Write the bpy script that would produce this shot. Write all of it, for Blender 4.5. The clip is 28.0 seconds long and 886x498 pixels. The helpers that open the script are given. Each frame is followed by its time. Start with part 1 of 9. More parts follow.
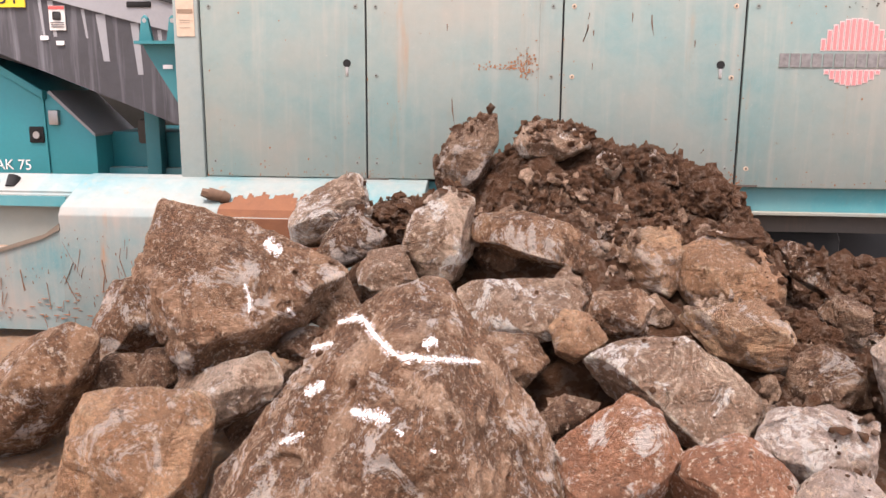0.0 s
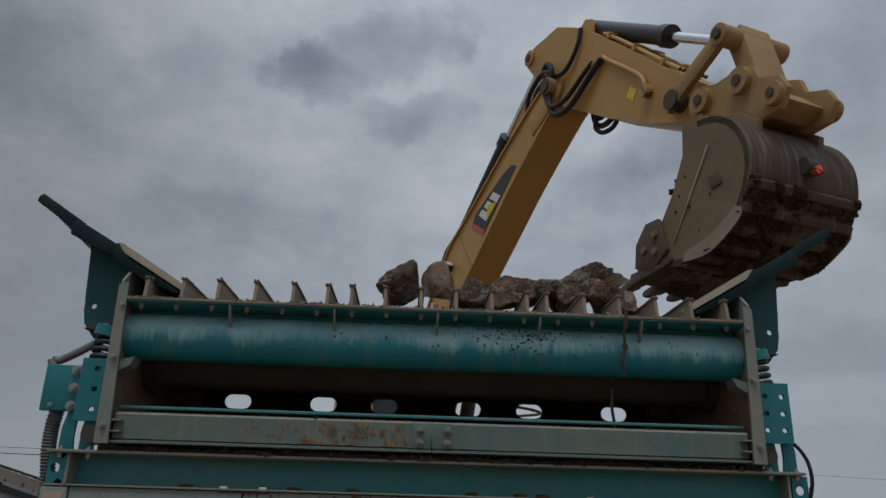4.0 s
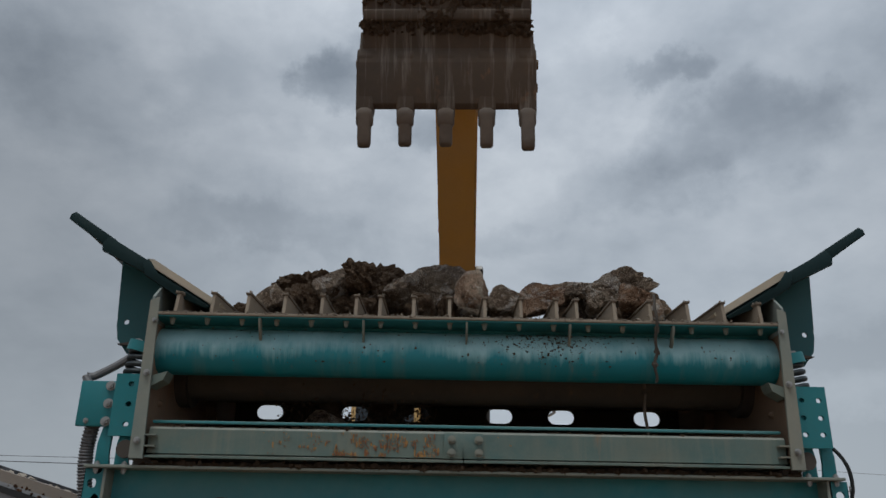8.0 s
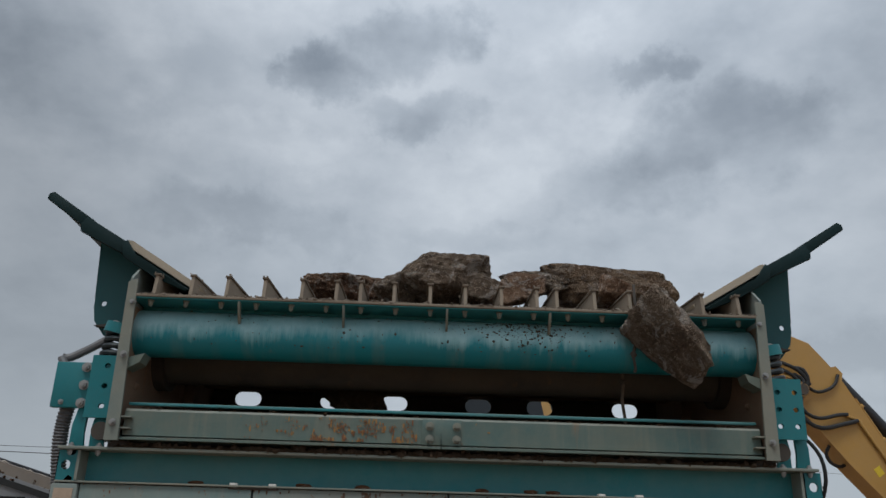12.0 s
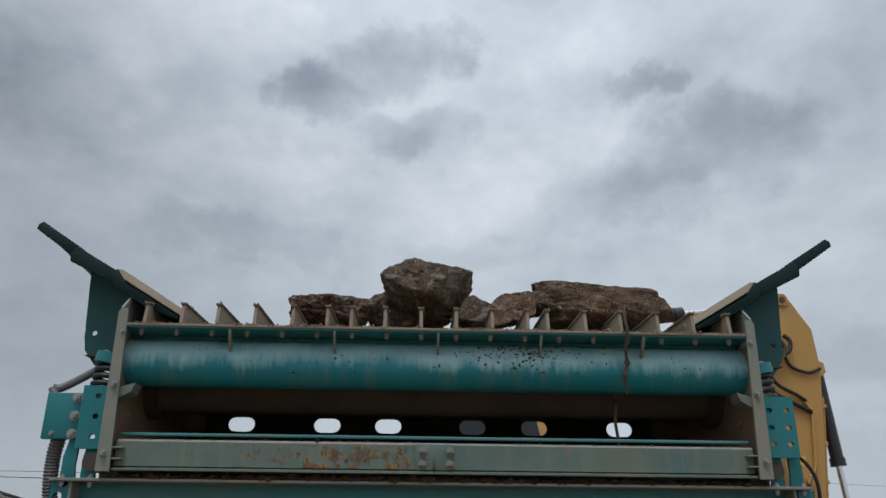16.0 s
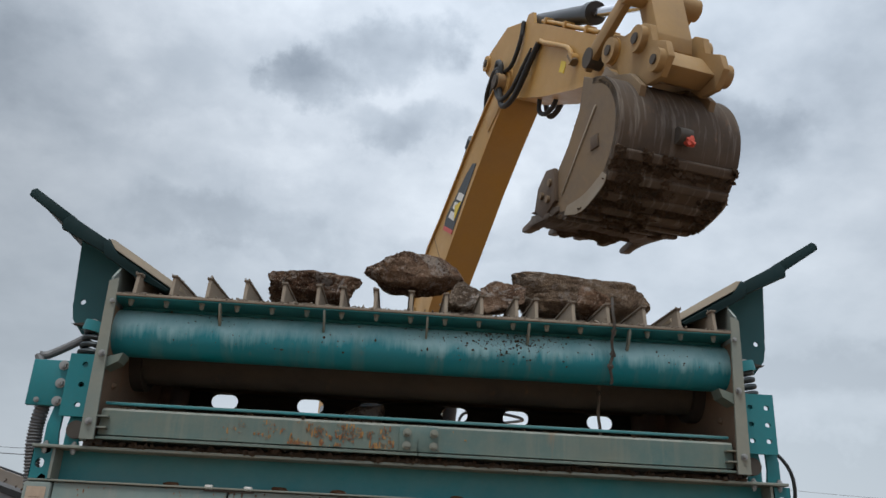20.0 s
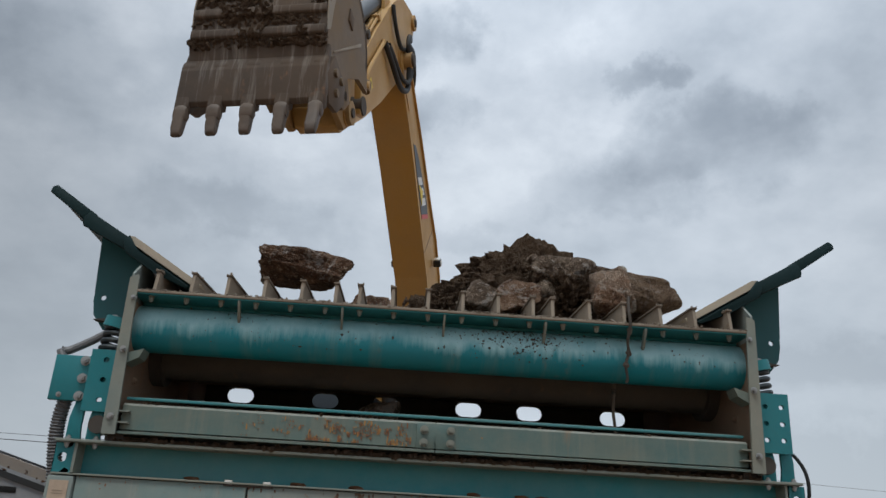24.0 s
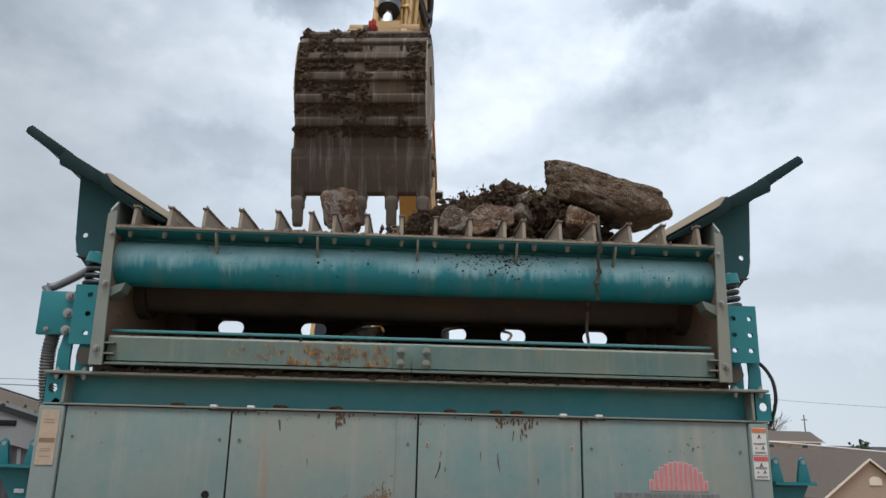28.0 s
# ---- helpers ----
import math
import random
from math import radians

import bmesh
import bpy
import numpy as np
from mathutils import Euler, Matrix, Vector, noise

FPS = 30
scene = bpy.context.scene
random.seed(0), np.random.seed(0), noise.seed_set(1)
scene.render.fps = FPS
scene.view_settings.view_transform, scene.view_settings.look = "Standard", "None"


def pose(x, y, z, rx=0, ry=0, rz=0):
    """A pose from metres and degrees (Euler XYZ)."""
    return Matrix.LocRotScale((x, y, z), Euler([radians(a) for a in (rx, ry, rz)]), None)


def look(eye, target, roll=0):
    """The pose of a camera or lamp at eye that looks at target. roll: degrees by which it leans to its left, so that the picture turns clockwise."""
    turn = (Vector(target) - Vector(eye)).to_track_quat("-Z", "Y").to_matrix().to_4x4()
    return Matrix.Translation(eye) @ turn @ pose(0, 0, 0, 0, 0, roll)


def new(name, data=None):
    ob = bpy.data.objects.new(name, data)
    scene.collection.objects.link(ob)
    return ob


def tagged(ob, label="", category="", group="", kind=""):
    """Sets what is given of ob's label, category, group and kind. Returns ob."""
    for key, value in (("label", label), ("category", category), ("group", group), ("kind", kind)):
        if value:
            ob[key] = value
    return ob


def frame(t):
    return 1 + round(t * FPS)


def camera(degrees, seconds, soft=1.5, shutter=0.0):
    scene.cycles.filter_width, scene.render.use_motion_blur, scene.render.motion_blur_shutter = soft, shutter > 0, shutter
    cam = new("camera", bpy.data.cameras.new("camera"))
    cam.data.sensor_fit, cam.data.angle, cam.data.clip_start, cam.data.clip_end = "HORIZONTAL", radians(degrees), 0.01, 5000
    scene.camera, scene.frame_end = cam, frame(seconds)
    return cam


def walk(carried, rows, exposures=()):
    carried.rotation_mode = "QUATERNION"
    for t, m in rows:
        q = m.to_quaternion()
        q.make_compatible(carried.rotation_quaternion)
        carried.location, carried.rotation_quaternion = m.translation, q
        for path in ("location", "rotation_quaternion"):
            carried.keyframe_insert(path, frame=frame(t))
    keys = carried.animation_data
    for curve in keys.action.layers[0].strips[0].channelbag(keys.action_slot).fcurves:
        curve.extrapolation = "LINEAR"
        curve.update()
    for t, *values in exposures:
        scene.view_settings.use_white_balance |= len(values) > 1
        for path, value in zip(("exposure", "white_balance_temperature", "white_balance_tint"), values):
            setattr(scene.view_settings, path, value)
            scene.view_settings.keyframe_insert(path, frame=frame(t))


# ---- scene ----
from mathutils.bvhtree import BVHTree

# ---------------------------------------------------------------- camera
cam = camera(56.9, 28.0)
PATH = [
    (0, (-0.077, 0.167, 1.401), (-0.244, 2.121, 1.008), 0.4),
    (0.5, (-0.068, 0.096, 1.414), (-0.17, 2.056, 1.03), -0.2),
    (1, (-0.058, 0.087, 1.456), (-0.125, 2.075, 1.249), -0.4),
    (1.5, (-0.071, 0.094, 1.534), (-0.154, 2.091, 1.606), 0.1),
    (2, (-0.053, 0.07, 1.604), (-0.09, 2.032, 1.991), 1.2),
    (2.5, (-0.048, 0.059, 1.688), (0.007, 1.959, 2.309), 1.6),
    (3, (-0.054, 0.019, 1.697), (0.011, 1.89, 2.399), 1.5),
    (3.5, (-0.05, 0.036, 1.682), (0.032, 1.907, 2.386), 1.8),
    (5.5, (-0.04, 0.033, 1.682), (0.016, 1.903, 2.389), 0.5),
    (6, (-0.031, 0.023, 1.705), (0.015, 1.891, 2.419), 0.6),
    (6.5, (-0.046, 0.024, 1.732), (-0.012, 1.893, 2.443), 1.0),
    (7, (-0.049, 0.031, 1.706), (-0.015, 1.895, 2.428), 1.3),
    (7.5, (-0.051, 0.025, 1.716), (-0.024, 1.892, 2.434), 1.3),
    (8, (-0.044, 0.035, 1.72), (-0.031, 1.905, 2.429), 1.0),
    (8.5, (-0.044, 0.033, 1.724), (-0.004, 1.906, 2.424), 0.7),
    (9, (-0.023, 0.03, 1.751), (0.019, 1.907, 2.441), 0.6),
    (9.5, (-0.022, 0.041, 1.693), (0.018, 1.91, 2.404), 0.6),
    (10, (-0.021, 0.035, 1.694), (0.011, 1.907, 2.398), 0.8),
    (10.5, (-0.011, 0.026, 1.708), (0.01, 1.898, 2.413), 1.1),
    (11, (-0.024, 0.042, 1.703), (0.015, 1.91, 2.418), 1.1),
    (11.5, (-0.028, 0.053, 1.693), (0.025, 1.923, 2.402), 1.2),
    (12, (-0.037, 0.059, 1.674), (0.019, 1.932, 2.374), 1.6),
    (12.5, (-0.035, 0.041, 1.713), (0.023, 1.921, 2.392), 2.0),
    (14.5, (-0.043, 0.047, 1.713), (0.002, 1.923, 2.402), 2.0),
    (15, (-0.031, 0.048, 1.683), (0.007, 1.916, 2.396), 1.5),
    (15.5, (-0.003, 0.026, 1.713), (0.044, 1.891, 2.433), 0.9),
    (16, (-0.009, 0.031, 1.714), (0.058, 1.889, 2.45), 0.5),
    (16.5, (-0.013, 0.042, 1.715), (0.052, 1.899, 2.455), 1.0),
    (17, (-0.035, 0.049, 1.715), (0.019, 1.905, 2.458), 1.3),
    (17.5, (-0.038, 0.066, 1.68), (0.004, 1.918, 2.434), 1.5),
    (18, (-0.042, 0.079, 1.704), (0.008, 1.94, 2.434), 2.2),
    (18.5, (-0.075, 0.08, 1.681), (0.0, 1.948, 2.389), 2.9),
    (19, (-0.064, 0.066, 1.651), (0.019, 1.933, 2.364), 3.1),
    (19.5, (-0.077, 0.049, 1.648), (0.018, 1.913, 2.369), 3.0),
    (20, (-0.057, 0.025, 1.653), (0.049, 1.887, 2.376), 2.7),
    (20.5, (-0.046, -0.013, 1.692), (0.076, 1.853, 2.402), 2.2),
    (22.5, (-0.061, -0.027, 1.683), (0.056, 1.832, 2.412), 1.5),
    (23, (-0.068, -0.003, 1.682), (0.032, 1.86, 2.403), 2.2),
    (23.5, (-0.099, -0.001, 1.695), (0.015, 1.866, 2.403), 2.9),
    (24, (-0.116, -0.016, 1.685), (-0.028, 1.856, 2.385), 3.2),
    (24.5, (-0.102, -0.028, 1.663), (-0.077, 1.853, 2.343), 3.0),
    (25, (-0.11, -0.063, 1.677), (-0.112, 1.834, 2.309), 2.3),
    (25.5, (-0.002, -0.059, 1.645), (-0.028, 1.843, 2.262), 2.3),
    (26, (0.047, -0.067, 1.649), (0.02, 1.843, 2.241), 1.4),
    (26.5, (0.075, -0.106, 1.624), (0.069, 1.803, 2.221), 0.1),
    (27, (0.061, -0.112, 1.607), (0.104, 1.8, 2.193), 0.3),
    (27.5, (0.062, -0.103, 1.595), (0.138, 1.814, 2.163), 1.4),
    (28, (0.08, -0.093, 1.611), (0.164, 1.828, 2.159), 1.3),
]

EXPOSURES = [(0.0, 1.90, 7150, 24), (0.7, 1.71, 6900, 24), (1.1, 1.56, 6650, 22), (1.4, 1.38, 6600, 12), (1.7, 1.0, 6600, 11), (2.1, 0.25, 6600, 14), (2.5, -1.02, 6300, 6), (3.5, -1.02, 6300, 6), (5.2, 0.3, 6300, 6), (5.6, 0.48, 6300, 6), (6.4, 0.42, 6300, 6), (7.0, 0.04, 6300, 6), (7.5, -0.38, 6300, 6), (8.5, -0.50, 6300, 6), (9.5, -0.38, 6300, 6), (12.0, -0.34, 6300, 6), (16.0, -0.18, 6300, 6), (20.0, 0.07, 6300, 6), (22.5, 0.0, 6300, 6), (23.2, 0.0, 6300, 6), (24.0, -0.08, 6300, 6), (25.2, 0.20, 6300, 6), (26.0, 0.30, 6300, 6), (28.0, 0.32, 6300, 6)]
walk(cam, [(t, look(eye, target, roll)) for t, eye, target, roll in PATH], EXPOSURES)

# ---------------------------------------------------------------- sky and light: overcast, heavy moving cloud
def make_world():
    w = bpy.data.worlds.new("overcast_sky")
    scene.world = w
    w.use_nodes = True
    nt = w.node_tree
    nt.nodes.clear()
    N, L = nt.nodes.new, nt.links.new
    out, bg = N("ShaderNodeOutputWorld"), N("ShaderNodeBackground")
    sky = N("ShaderNodeTexSky")
    sky.sky_type, sky.sun_disc = "NISHITA", False
    sky.sun_elevation, sky.sun_rotation = radians(66), radians(155)
    sky_dim = N("ShaderNodeVectorMath")
    sky_dim.operation = "SCALE"
    sky_dim.inputs["Scale"].default_value = 0.10
    L(sky.outputs[0], sky_dim.inputs[0])
    co = N("ShaderNodeTexCoord")
    sep = N("ShaderNodeSeparateXYZ")
    L(co.outputs["Generated"], sep.inputs[0])
    # project the view direction onto a flat cloud deck
    h = N("ShaderNodeMath"); h.operation = "MAXIMUM"; h.inputs[1].default_value = 0.0
    L(sep.outputs["Z"], h.inputs[0])
    hh = N("ShaderNodeMath"); hh.operation = "ADD"; hh.inputs[1].default_value = 0.42
    L(h.outputs[0], hh.inputs[0])
    div = N("ShaderNodeVectorMath"); div.operation = "DIVIDE"
    L(co.outputs["Generated"], div.inputs[0])
    comb = N("ShaderNodeCombineXYZ")
    for k in range(3):
        L(hh.outputs[0], comb.inputs[k])
    L(comb.outputs[0], div.inputs[1])
    flat = N("ShaderNodeVectorMath"); flat.operation = "MULTIPLY_ADD"
    flat.inputs[1].default_value = (1.0, 1.0, 0.6)
    flat.inputs[2].default_value = (3.1, 1.7, 0.4)
    L(div.outputs[0], flat.inputs[0])

    def cloud(scale, detail, rough, dist, lo, hi):
        t = N("ShaderNodeTexNoise")
        t.inputs["Scale"].default_value, t.inputs["Detail"].default_value = scale, detail
        t.inputs["Roughness"].default_value, t.inputs["Distortion"].default_value = rough, dist
        L(flat.outputs[0], t.inputs["Vector"])
        m = N("ShaderNodeMapRange")
        m.interpolation_type = "SMOOTHSTEP"
        m.inputs["From Min"].default_value, m.inputs["From Max"].default_value = lo, hi
        L(t.outputs["Fac"], m.inputs["Value"])
        return m.outputs[0]

    def calc(op, p, q=0.0, r=0.0):
        m = N("ShaderNodeMath")
        m.operation = op
        for k, v in enumerate((p, q, r)):
            if hasattr(v, "is_linked"):
                L(v, m.inputs[k])
            else:
                m.inputs[k].default_value = v
        return m.outputs[0]

    big = cloud(1.7, 6.0, 0.52, 0.10, 0.32, 0.68)
    mid = cloud(5.2, 7.0, 0.56, 0.0, 0.30, 0.70)
    tone = calc("MULTIPLY_ADD", big, 0.40, calc("MULTIPLY_ADD", mid, 0.30, 0.15))
    # single cloud patches placed to fit the camera's view: bearing, height, half width and half height in degrees, and
    # how much darker or lighter
    wob = N("ShaderNodeTexNoise")
    wob.inputs["Scale"].default_value, wob.inputs["Detail"].default_value, wob.inputs["Roughness"].default_value = 8.0, 8.0, 0.62
    L(co.outputs["Generated"], wob.inputs["Vector"])
    wsep = N("ShaderNodeSeparateXYZ")
    L(wob.outputs["Color"], wsep.inputs[0])
    bearing = calc("ADD", calc("ARCTAN2", sep.outputs["X"], sep.outputs["Y"]), calc("MULTIPLY_ADD", wsep.outputs["X"], 0.30, -0.15))
    height = calc("ADD", calc("ARCSINE", sep.outputs["Z"]), calc("MULTIPLY_ADD", wsep.outputs["Y"], 0.16, -0.08))
    for az, el, wide, tall, much in ((-7.0, 32.0, 4.2, 2.0, -0.36), (0.2, 34.8, 5.8, 2.4, -0.32), (-0.5, 29.0, 5.0, 1.6, -0.24), (24.0, 27.3, 7.5, 2.8, -0.26), (18.5, 31.8, 3.4, 1.2, -0.22),
                                     (15.5, 24.8, 6.0, 2.0, -0.20), (-12.0, 21.5, 8.0, 1.7, -0.22), (-27.0, 29.0, 7.0, 5.0, -0.20), (4.0, 21.5, 6.0, 1.3, -0.16), (30.0, 13.0, 9.0, 1.6, -0.22), (27.5, 4.0, 9.0, 4.2, -0.62),
                                     (9.3, 35.5, 5.0, 3.2, 0.13), (13.5, 29.2, 6.0, 1.9, 0.10), (-14.0, 35.5, 7.0, 2.6, 0.12), (-11.5, 26.3, 7.5, 2.0, 0.14), (3.0, 25.6, 7.0, 1.6, 0.08), (30.0, 9.0, 9.0, 1.8, 0.20)):
        dx = calc("MULTIPLY", calc("SUBTRACT", bearing, radians(az)), 1 / radians(wide))
        dy = calc("MULTIPLY", calc("SUBTRACT", height, radians(el)), 1 / radians(tall))
        near = N("ShaderNodeMapRange"); near.interpolation_type = "SMOOTHSTEP"
        near.inputs["From Min"].default_value, near.inputs["From Max"].default_value = 1.7, 0.0
        L(calc("MULTIPLY_ADD", dx, dx, calc("MULTIPLY", dy, dy)), near.inputs["Value"])
        tone = calc("MULTIPLY_ADD", near.outputs[0], much, tone)
    ramp = N("ShaderNodeValToRGB")
    r = ramp.color_ramp
    r.elements[0].position, r.elements[0].color = 0.10, (0.255, 0.285, 0.335, 1)
    r.elements[1].position, r.elements[1].color = 0.95, (0.74, 0.765, 0.82, 1)
    e = r.elements.new(0.42); e.color = (0.43, 0.465, 0.525, 1)
    e = r.elements.new(0.68); e.color = (0.56, 0.59, 0.65, 1)
    L(tone, ramp.inputs[0])
    # the deck thins and brightens near the horizon
    low = N("ShaderNodeMapRange"); low.interpolation_type = "SMOOTHSTEP"
    low.inputs["From Min"].default_value, low.inputs["From Max"].default_value = 0.54, 0.02
    low.inputs["To Min"].default_value, low.inputs["To Max"].default_value = 0.0, 0.8
    L(sep.outputs["Z"], low.inputs["Value"])
    hor = N("ShaderNodeMixRGB")
    hor.inputs[2].default_value = (0.655, 0.695, 0.755, 1)
    L(low.outputs[0], hor.inputs[0]); L(ramp.outputs[0], hor.inputs[1])
    mix = N("ShaderNodeMixRGB"); mix.inputs[0].default_value = 0.93
    L(sky_dim.outputs[0], mix.inputs[1]); L(hor.outputs[0], mix.inputs[2])
    L(mix.outputs[0], bg.inputs[0])
    # an overcast deck is brighter overhead than low down; the gain towards +x is fitted to the camera's view
    up = N("ShaderNodeMath"); up.operation = "MULTIPLY_ADD"; up.inputs[1].default_value = 2.6; up.inputs[2].default_value = 0.85
    sq = N("ShaderNodeMath"); sq.operation = "MULTIPLY"
    L(h.outputs[0], sq.inputs[0]); L(h.outputs[0], sq.inputs[1]); 
    sq4 = N("ShaderNodeMath"); sq4.operation = "MULTIPLY"
    L(sq.outputs[0], sq4.inputs[0]); L(sq.outputs[0], sq4.inputs[1]); L(sq4.outputs[0], up.inputs[0])
    side = N("ShaderNodeMath"); side.operation = "MULTIPLY_ADD"; side.inputs[1].default_value = 0.18
    L(sep.outputs["X"], side.inputs[0]); L(up.outputs[0], side.inputs[2])
    # a brighter patch ahead, set to fit the sky in the camera's view
    dot = N("ShaderNodeVectorMath"); dot.operation = "DOT_PRODUCT"; dot.inputs[1].default_value = (0.10, 0.90, 0.42)
    L(co.outputs["Generated"], dot.inputs[0])
    thin = N("ShaderNodeMapRange"); thin.interpolation_type = "SMOOTHSTEP"
    thin.inputs["From Min"].default_value, thin.inputs["From Max"].default_value = 0.84, 1.0
    thin.inputs["To Min"].default_value, thin.inputs["To Max"].default_value = 0.0, 0.26
    L(dot.outputs["Value"], thin.inputs["Value"])
    gain = N("ShaderNodeMath"); gain.operation = "ADD"
    L(side.outputs[0], gain.inputs[0]); L(thin.outputs[0], gain.inputs[1])
    L(gain.outputs[0], bg.inputs[1])
    L(bg.outputs[0], out.inputs[0])


make_world()
sun = new("sun", bpy.data.lights.new("sun", "SUN"))
sun.data.energy, sun.data.angle, sun.data.color = 1.5, radians(20), (1.0, 0.96, 0.90)
sun.matrix_world = look((-2, -2, 12), (0, 3, 0))

# ---------------------------------------------------------------- materials
def mat(name):
    m = bpy.data.materials.new(name)
    m.use_nodes = True
    nt = m.node_tree
    b = nt.nodes["Principled BSDF"]
    return m, nt, b, nt.nodes.new, nt.links.new


def coords(nt, space="Object", scale=(1, 1, 1)):
    co = nt.nodes.new("ShaderNodeTexCoord")
    mp = nt.nodes.new("ShaderNodeMapping")
    mp.inputs["Scale"].default_value = scale
    nt.links.new(co.outputs[space], mp.inputs[0])
    return mp.outputs[0]


def noise_fac(nt, vec, scale, detail=6, rough=0.6, lo=0.35, hi=0.65, dist=0.0):
    t = nt.nodes.new("ShaderNodeTexNoise")
    t.inputs["Scale"].default_value, t.inputs["Detail"].default_value = scale, detail
    t.inputs["Roughness"].default_value, t.inputs["Distortion"].default_value = rough, dist
    nt.links.new(vec, t.inputs["Vector"])
    m = nt.nodes.new("ShaderNodeMapRange")
    m.inputs["From Min"].default_value, m.inputs["From Max"].default_value = lo, hi
    nt.links.new(t.outputs["Fac"], m.inputs["Value"])
    return m.outputs[0]


def noise_vec(nt, vec, scale):
    t = nt.nodes.new("ShaderNodeTexNoise")
    t.inputs["Scale"].default_value, t.inputs["Detail"].default_value = scale, 4
    nt.links.new(vec, t.inputs["Vector"])
    return t.outputs["Color"]


def mixc(nt, fac, a, b):
    x = nt.nodes.new("ShaderNodeMixRGB")
    for k, v in ((0, fac), (1, a), (2, b)):
        if hasattr(v, "is_linked"):
            nt.links.new(v, x.inputs[k])
        elif k == 0:
            x.inputs[0].default_value = v
        else:
            x.inputs[k].default_value = (*v, 1)
    return x.outputs[0]


def math_node(nt, op, a, b):
    x = nt.nodes.new("ShaderNodeMath")
    x.operation = op
    for k, v in ((0, a), (1, b)):
        if hasattr(v, "is_linked"):
            nt.links.new(v, x.inputs[k])
        else:
            x.inputs[k].default_value = v
    return x.outputs[0]


def bump(nt, b, height, strength=0.3, dist=0.01):
    x = nt.nodes.new("ShaderNodeBump")
    x.inputs["Strength"].default_value, x.inputs["Distance"].default_value = strength, dist
    nt.links.new(height, x.inputs["Height"])
    nt.links.new(x.outputs[0], b.inputs["Normal"])


def up_facing(nt, lo, hi, ragged=None):
    g = nt.nodes.new("ShaderNodeNewGeometry")
    s = nt.nodes.new("ShaderNodeSeparateXYZ")
    nt.links.new(g.outputs["Normal"], s.inputs[0])
    m = nt.nodes.new("ShaderNodeMapRange")
    m.inputs["From Min"].default_value, m.inputs["From Max"].default_value = lo, hi
    z = s.outputs["Z"]
    if ragged is not None:
        z = math_node(nt, "ADD", z, math_node(nt, "MULTIPLY", math_node(nt, "SUBTRACT", ragged, 0.62), 0.75))
    nt.links.new(z, m.inputs["Value"])
    return m.outputs[0]


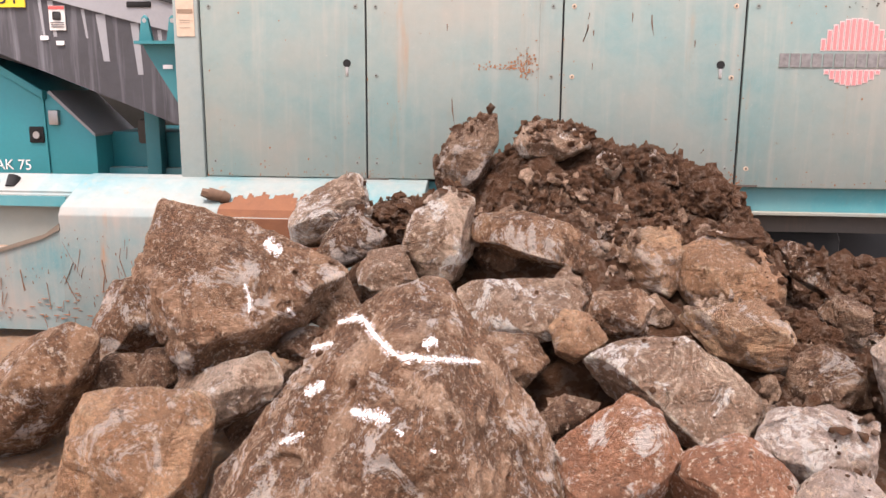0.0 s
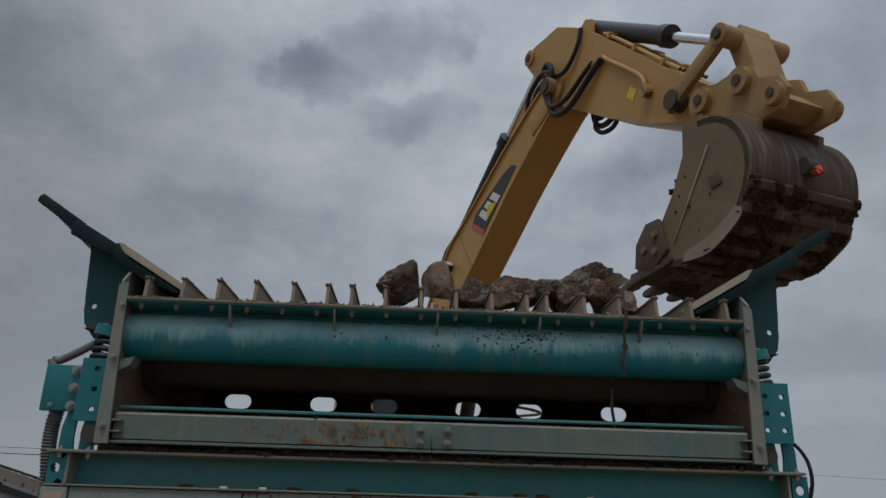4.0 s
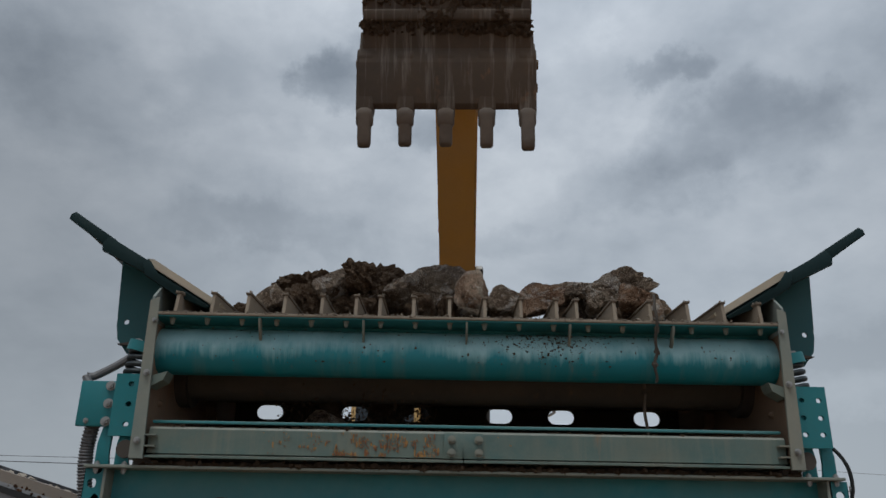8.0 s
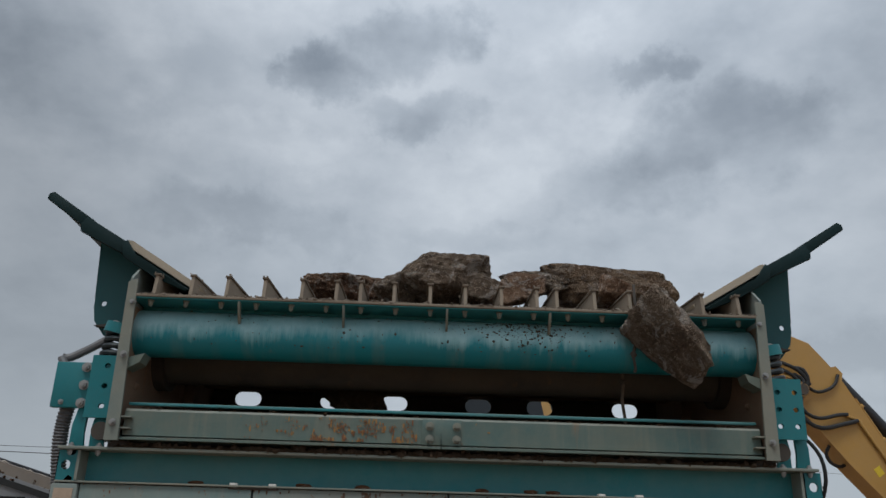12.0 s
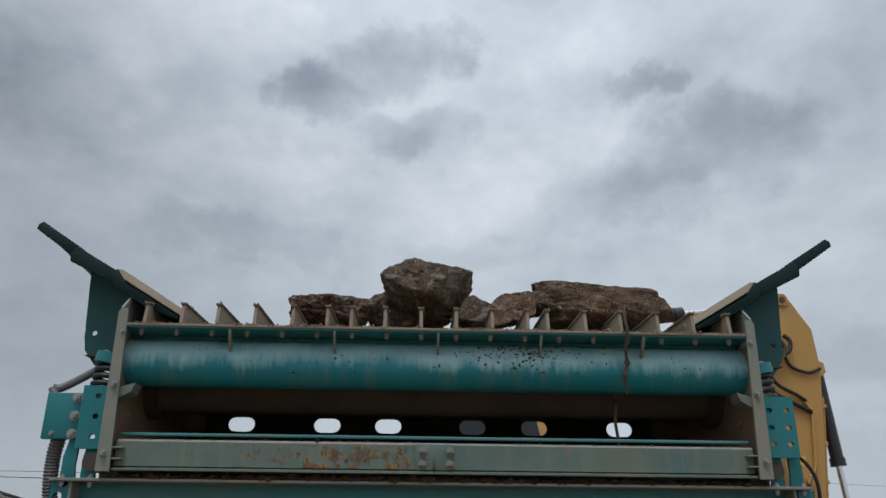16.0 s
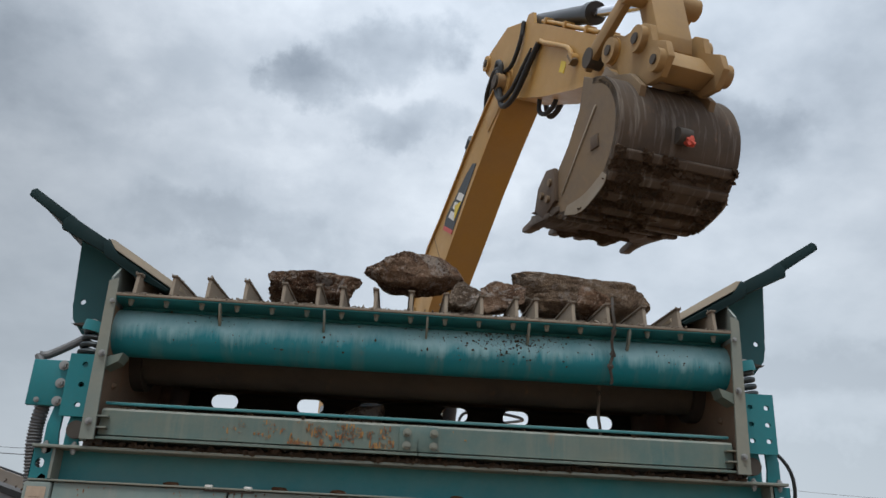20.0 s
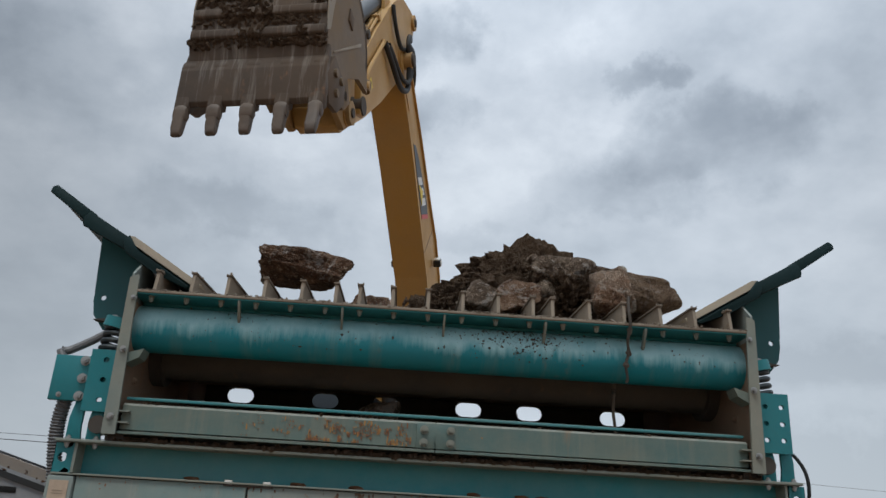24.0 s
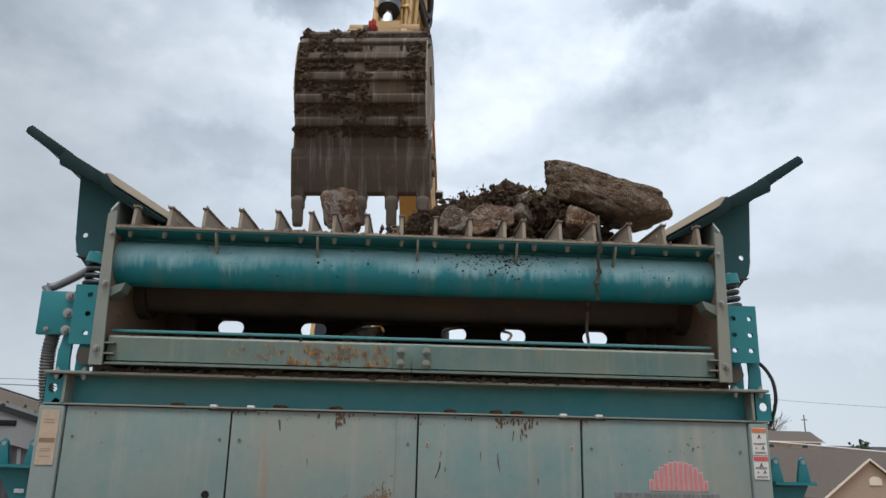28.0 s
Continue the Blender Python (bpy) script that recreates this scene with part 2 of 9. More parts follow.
def paint(name, base, dust=(0.30, 0.25, 0.19), dust_amt=0.35, rust_amt=0.25, rough=0.5, top_dust=0.0, scale=1.0, streak=0.0, metal=0.0, top_range=(0.1, 0.75), top_col=(0.36, 0.33, 0.29), run=(16, 16, 0.9), top_grain=(9, 9, 9), top_cut=(0.2, 0.65), streak_col=None, ragged=False):
    """Worn machine paint: a mottled coat, dust in patches and runs, rust chips, settled dust on faces that look up."""
    m, nt, b, N, L = mat(name)
    v = coords(nt)
    big = noise_fac(nt, v, 1.3 * scale, 5, 0.6, 0.35, 0.7)
    fine = noise_fac(nt, v, 38 * scale, 5, 0.7, 0.35, 0.7)
    c = mixc(nt, math_node(nt, "MULTIPLY", fine, 0.28), base, tuple(min(1, x * 0.62 + 0.02) for x in base))
    c = mixc(nt, math_node(nt, "MULTIPLY", big, dust_amt), c, dust)
    mid = noise_fac(nt, v, 6.5 * scale, 10, 0.72, 0.42, 0.62, 0.4)
    c = mixc(nt, math_node(nt, "MULTIPLY", mid, dust_amt * 0.55), c, tuple(min(1, x * 0.55 + y * 0.55) for x, y in zip(base, dust)))
    scuff = noise_fac(nt, v, 60 * scale, 8, 0.8, 0.60, 0.66)
    c = mixc(nt, math_node(nt, "MULTIPLY", scuff, dust_amt * 0.5), c, tuple(min(1, x * 1.5) for x in dust))
    if streak:
        vs = coords(nt, "Object", run)
        st = noise_fac(nt, vs, 1.0, 4, 0.6, 0.52, 0.78)
        c = mixc(nt, math_node(nt, "MULTIPLY", st, streak), c, streak_col or tuple(x * 1.25 for x in dust))
    if top_dust:
        tn = noise_fac(nt, coords(nt, "Object", top_grain), 1.0, 8, 0.68, *top_cut)
        tf = math_node(nt, "MULTIPLY", up_facing(nt, *top_range, math_node(nt, "ADD", math_node(nt, "MULTIPLY", noise_fac(nt, coords(nt, "Object", (16, 1.6, 1.6)), 1.5, 7, 0.66, 0.30, 0.70), 0.6), math_node(nt, "MULTIPLY", noise_fac(nt, coords(nt, "Object", (2.6, 1.6, 1.6)), 1.0, 5, 0.6, 0.34, 0.66), 0.7)) if ragged else None), tn)
        c = mixc(nt, math_node(nt, "MULTIPLY", tf, top_dust), c, top_col)
    if rust_amt:
        r1 = noise_fac(nt, v, 26 * scale, 8, 0.75, 0.655, 0.70)
        r2 = noise_fac(nt, v, 2.2 * scale, 4, 0.5, 0.45, 0.62)
        rf = math_node(nt, "MULTIPLY", r1, r2)
        c = mixc(nt, math_node(nt, "MULTIPLY", rf, min(1.0, rust_amt * 2.4)), c, (0.16, 0.065, 0.025))
        r3 = noise_fac(nt, coords(nt, "Object", (9, 9, 1.0)), 1.6, 4, 0.6, 0.60, 0.80)
        c = mixc(nt, math_node(nt, "MULTIPLY", math_node(nt, "MULTIPLY", r3, r2), rust_amt), c, (0.30, 0.15, 0.07))
    L(c, b.inputs["Base Color"])
    rr = nt.nodes.new("ShaderNodeMapRange")
    rr.inputs["To Min"].default_value, rr.inputs["To Max"].default_value = rough, min(1, rough + 0.3)
    L(big, rr.inputs["Value"])
    L(rr.outputs[0], b.inputs["Roughness"])
    b.inputs["Metallic"].default_value = metal
    bump(nt, b, fine, 0.08, 0.004)
    return m


def rock_mat(name, tones, dirt=(0.36, 0.195, 0.112), dirt_amt=0.7, white=0.45, scale=1.0):
    """Quarried limestone smeared with brown clay, with fresh pale chips and grains, and pits whose shade is put into
    the colour.
    """
    m, nt, b, N, L = mat(name)
    v = coords(nt)
    oi = N("ShaderNodeObjectInfo")
    sh = N("ShaderNodeVectorMath"); sh.operation = "SCALE"; sh.inputs["Scale"].default_value = 23.0
    cb = N("ShaderNodeCombineXYZ")
    for k in range(3):
        L(oi.outputs["Random"], cb.inputs[k])
    L(cb.outputs[0], sh.inputs[0])
    ad = N("ShaderNodeVectorMath"); ad.operation = "ADD"
    L(v, ad.inputs[0]); L(sh.outputs[0], ad.inputs[1])
    v = ad.outputs[0]
    patch = noise_fac(nt, v, 3.6 * scale, 9, 0.62, 0.38, 0.62, 0.6)
    grain = noise_fac(nt, v, 24 * scale, 12, 0.78, 0.42, 0.60)
    fine = noise_fac(nt, v, 100 * scale, 8, 0.80, 0.43, 0.57)
    vo = N("ShaderNodeTexVoronoi"); vo.inputs["Scale"].default_value = 62 * scale
    wob = mixc(nt, 0.03, v, noise_vec(nt, v, 30 * scale))
    L(wob, vo.inputs["Vector"])
    cell = N("ShaderNodeMapRange")
    cell.inputs["From Min"].default_value, cell.inputs["From Max"].default_value = 0.25, 0.75
    L(vo.outputs["Distance"], cell.inputs["Value"])
    pebble = cell.outputs[0]
    c = mixc(nt, patch, tones[0], tones[1])
    c = mixc(nt, math_node(nt, "MULTIPLY", oi.outputs["Random"], 0.7), c, tones[2])
    c = mixc(nt, math_node(nt, "MULTIPLY", grain, 0.50), c, tuple(x * 0.30 for x in tones[0]))
    c = mixc(nt, math_node(nt, "MULTIPLY", fine, 0.40), c, tuple(x * 0.42 for x in tones[0]))
    d1 = noise_fac(nt, v, 4.2 * scale, 12, 0.74, 0.455, 0.515, 0.8)
    d2 = noise_fac(nt, v, 9.0 * scale, 10, 0.78, 0.43, 0.57)
    dd = mixc(nt, fine, tuple(x * 0.48 for x in dirt), tuple(min(1, x * 1.75) for x in dirt))
    dd = mixc(nt, math_node(nt, "MULTIPLY", d2, 0.55), dd, tuple(x * 0.42 for x in dirt))
    # gaps between pebbles, sunk in the bump, get painted shade
    dd = mixc(nt, math_node(nt, "MULTIPLY", pebble, 0.55), dd, tuple(x * 0.34 for x in dirt))
    c = mixc(nt, math_node(nt, "MULTIPLY", d1, dirt_amt), c, dd)
    w1 = noise_fac(nt, v, 5.2 * scale, 12, 0.80, 0.54, 0.572, 0.6)
    c = mixc(nt, math_node(nt, "MULTIPLY", w1, white), c, (0.92, 0.84, 0.76))
    # clay is rubbed off the ridges, down to pale stone
    ge = N("ShaderNodeNewGeometry")
    rg = N("ShaderNodeMapRange")
    rg.inputs["From Min"].default_value, rg.inputs["From Max"].default_value = 0.525, 0.60
    L(ge.outputs["Pointiness"], rg.inputs["Value"])
    worn = math_node(nt, "MULTIPLY", rg.outputs[0], noise_fac(nt, v, 11 * scale, 8, 0.75, 0.42, 0.56))
    c = mixc(nt, math_node(nt, "MULTIPLY", worn, min(1.0, white * 1.2)), c, tuple(min(0.9, x * 1.25 + 0.04) for x in tones[1]))
    w2 = noise_fac(nt, v, 44 * scale, 8, 0.80, 0.555, 0.59)
    c = mixc(nt, math_node(nt, "MULTIPLY", w2, min(1.0, white * 1.3)), c, (0.80, 0.62, 0.46))
    # pits, sunk in the bump below, are darkened as painted shade
    k1 = noise_fac(nt, v, 14 * scale, 10, 0.78, 0.585, 0.63, 0.7)
    c = mixc(nt, math_node(nt, "MULTIPLY", k1, 0.62), c, (0.060, 0.036, 0.024))
    k2 = noise_fac(nt, v, 75 * scale, 6, 0.75, 0.57, 0.61)
    c = mixc(nt, math_node(nt, "MULTIPLY", k2, 0.45), c, (0.060, 0.038, 0.025))
    L(c, b.inputs["Base Color"])
    b.inputs["Roughness"].default_value = 0.92
    b.inputs["Specular IOR Level"].default_value = 0.25
    hsum = math_node(nt, "ADD", math_node(nt, "MULTIPLY", grain, 1.0), math_node(nt, "MULTIPLY", fine, 0.6))
    hsum = math_node(nt, "ADD", hsum, math_node(nt, "MULTIPLY", d1, 0.7))
    hsum = math_node(nt, "SUBTRACT", hsum, math_node(nt, "MULTIPLY", math_node(nt, "ADD", k1, k2), 0.6))
    hsum = math_node(nt, "SUBTRACT", hsum, math_node(nt, "MULTIPLY", pebble, 0.5))
    bump(nt, b, hsum, 1.0, 0.045)
    return m


def soil_mat(name, a, c2, scale=1.0, pebbles=0.0):
    m, nt, b, N, L = mat(name)
    v = coords(nt)
    big = noise_fac(nt, v, 2.0 * scale, 8, 0.65, 0.3, 0.7)
    fine = noise_fac(nt, v, 45 * scale, 8, 0.75, 0.3, 0.7)
    c = mixc(nt, big, a, c2)
    c = mixc(nt, math_node(nt, "MULTIPLY", fine, 0.55), c, tuple(x * 0.42 for x in a))
    if pebbles:
        vo = N("ShaderNodeTexVoronoi"); vo.inputs["Scale"].default_value = 55 * scale
        L(v, vo.inputs["Vector"])
        sp = noise_fac(nt, v, 30 * scale, 2, 0.5, 0.5, 0.62)
        c = mixc(nt, math_node(nt, "MULTIPLY", sp, pebbles), c, (0.42, 0.34, 0.27))
    L(c, b.inputs["Base Color"])
    b.inputs["Roughness"].default_value = 0.97
    b.inputs["Specular IOR Level"].default_value = 0.15
    bump(nt, b, fine, 1.0, 0.04)
    return m


def plain(name, col, rough=0.6, metal=0.0, vary=0.25, scale=20.0):
    m, nt, b, N, L = mat(name)
    f = noise_fac(nt, coords(nt), scale, 6, 0.65, 0.3, 0.7)
    L(mixc(nt, math_node(nt, "MULTIPLY", f, vary), col, tuple(x * 0.45 for x in col)), b.inputs["Base Color"])
    b.inputs["Roughness"].default_value, b.inputs["Metallic"].default_value = rough, metal
    bump(nt, b, f, 0.06, 0.003)
    return m


M_PANEL = paint("faded_teal_panel", (0.125, 0.228, 0.222), (0.305, 0.252, 0.205), 0.72, 0.6, 0.55, 0, 0.8, 0.38)
M_POST = paint("faded_teal_post", (0.185, 0.240, 0.230), (0.28, 0.24, 0.19), 0.5, 0.2, 0.6)
M_TEAL = paint("teal_paint", (0.005, 0.180, 0.205), (0.10, 0.18, 0.18), 0.16, 0.06, 0.38)
M_COVER = paint("bright_teal_cover", (0.006, 0.255, 0.290), (0.10, 0.24, 0.25), 0.15, 0.05, 0.38)
M_BEAM = paint("teal_beam_paint", (0.016, 0.225, 0.255), (0.17, 0.235, 0.225), 0.55, 0.22, 0.5, 0.85)
M_TUBE = paint("teal_tube_paint", (0.003, 0.245, 0.300), (0.06, 0.22, 0.24), 0.40, 0.40, 0.40, 0.85, 1.6, 0.50, 0.0, (-0.34, 0.16), (0.36, 0.58, 0.61), (11, 1.2, 1.2), (3.2, 1.6, 1.6), (0.10, 0.52), (0.17, 0.27, 0.25), ragged=True)
M_FLANGE = paint("shaded_teal_web", (0.008, 0.215, 0.240), (0.08, 0.20, 0.20), 0.4, 0.25, 0.5, 0, 1.4)
M_BRACKET = paint("dark_teal_plate", (0.003, 0.085, 0.095), (0.03, 0.085, 0.085), 0.2, 0.05, 0.42)
M_CAP = paint("mud_brown_cap", (0.105, 0.080, 0.058), (0.23, 0.185, 0.14), 0.7, 0.4, 0.9, 0.4, 2.0)
M_WORN = paint("rubbed_steel", (0.30, 0.255, 0.195), (0.24, 0.185, 0.125), 0.7, 0.5, 0.6, 0, 2.4, 0.3)
M_RAIL = paint("dusty_teal_beam", (0.080, 0.150, 0.140), (0.215, 0.200, 0.150), 0.66, 1.0, 0.6, 0.6, 1.6, 0.40)
M_EDGE = paint("dusty_plate_edge", (0.195, 0.225, 0.200), (0.29, 0.25, 0.185), 0.6, 0.6, 0.7)
M_INNER = paint("rust_brown_inside", (0.20, 0.135, 0.092), (0.30, 0.205, 0.135), 0.7, 0.7, 0.8)
M_DRUM = paint("dusty_brown_tube", (0.075, 0.069, 0.061), (0.150, 0.124, 0.094), 0.8, 0.4, 0.8, 0, 1.4)
# dark steel; also carries the shade inside the box and behind the cover
M_DARK = paint("dark_steel_and_shade", (0.055, 0.047, 0.040), (0.11, 0.088, 0.068), 0.5, 0.3, 0.75)
M_CHUTE = paint("scraped_teal_steel", (0.085, 0.205, 0.215), (0.29, 0.225, 0.185), 0.80, 1.0, 0.55, 0, 1.6, 0.30)
M_RUST = paint("rusted_steel", (0.21, 0.085, 0.040), (0.30, 0.15, 0.08), 0.6, 0.9, 0.85)
M_BAR = paint("mud_caked_steel", (0.215, 0.172, 0.128), (0.34, 0.285, 0.22), 0.7, 0.5, 0.9, 0.6)
# wing colour and gloss set low, far below the other teal steel
M_WING = paint("near_black_teal", (0.001, 0.019, 0.021), (0.012, 0.022, 0.022), 0.2, 0.05, 0.5)
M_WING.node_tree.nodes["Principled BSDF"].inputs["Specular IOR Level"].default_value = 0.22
M_LINER = paint("dusty_liner", (0.40, 0.34, 0.26), (0.50, 0.44, 0.35), 0.6, 0.35, 0.9)
M_BOLT = plain("zinc_bolt", (0.36, 0.36, 0.35), 0.45, 0.7)
M_SPRING = plain("dark_spring_steel", (0.035, 0.045, 0.05), 0.5, 0.4)
M_RUBBER = plain("black_rubber_and_shade", (0.018, 0.019, 0.02), 0.65)
M_HOSE = plain("grey_conduit", (0.150, 0.150, 0.155), 0.5)
M_BLACK = plain("black_hole", (0.006, 0.006, 0.006), 0.9)
M_SEAM = plain("dark_seam", (0.012, 0.014, 0.014), 0.9)
M_DECAL = plain("faded_buff_decal", (0.50, 0.38, 0.28), 0.6, 0, 0.35, 30)
M_DECALW = plain("white_decal", (0.68, 0.66, 0.62), 0.55, 0, 0.15, 30)
M_ORANGE = plain("orange_decal", (0.62, 0.18, 0.07), 0.55, 0, 0.2)
M_REDDECAL = plain("red_decal", (0.58, 0.10, 0.09), 0.55, 0, 0.2)
M_PINK = plain("faded_red_print", (0.62, 0.20, 0.20), 0.55, 0, 0.35, 60)
M_PINKL = plain("pale_pink_print", (0.62, 0.43, 0.42), 0.55, 0, 0.35, 60)
M_GREYPRINT = plain("worn_grey_print", (0.13, 0.115, 0.115), 0.6, 0, 0.6, 90)
M_FADED = plain("bleached_print", (0.215, 0.205, 0.200), 0.6, 0, 0.9, 45)
M_INK = plain("black_ink", (0.02, 0.02, 0.02), 0.6)
M_YELLOWTAG = plain("yellow_tag", (0.75, 0.55, 0.03), 0.5)
M_WHITE = plain("white_paint", (0.72, 0.72, 0.70), 0.5, 0, 0.15)
M_CONV = paint("black_conveyor_frame", (0.030, 0.029, 0.033), (0.20, 0.20, 0.22), 0.16, 0.0, 0.5, 0, 1.0, 0.55)
M_CONVTOP = paint("grey_conveyor_lip", (0.26, 0.27, 0.285), (0.34, 0.33, 0.33), 0.4, 0.1, 0.6)
M_UPLIP = paint("brown_dusted_lip", (0.24, 0.215, 0.195), (0.30, 0.235, 0.17), 0.7, 0.4, 0.75, 0, 1.2)
M_YELLOW = paint("yellow_machine_paint", (0.47, 0.265, 0.060), (0.34, 0.235, 0.125), 0.42, 0.20, 0.42)
M_DECALD = plain("charcoal_decal", (0.022, 0.026, 0.030), 0.45)
M_CHROME = plain("polished_rod", (0.70, 0.70, 0.72), 0.16, 1.0, 0.05)
M_CYL = plain("black_cylinder", (0.020, 0.021, 0.023), 0.4)
M_BUCKET = paint("bucket_steel_mud", (0.078, 0.053, 0.036), (0.150, 0.102, 0.066), 0.8, 0.5, 0.78, 0, 1.0, 0.0)
M_BUCKETS = paint("bucket_side_steel", (0.135, 0.092, 0.053), (0.235, 0.160, 0.088), 0.80, 0.5, 0.6, 0, 1.6, 0.12)
M_SHELL = paint("bucket_shell_streaked", (0.056, 0.040, 0.029), (0.115, 0.080, 0.054), 0.8, 0.5, 0.78, 0, 1.0, 0.42, 0.0, run=(26, 2.2, 2.2), streak_col=(0.40, 0.37, 0.33))
M_YMUD = paint("muddy_yellow_paint", (0.36, 0.215, 0.070), (0.27, 0.19, 0.115), 0.75, 0.35, 0.62, 0, 2.0)
M_TOOTH = paint("worn_tooth_steel", (0.085, 0.062, 0.046), (0.17, 0.13, 0.10), 0.6, 0.2, 0.55, 0, 3.0)
M_GLASS = plain("dark_cab_glass", (0.02, 0.025, 0.03), 0.06)
M_REDTAG = plain("red_rag", (0.55, 0.08, 0.05), 0.8)
M_LIGHT = plain("lamp_lens", (0.65, 0.62, 0.55), 0.2)
M_ROCK = rock_mat("clay_smeared_limestone", ((0.56, 0.325, 0.195), (0.76, 0.50, 0.335), (0.54, 0.275, 0.140)), (0.285, 0.140, 0.074), 0.92, 0.6)
M_ROCKT = rock_mat("tan_limestone", ((0.84, 0.50, 0.285), (0.90, 0.61, 0.40), (0.82, 0.44, 0.23)), (0.42, 0.205, 0.108), 0.62, 0.45)
M_ROCKP = rock_mat("pale_limestone", ((0.84, 0.595, 0.42), (0.94, 0.75, 0.595), (0.82, 0.53, 0.345)), (0.36, 0.190, 0.110), dirt_amt=0.74, white=1.0)
M_ROCKW = rock_mat("pale_pink_limestone", ((0.84, 0.64, 0.52), (0.95, 0.82, 0.72), (0.82, 0.62, 0.50)), (0.46, 0.270, 0.175), dirt_amt=0.45, white=1.0)
M_ROCKR = rock_mat("reddish_limestone", ((0.66, 0.275, 0.135), (0.74, 0.39, 0.24), (0.68, 0.32, 0.19)), (0.45, 0.205, 0.115), dirt_amt=0.6, white=0.8)
M_ROCKD = rock_mat("muddy_limestone", ((0.46, 0.270, 0.165), (0.60, 0.395, 0.265), (0.46, 0.250, 0.145)), (0.200, 0.100, 0.055), 0.92, 0.5)
M_ROCKM = rock_mat("wet_mud_limestone", ((0.42, 0.315, 0.225), (0.58, 0.455, 0.345), (0.44, 0.320, 0.220)), (0.215, 0.140, 0.092), 0.72, 0.60)
M_ROCKB = rock_mat("tan_mud_slab", ((0.46, 0.315, 0.205), (0.58, 0.42, 0.29), (0.44, 0.290, 0.180)), (0.30, 0.190, 0.120), 0.75, 0.25)
M_SOIL = soil_mat("brown_clay", (0.112, 0.052, 0.027), (0.205, 0.102, 0.055), 1.0, 0.22)
M_SOILD = soil_mat("dark_clay", (0.125, 0.080, 0.050), (0.195, 0.130, 0.084), 1.0, 0.12)
M_GROUND = soil_mat("gravel_ground", (0.60, 0.36, 0.215), (0.70, 0.48, 0.33), 1.0, 0.6)
M_CHIP = plain("pale_chip", (0.55, 0.43, 0.33), 0.95, 0, 0.5, 90)
M_RUSTP = paint("rusted_patch", (0.125, 0.042, 0.016), (0.20, 0.085, 0.040), 0.7, 0.9, 0.85, 0, 3.0)
M_STAIN = plain("brown_stain", (0.115, 0.062, 0.035), 0.85, 0, 0.4, 60)
M_OCHRE = plain("ochre_rust", (0.40, 0.22, 0.075), 0.85, 0, 0.5, 60)


def powder_mat(name, cover, col=(0.80, 0.76, 0.73)):
    """Loose powder: grains that cover the stone only in part."""
    m, nt, b, N, L = mat(name)
    b.inputs["Base Color"].default_value, b.inputs["Roughness"].default_value = (*col, 1), 0.95
    f = noise_fac(nt, coords(nt), 190, 6, 0.75, 0.5 - 0.35 * (cover - 0.5) - 0.06, 0.5 - 0.35 * (cover - 0.5) + 0.06)
    L(f, b.inputs["Alpha"])
    return m


M_CHALK = powder_mat("white_powder", 0.58)
M_CHALKH = powder_mat("thin_white_powder", 0.36)
M_SHINGLE = plain("brown_shingles", (0.105, 0.080, 0.066), 0.9, 0, 0.4, 3)
M_SHINGLED = plain("dark_shingles", (0.045, 0.045, 0.055), 0.9, 0, 0.4, 3)
M_BRICK = plain("tan_brick", (0.34, 0.265, 0.205), 0.9, 0, 0.35, 5)
M_SIDING = plain("beige_siding", (0.40, 0.35, 0.29), 0.8, 0, 0.1, 3)
M_TRIM = plain("cream_trim", (0.62, 0.56, 0.46), 0.7, 0, 0.1)
M_BARK = plain("grey_bark", (0.10, 0.08, 0.065), 0.9)
M_LEAF = plain("dark_foliage", (0.035, 0.050, 0.022), 0.8, 0, 0.5, 3)

# ---------------------------------------------------------------- building helpers
def origin_of(ob):
    p = Vector((0, 0, 0))
    while ob is not None:
        p += ob.location
        ob = ob.parent
    return p


def smooth(me, angle=35):
    """Smooth faces, with sharp edges where faces meet at more than the angle."""
    if not len(me.polygons):
        return
    me.polygons.foreach_set("use_smooth", [True] * len(me.polygons))
    me.set_sharp_from_angle(angle=radians(angle))


def mesh_of(name, bm, material, at=(0, 0, 0)):
    me = bpy.data.meshes.new(name)
    bmesh.ops.translate(bm, verts=bm.verts, vec=-Vector(at))
    bmesh.ops.recalc_face_normals(bm, faces=bm.faces)
    bm.to_mesh(me)
    bm.free()
    me.materials.append(material)
    smooth(me)
    return me


def part(name, bm, material, parent, label="", local=False):
    """One mesh object under a thing or a part; the bmesh is in world space unless local."""
    at = (0, 0, 0) if local else origin_of(parent)
    ob = new(name, mesh_of(name, bm, material, at))
    ob.parent = parent
    return tagged(ob, label)


def thing(name, x, y, z, label, category, group="", kind=""):
    ob = new(name)
    ob.location = (x, y, z)
    ob.empty_display_size = 0.2
    return tagged(ob, label, category, group, kind)


def solid(name, bm, material, label, category, group="", kind="", at=None):
    """A top-level thing that is one mesh, with its origin at the middle of its base."""
    if at is None:
        c = [(min(v.co[k] for v in bm.verts) + max(v.co[k] for v in bm.verts)) / 2 for k in range(3)]
        at = (c[0], c[1], min(v.co[2] for v in bm.verts))
    ob = new(name, mesh_of(name, bm, material, at))
    ob.location = at
    return tagged(ob, label, category, group, kind)


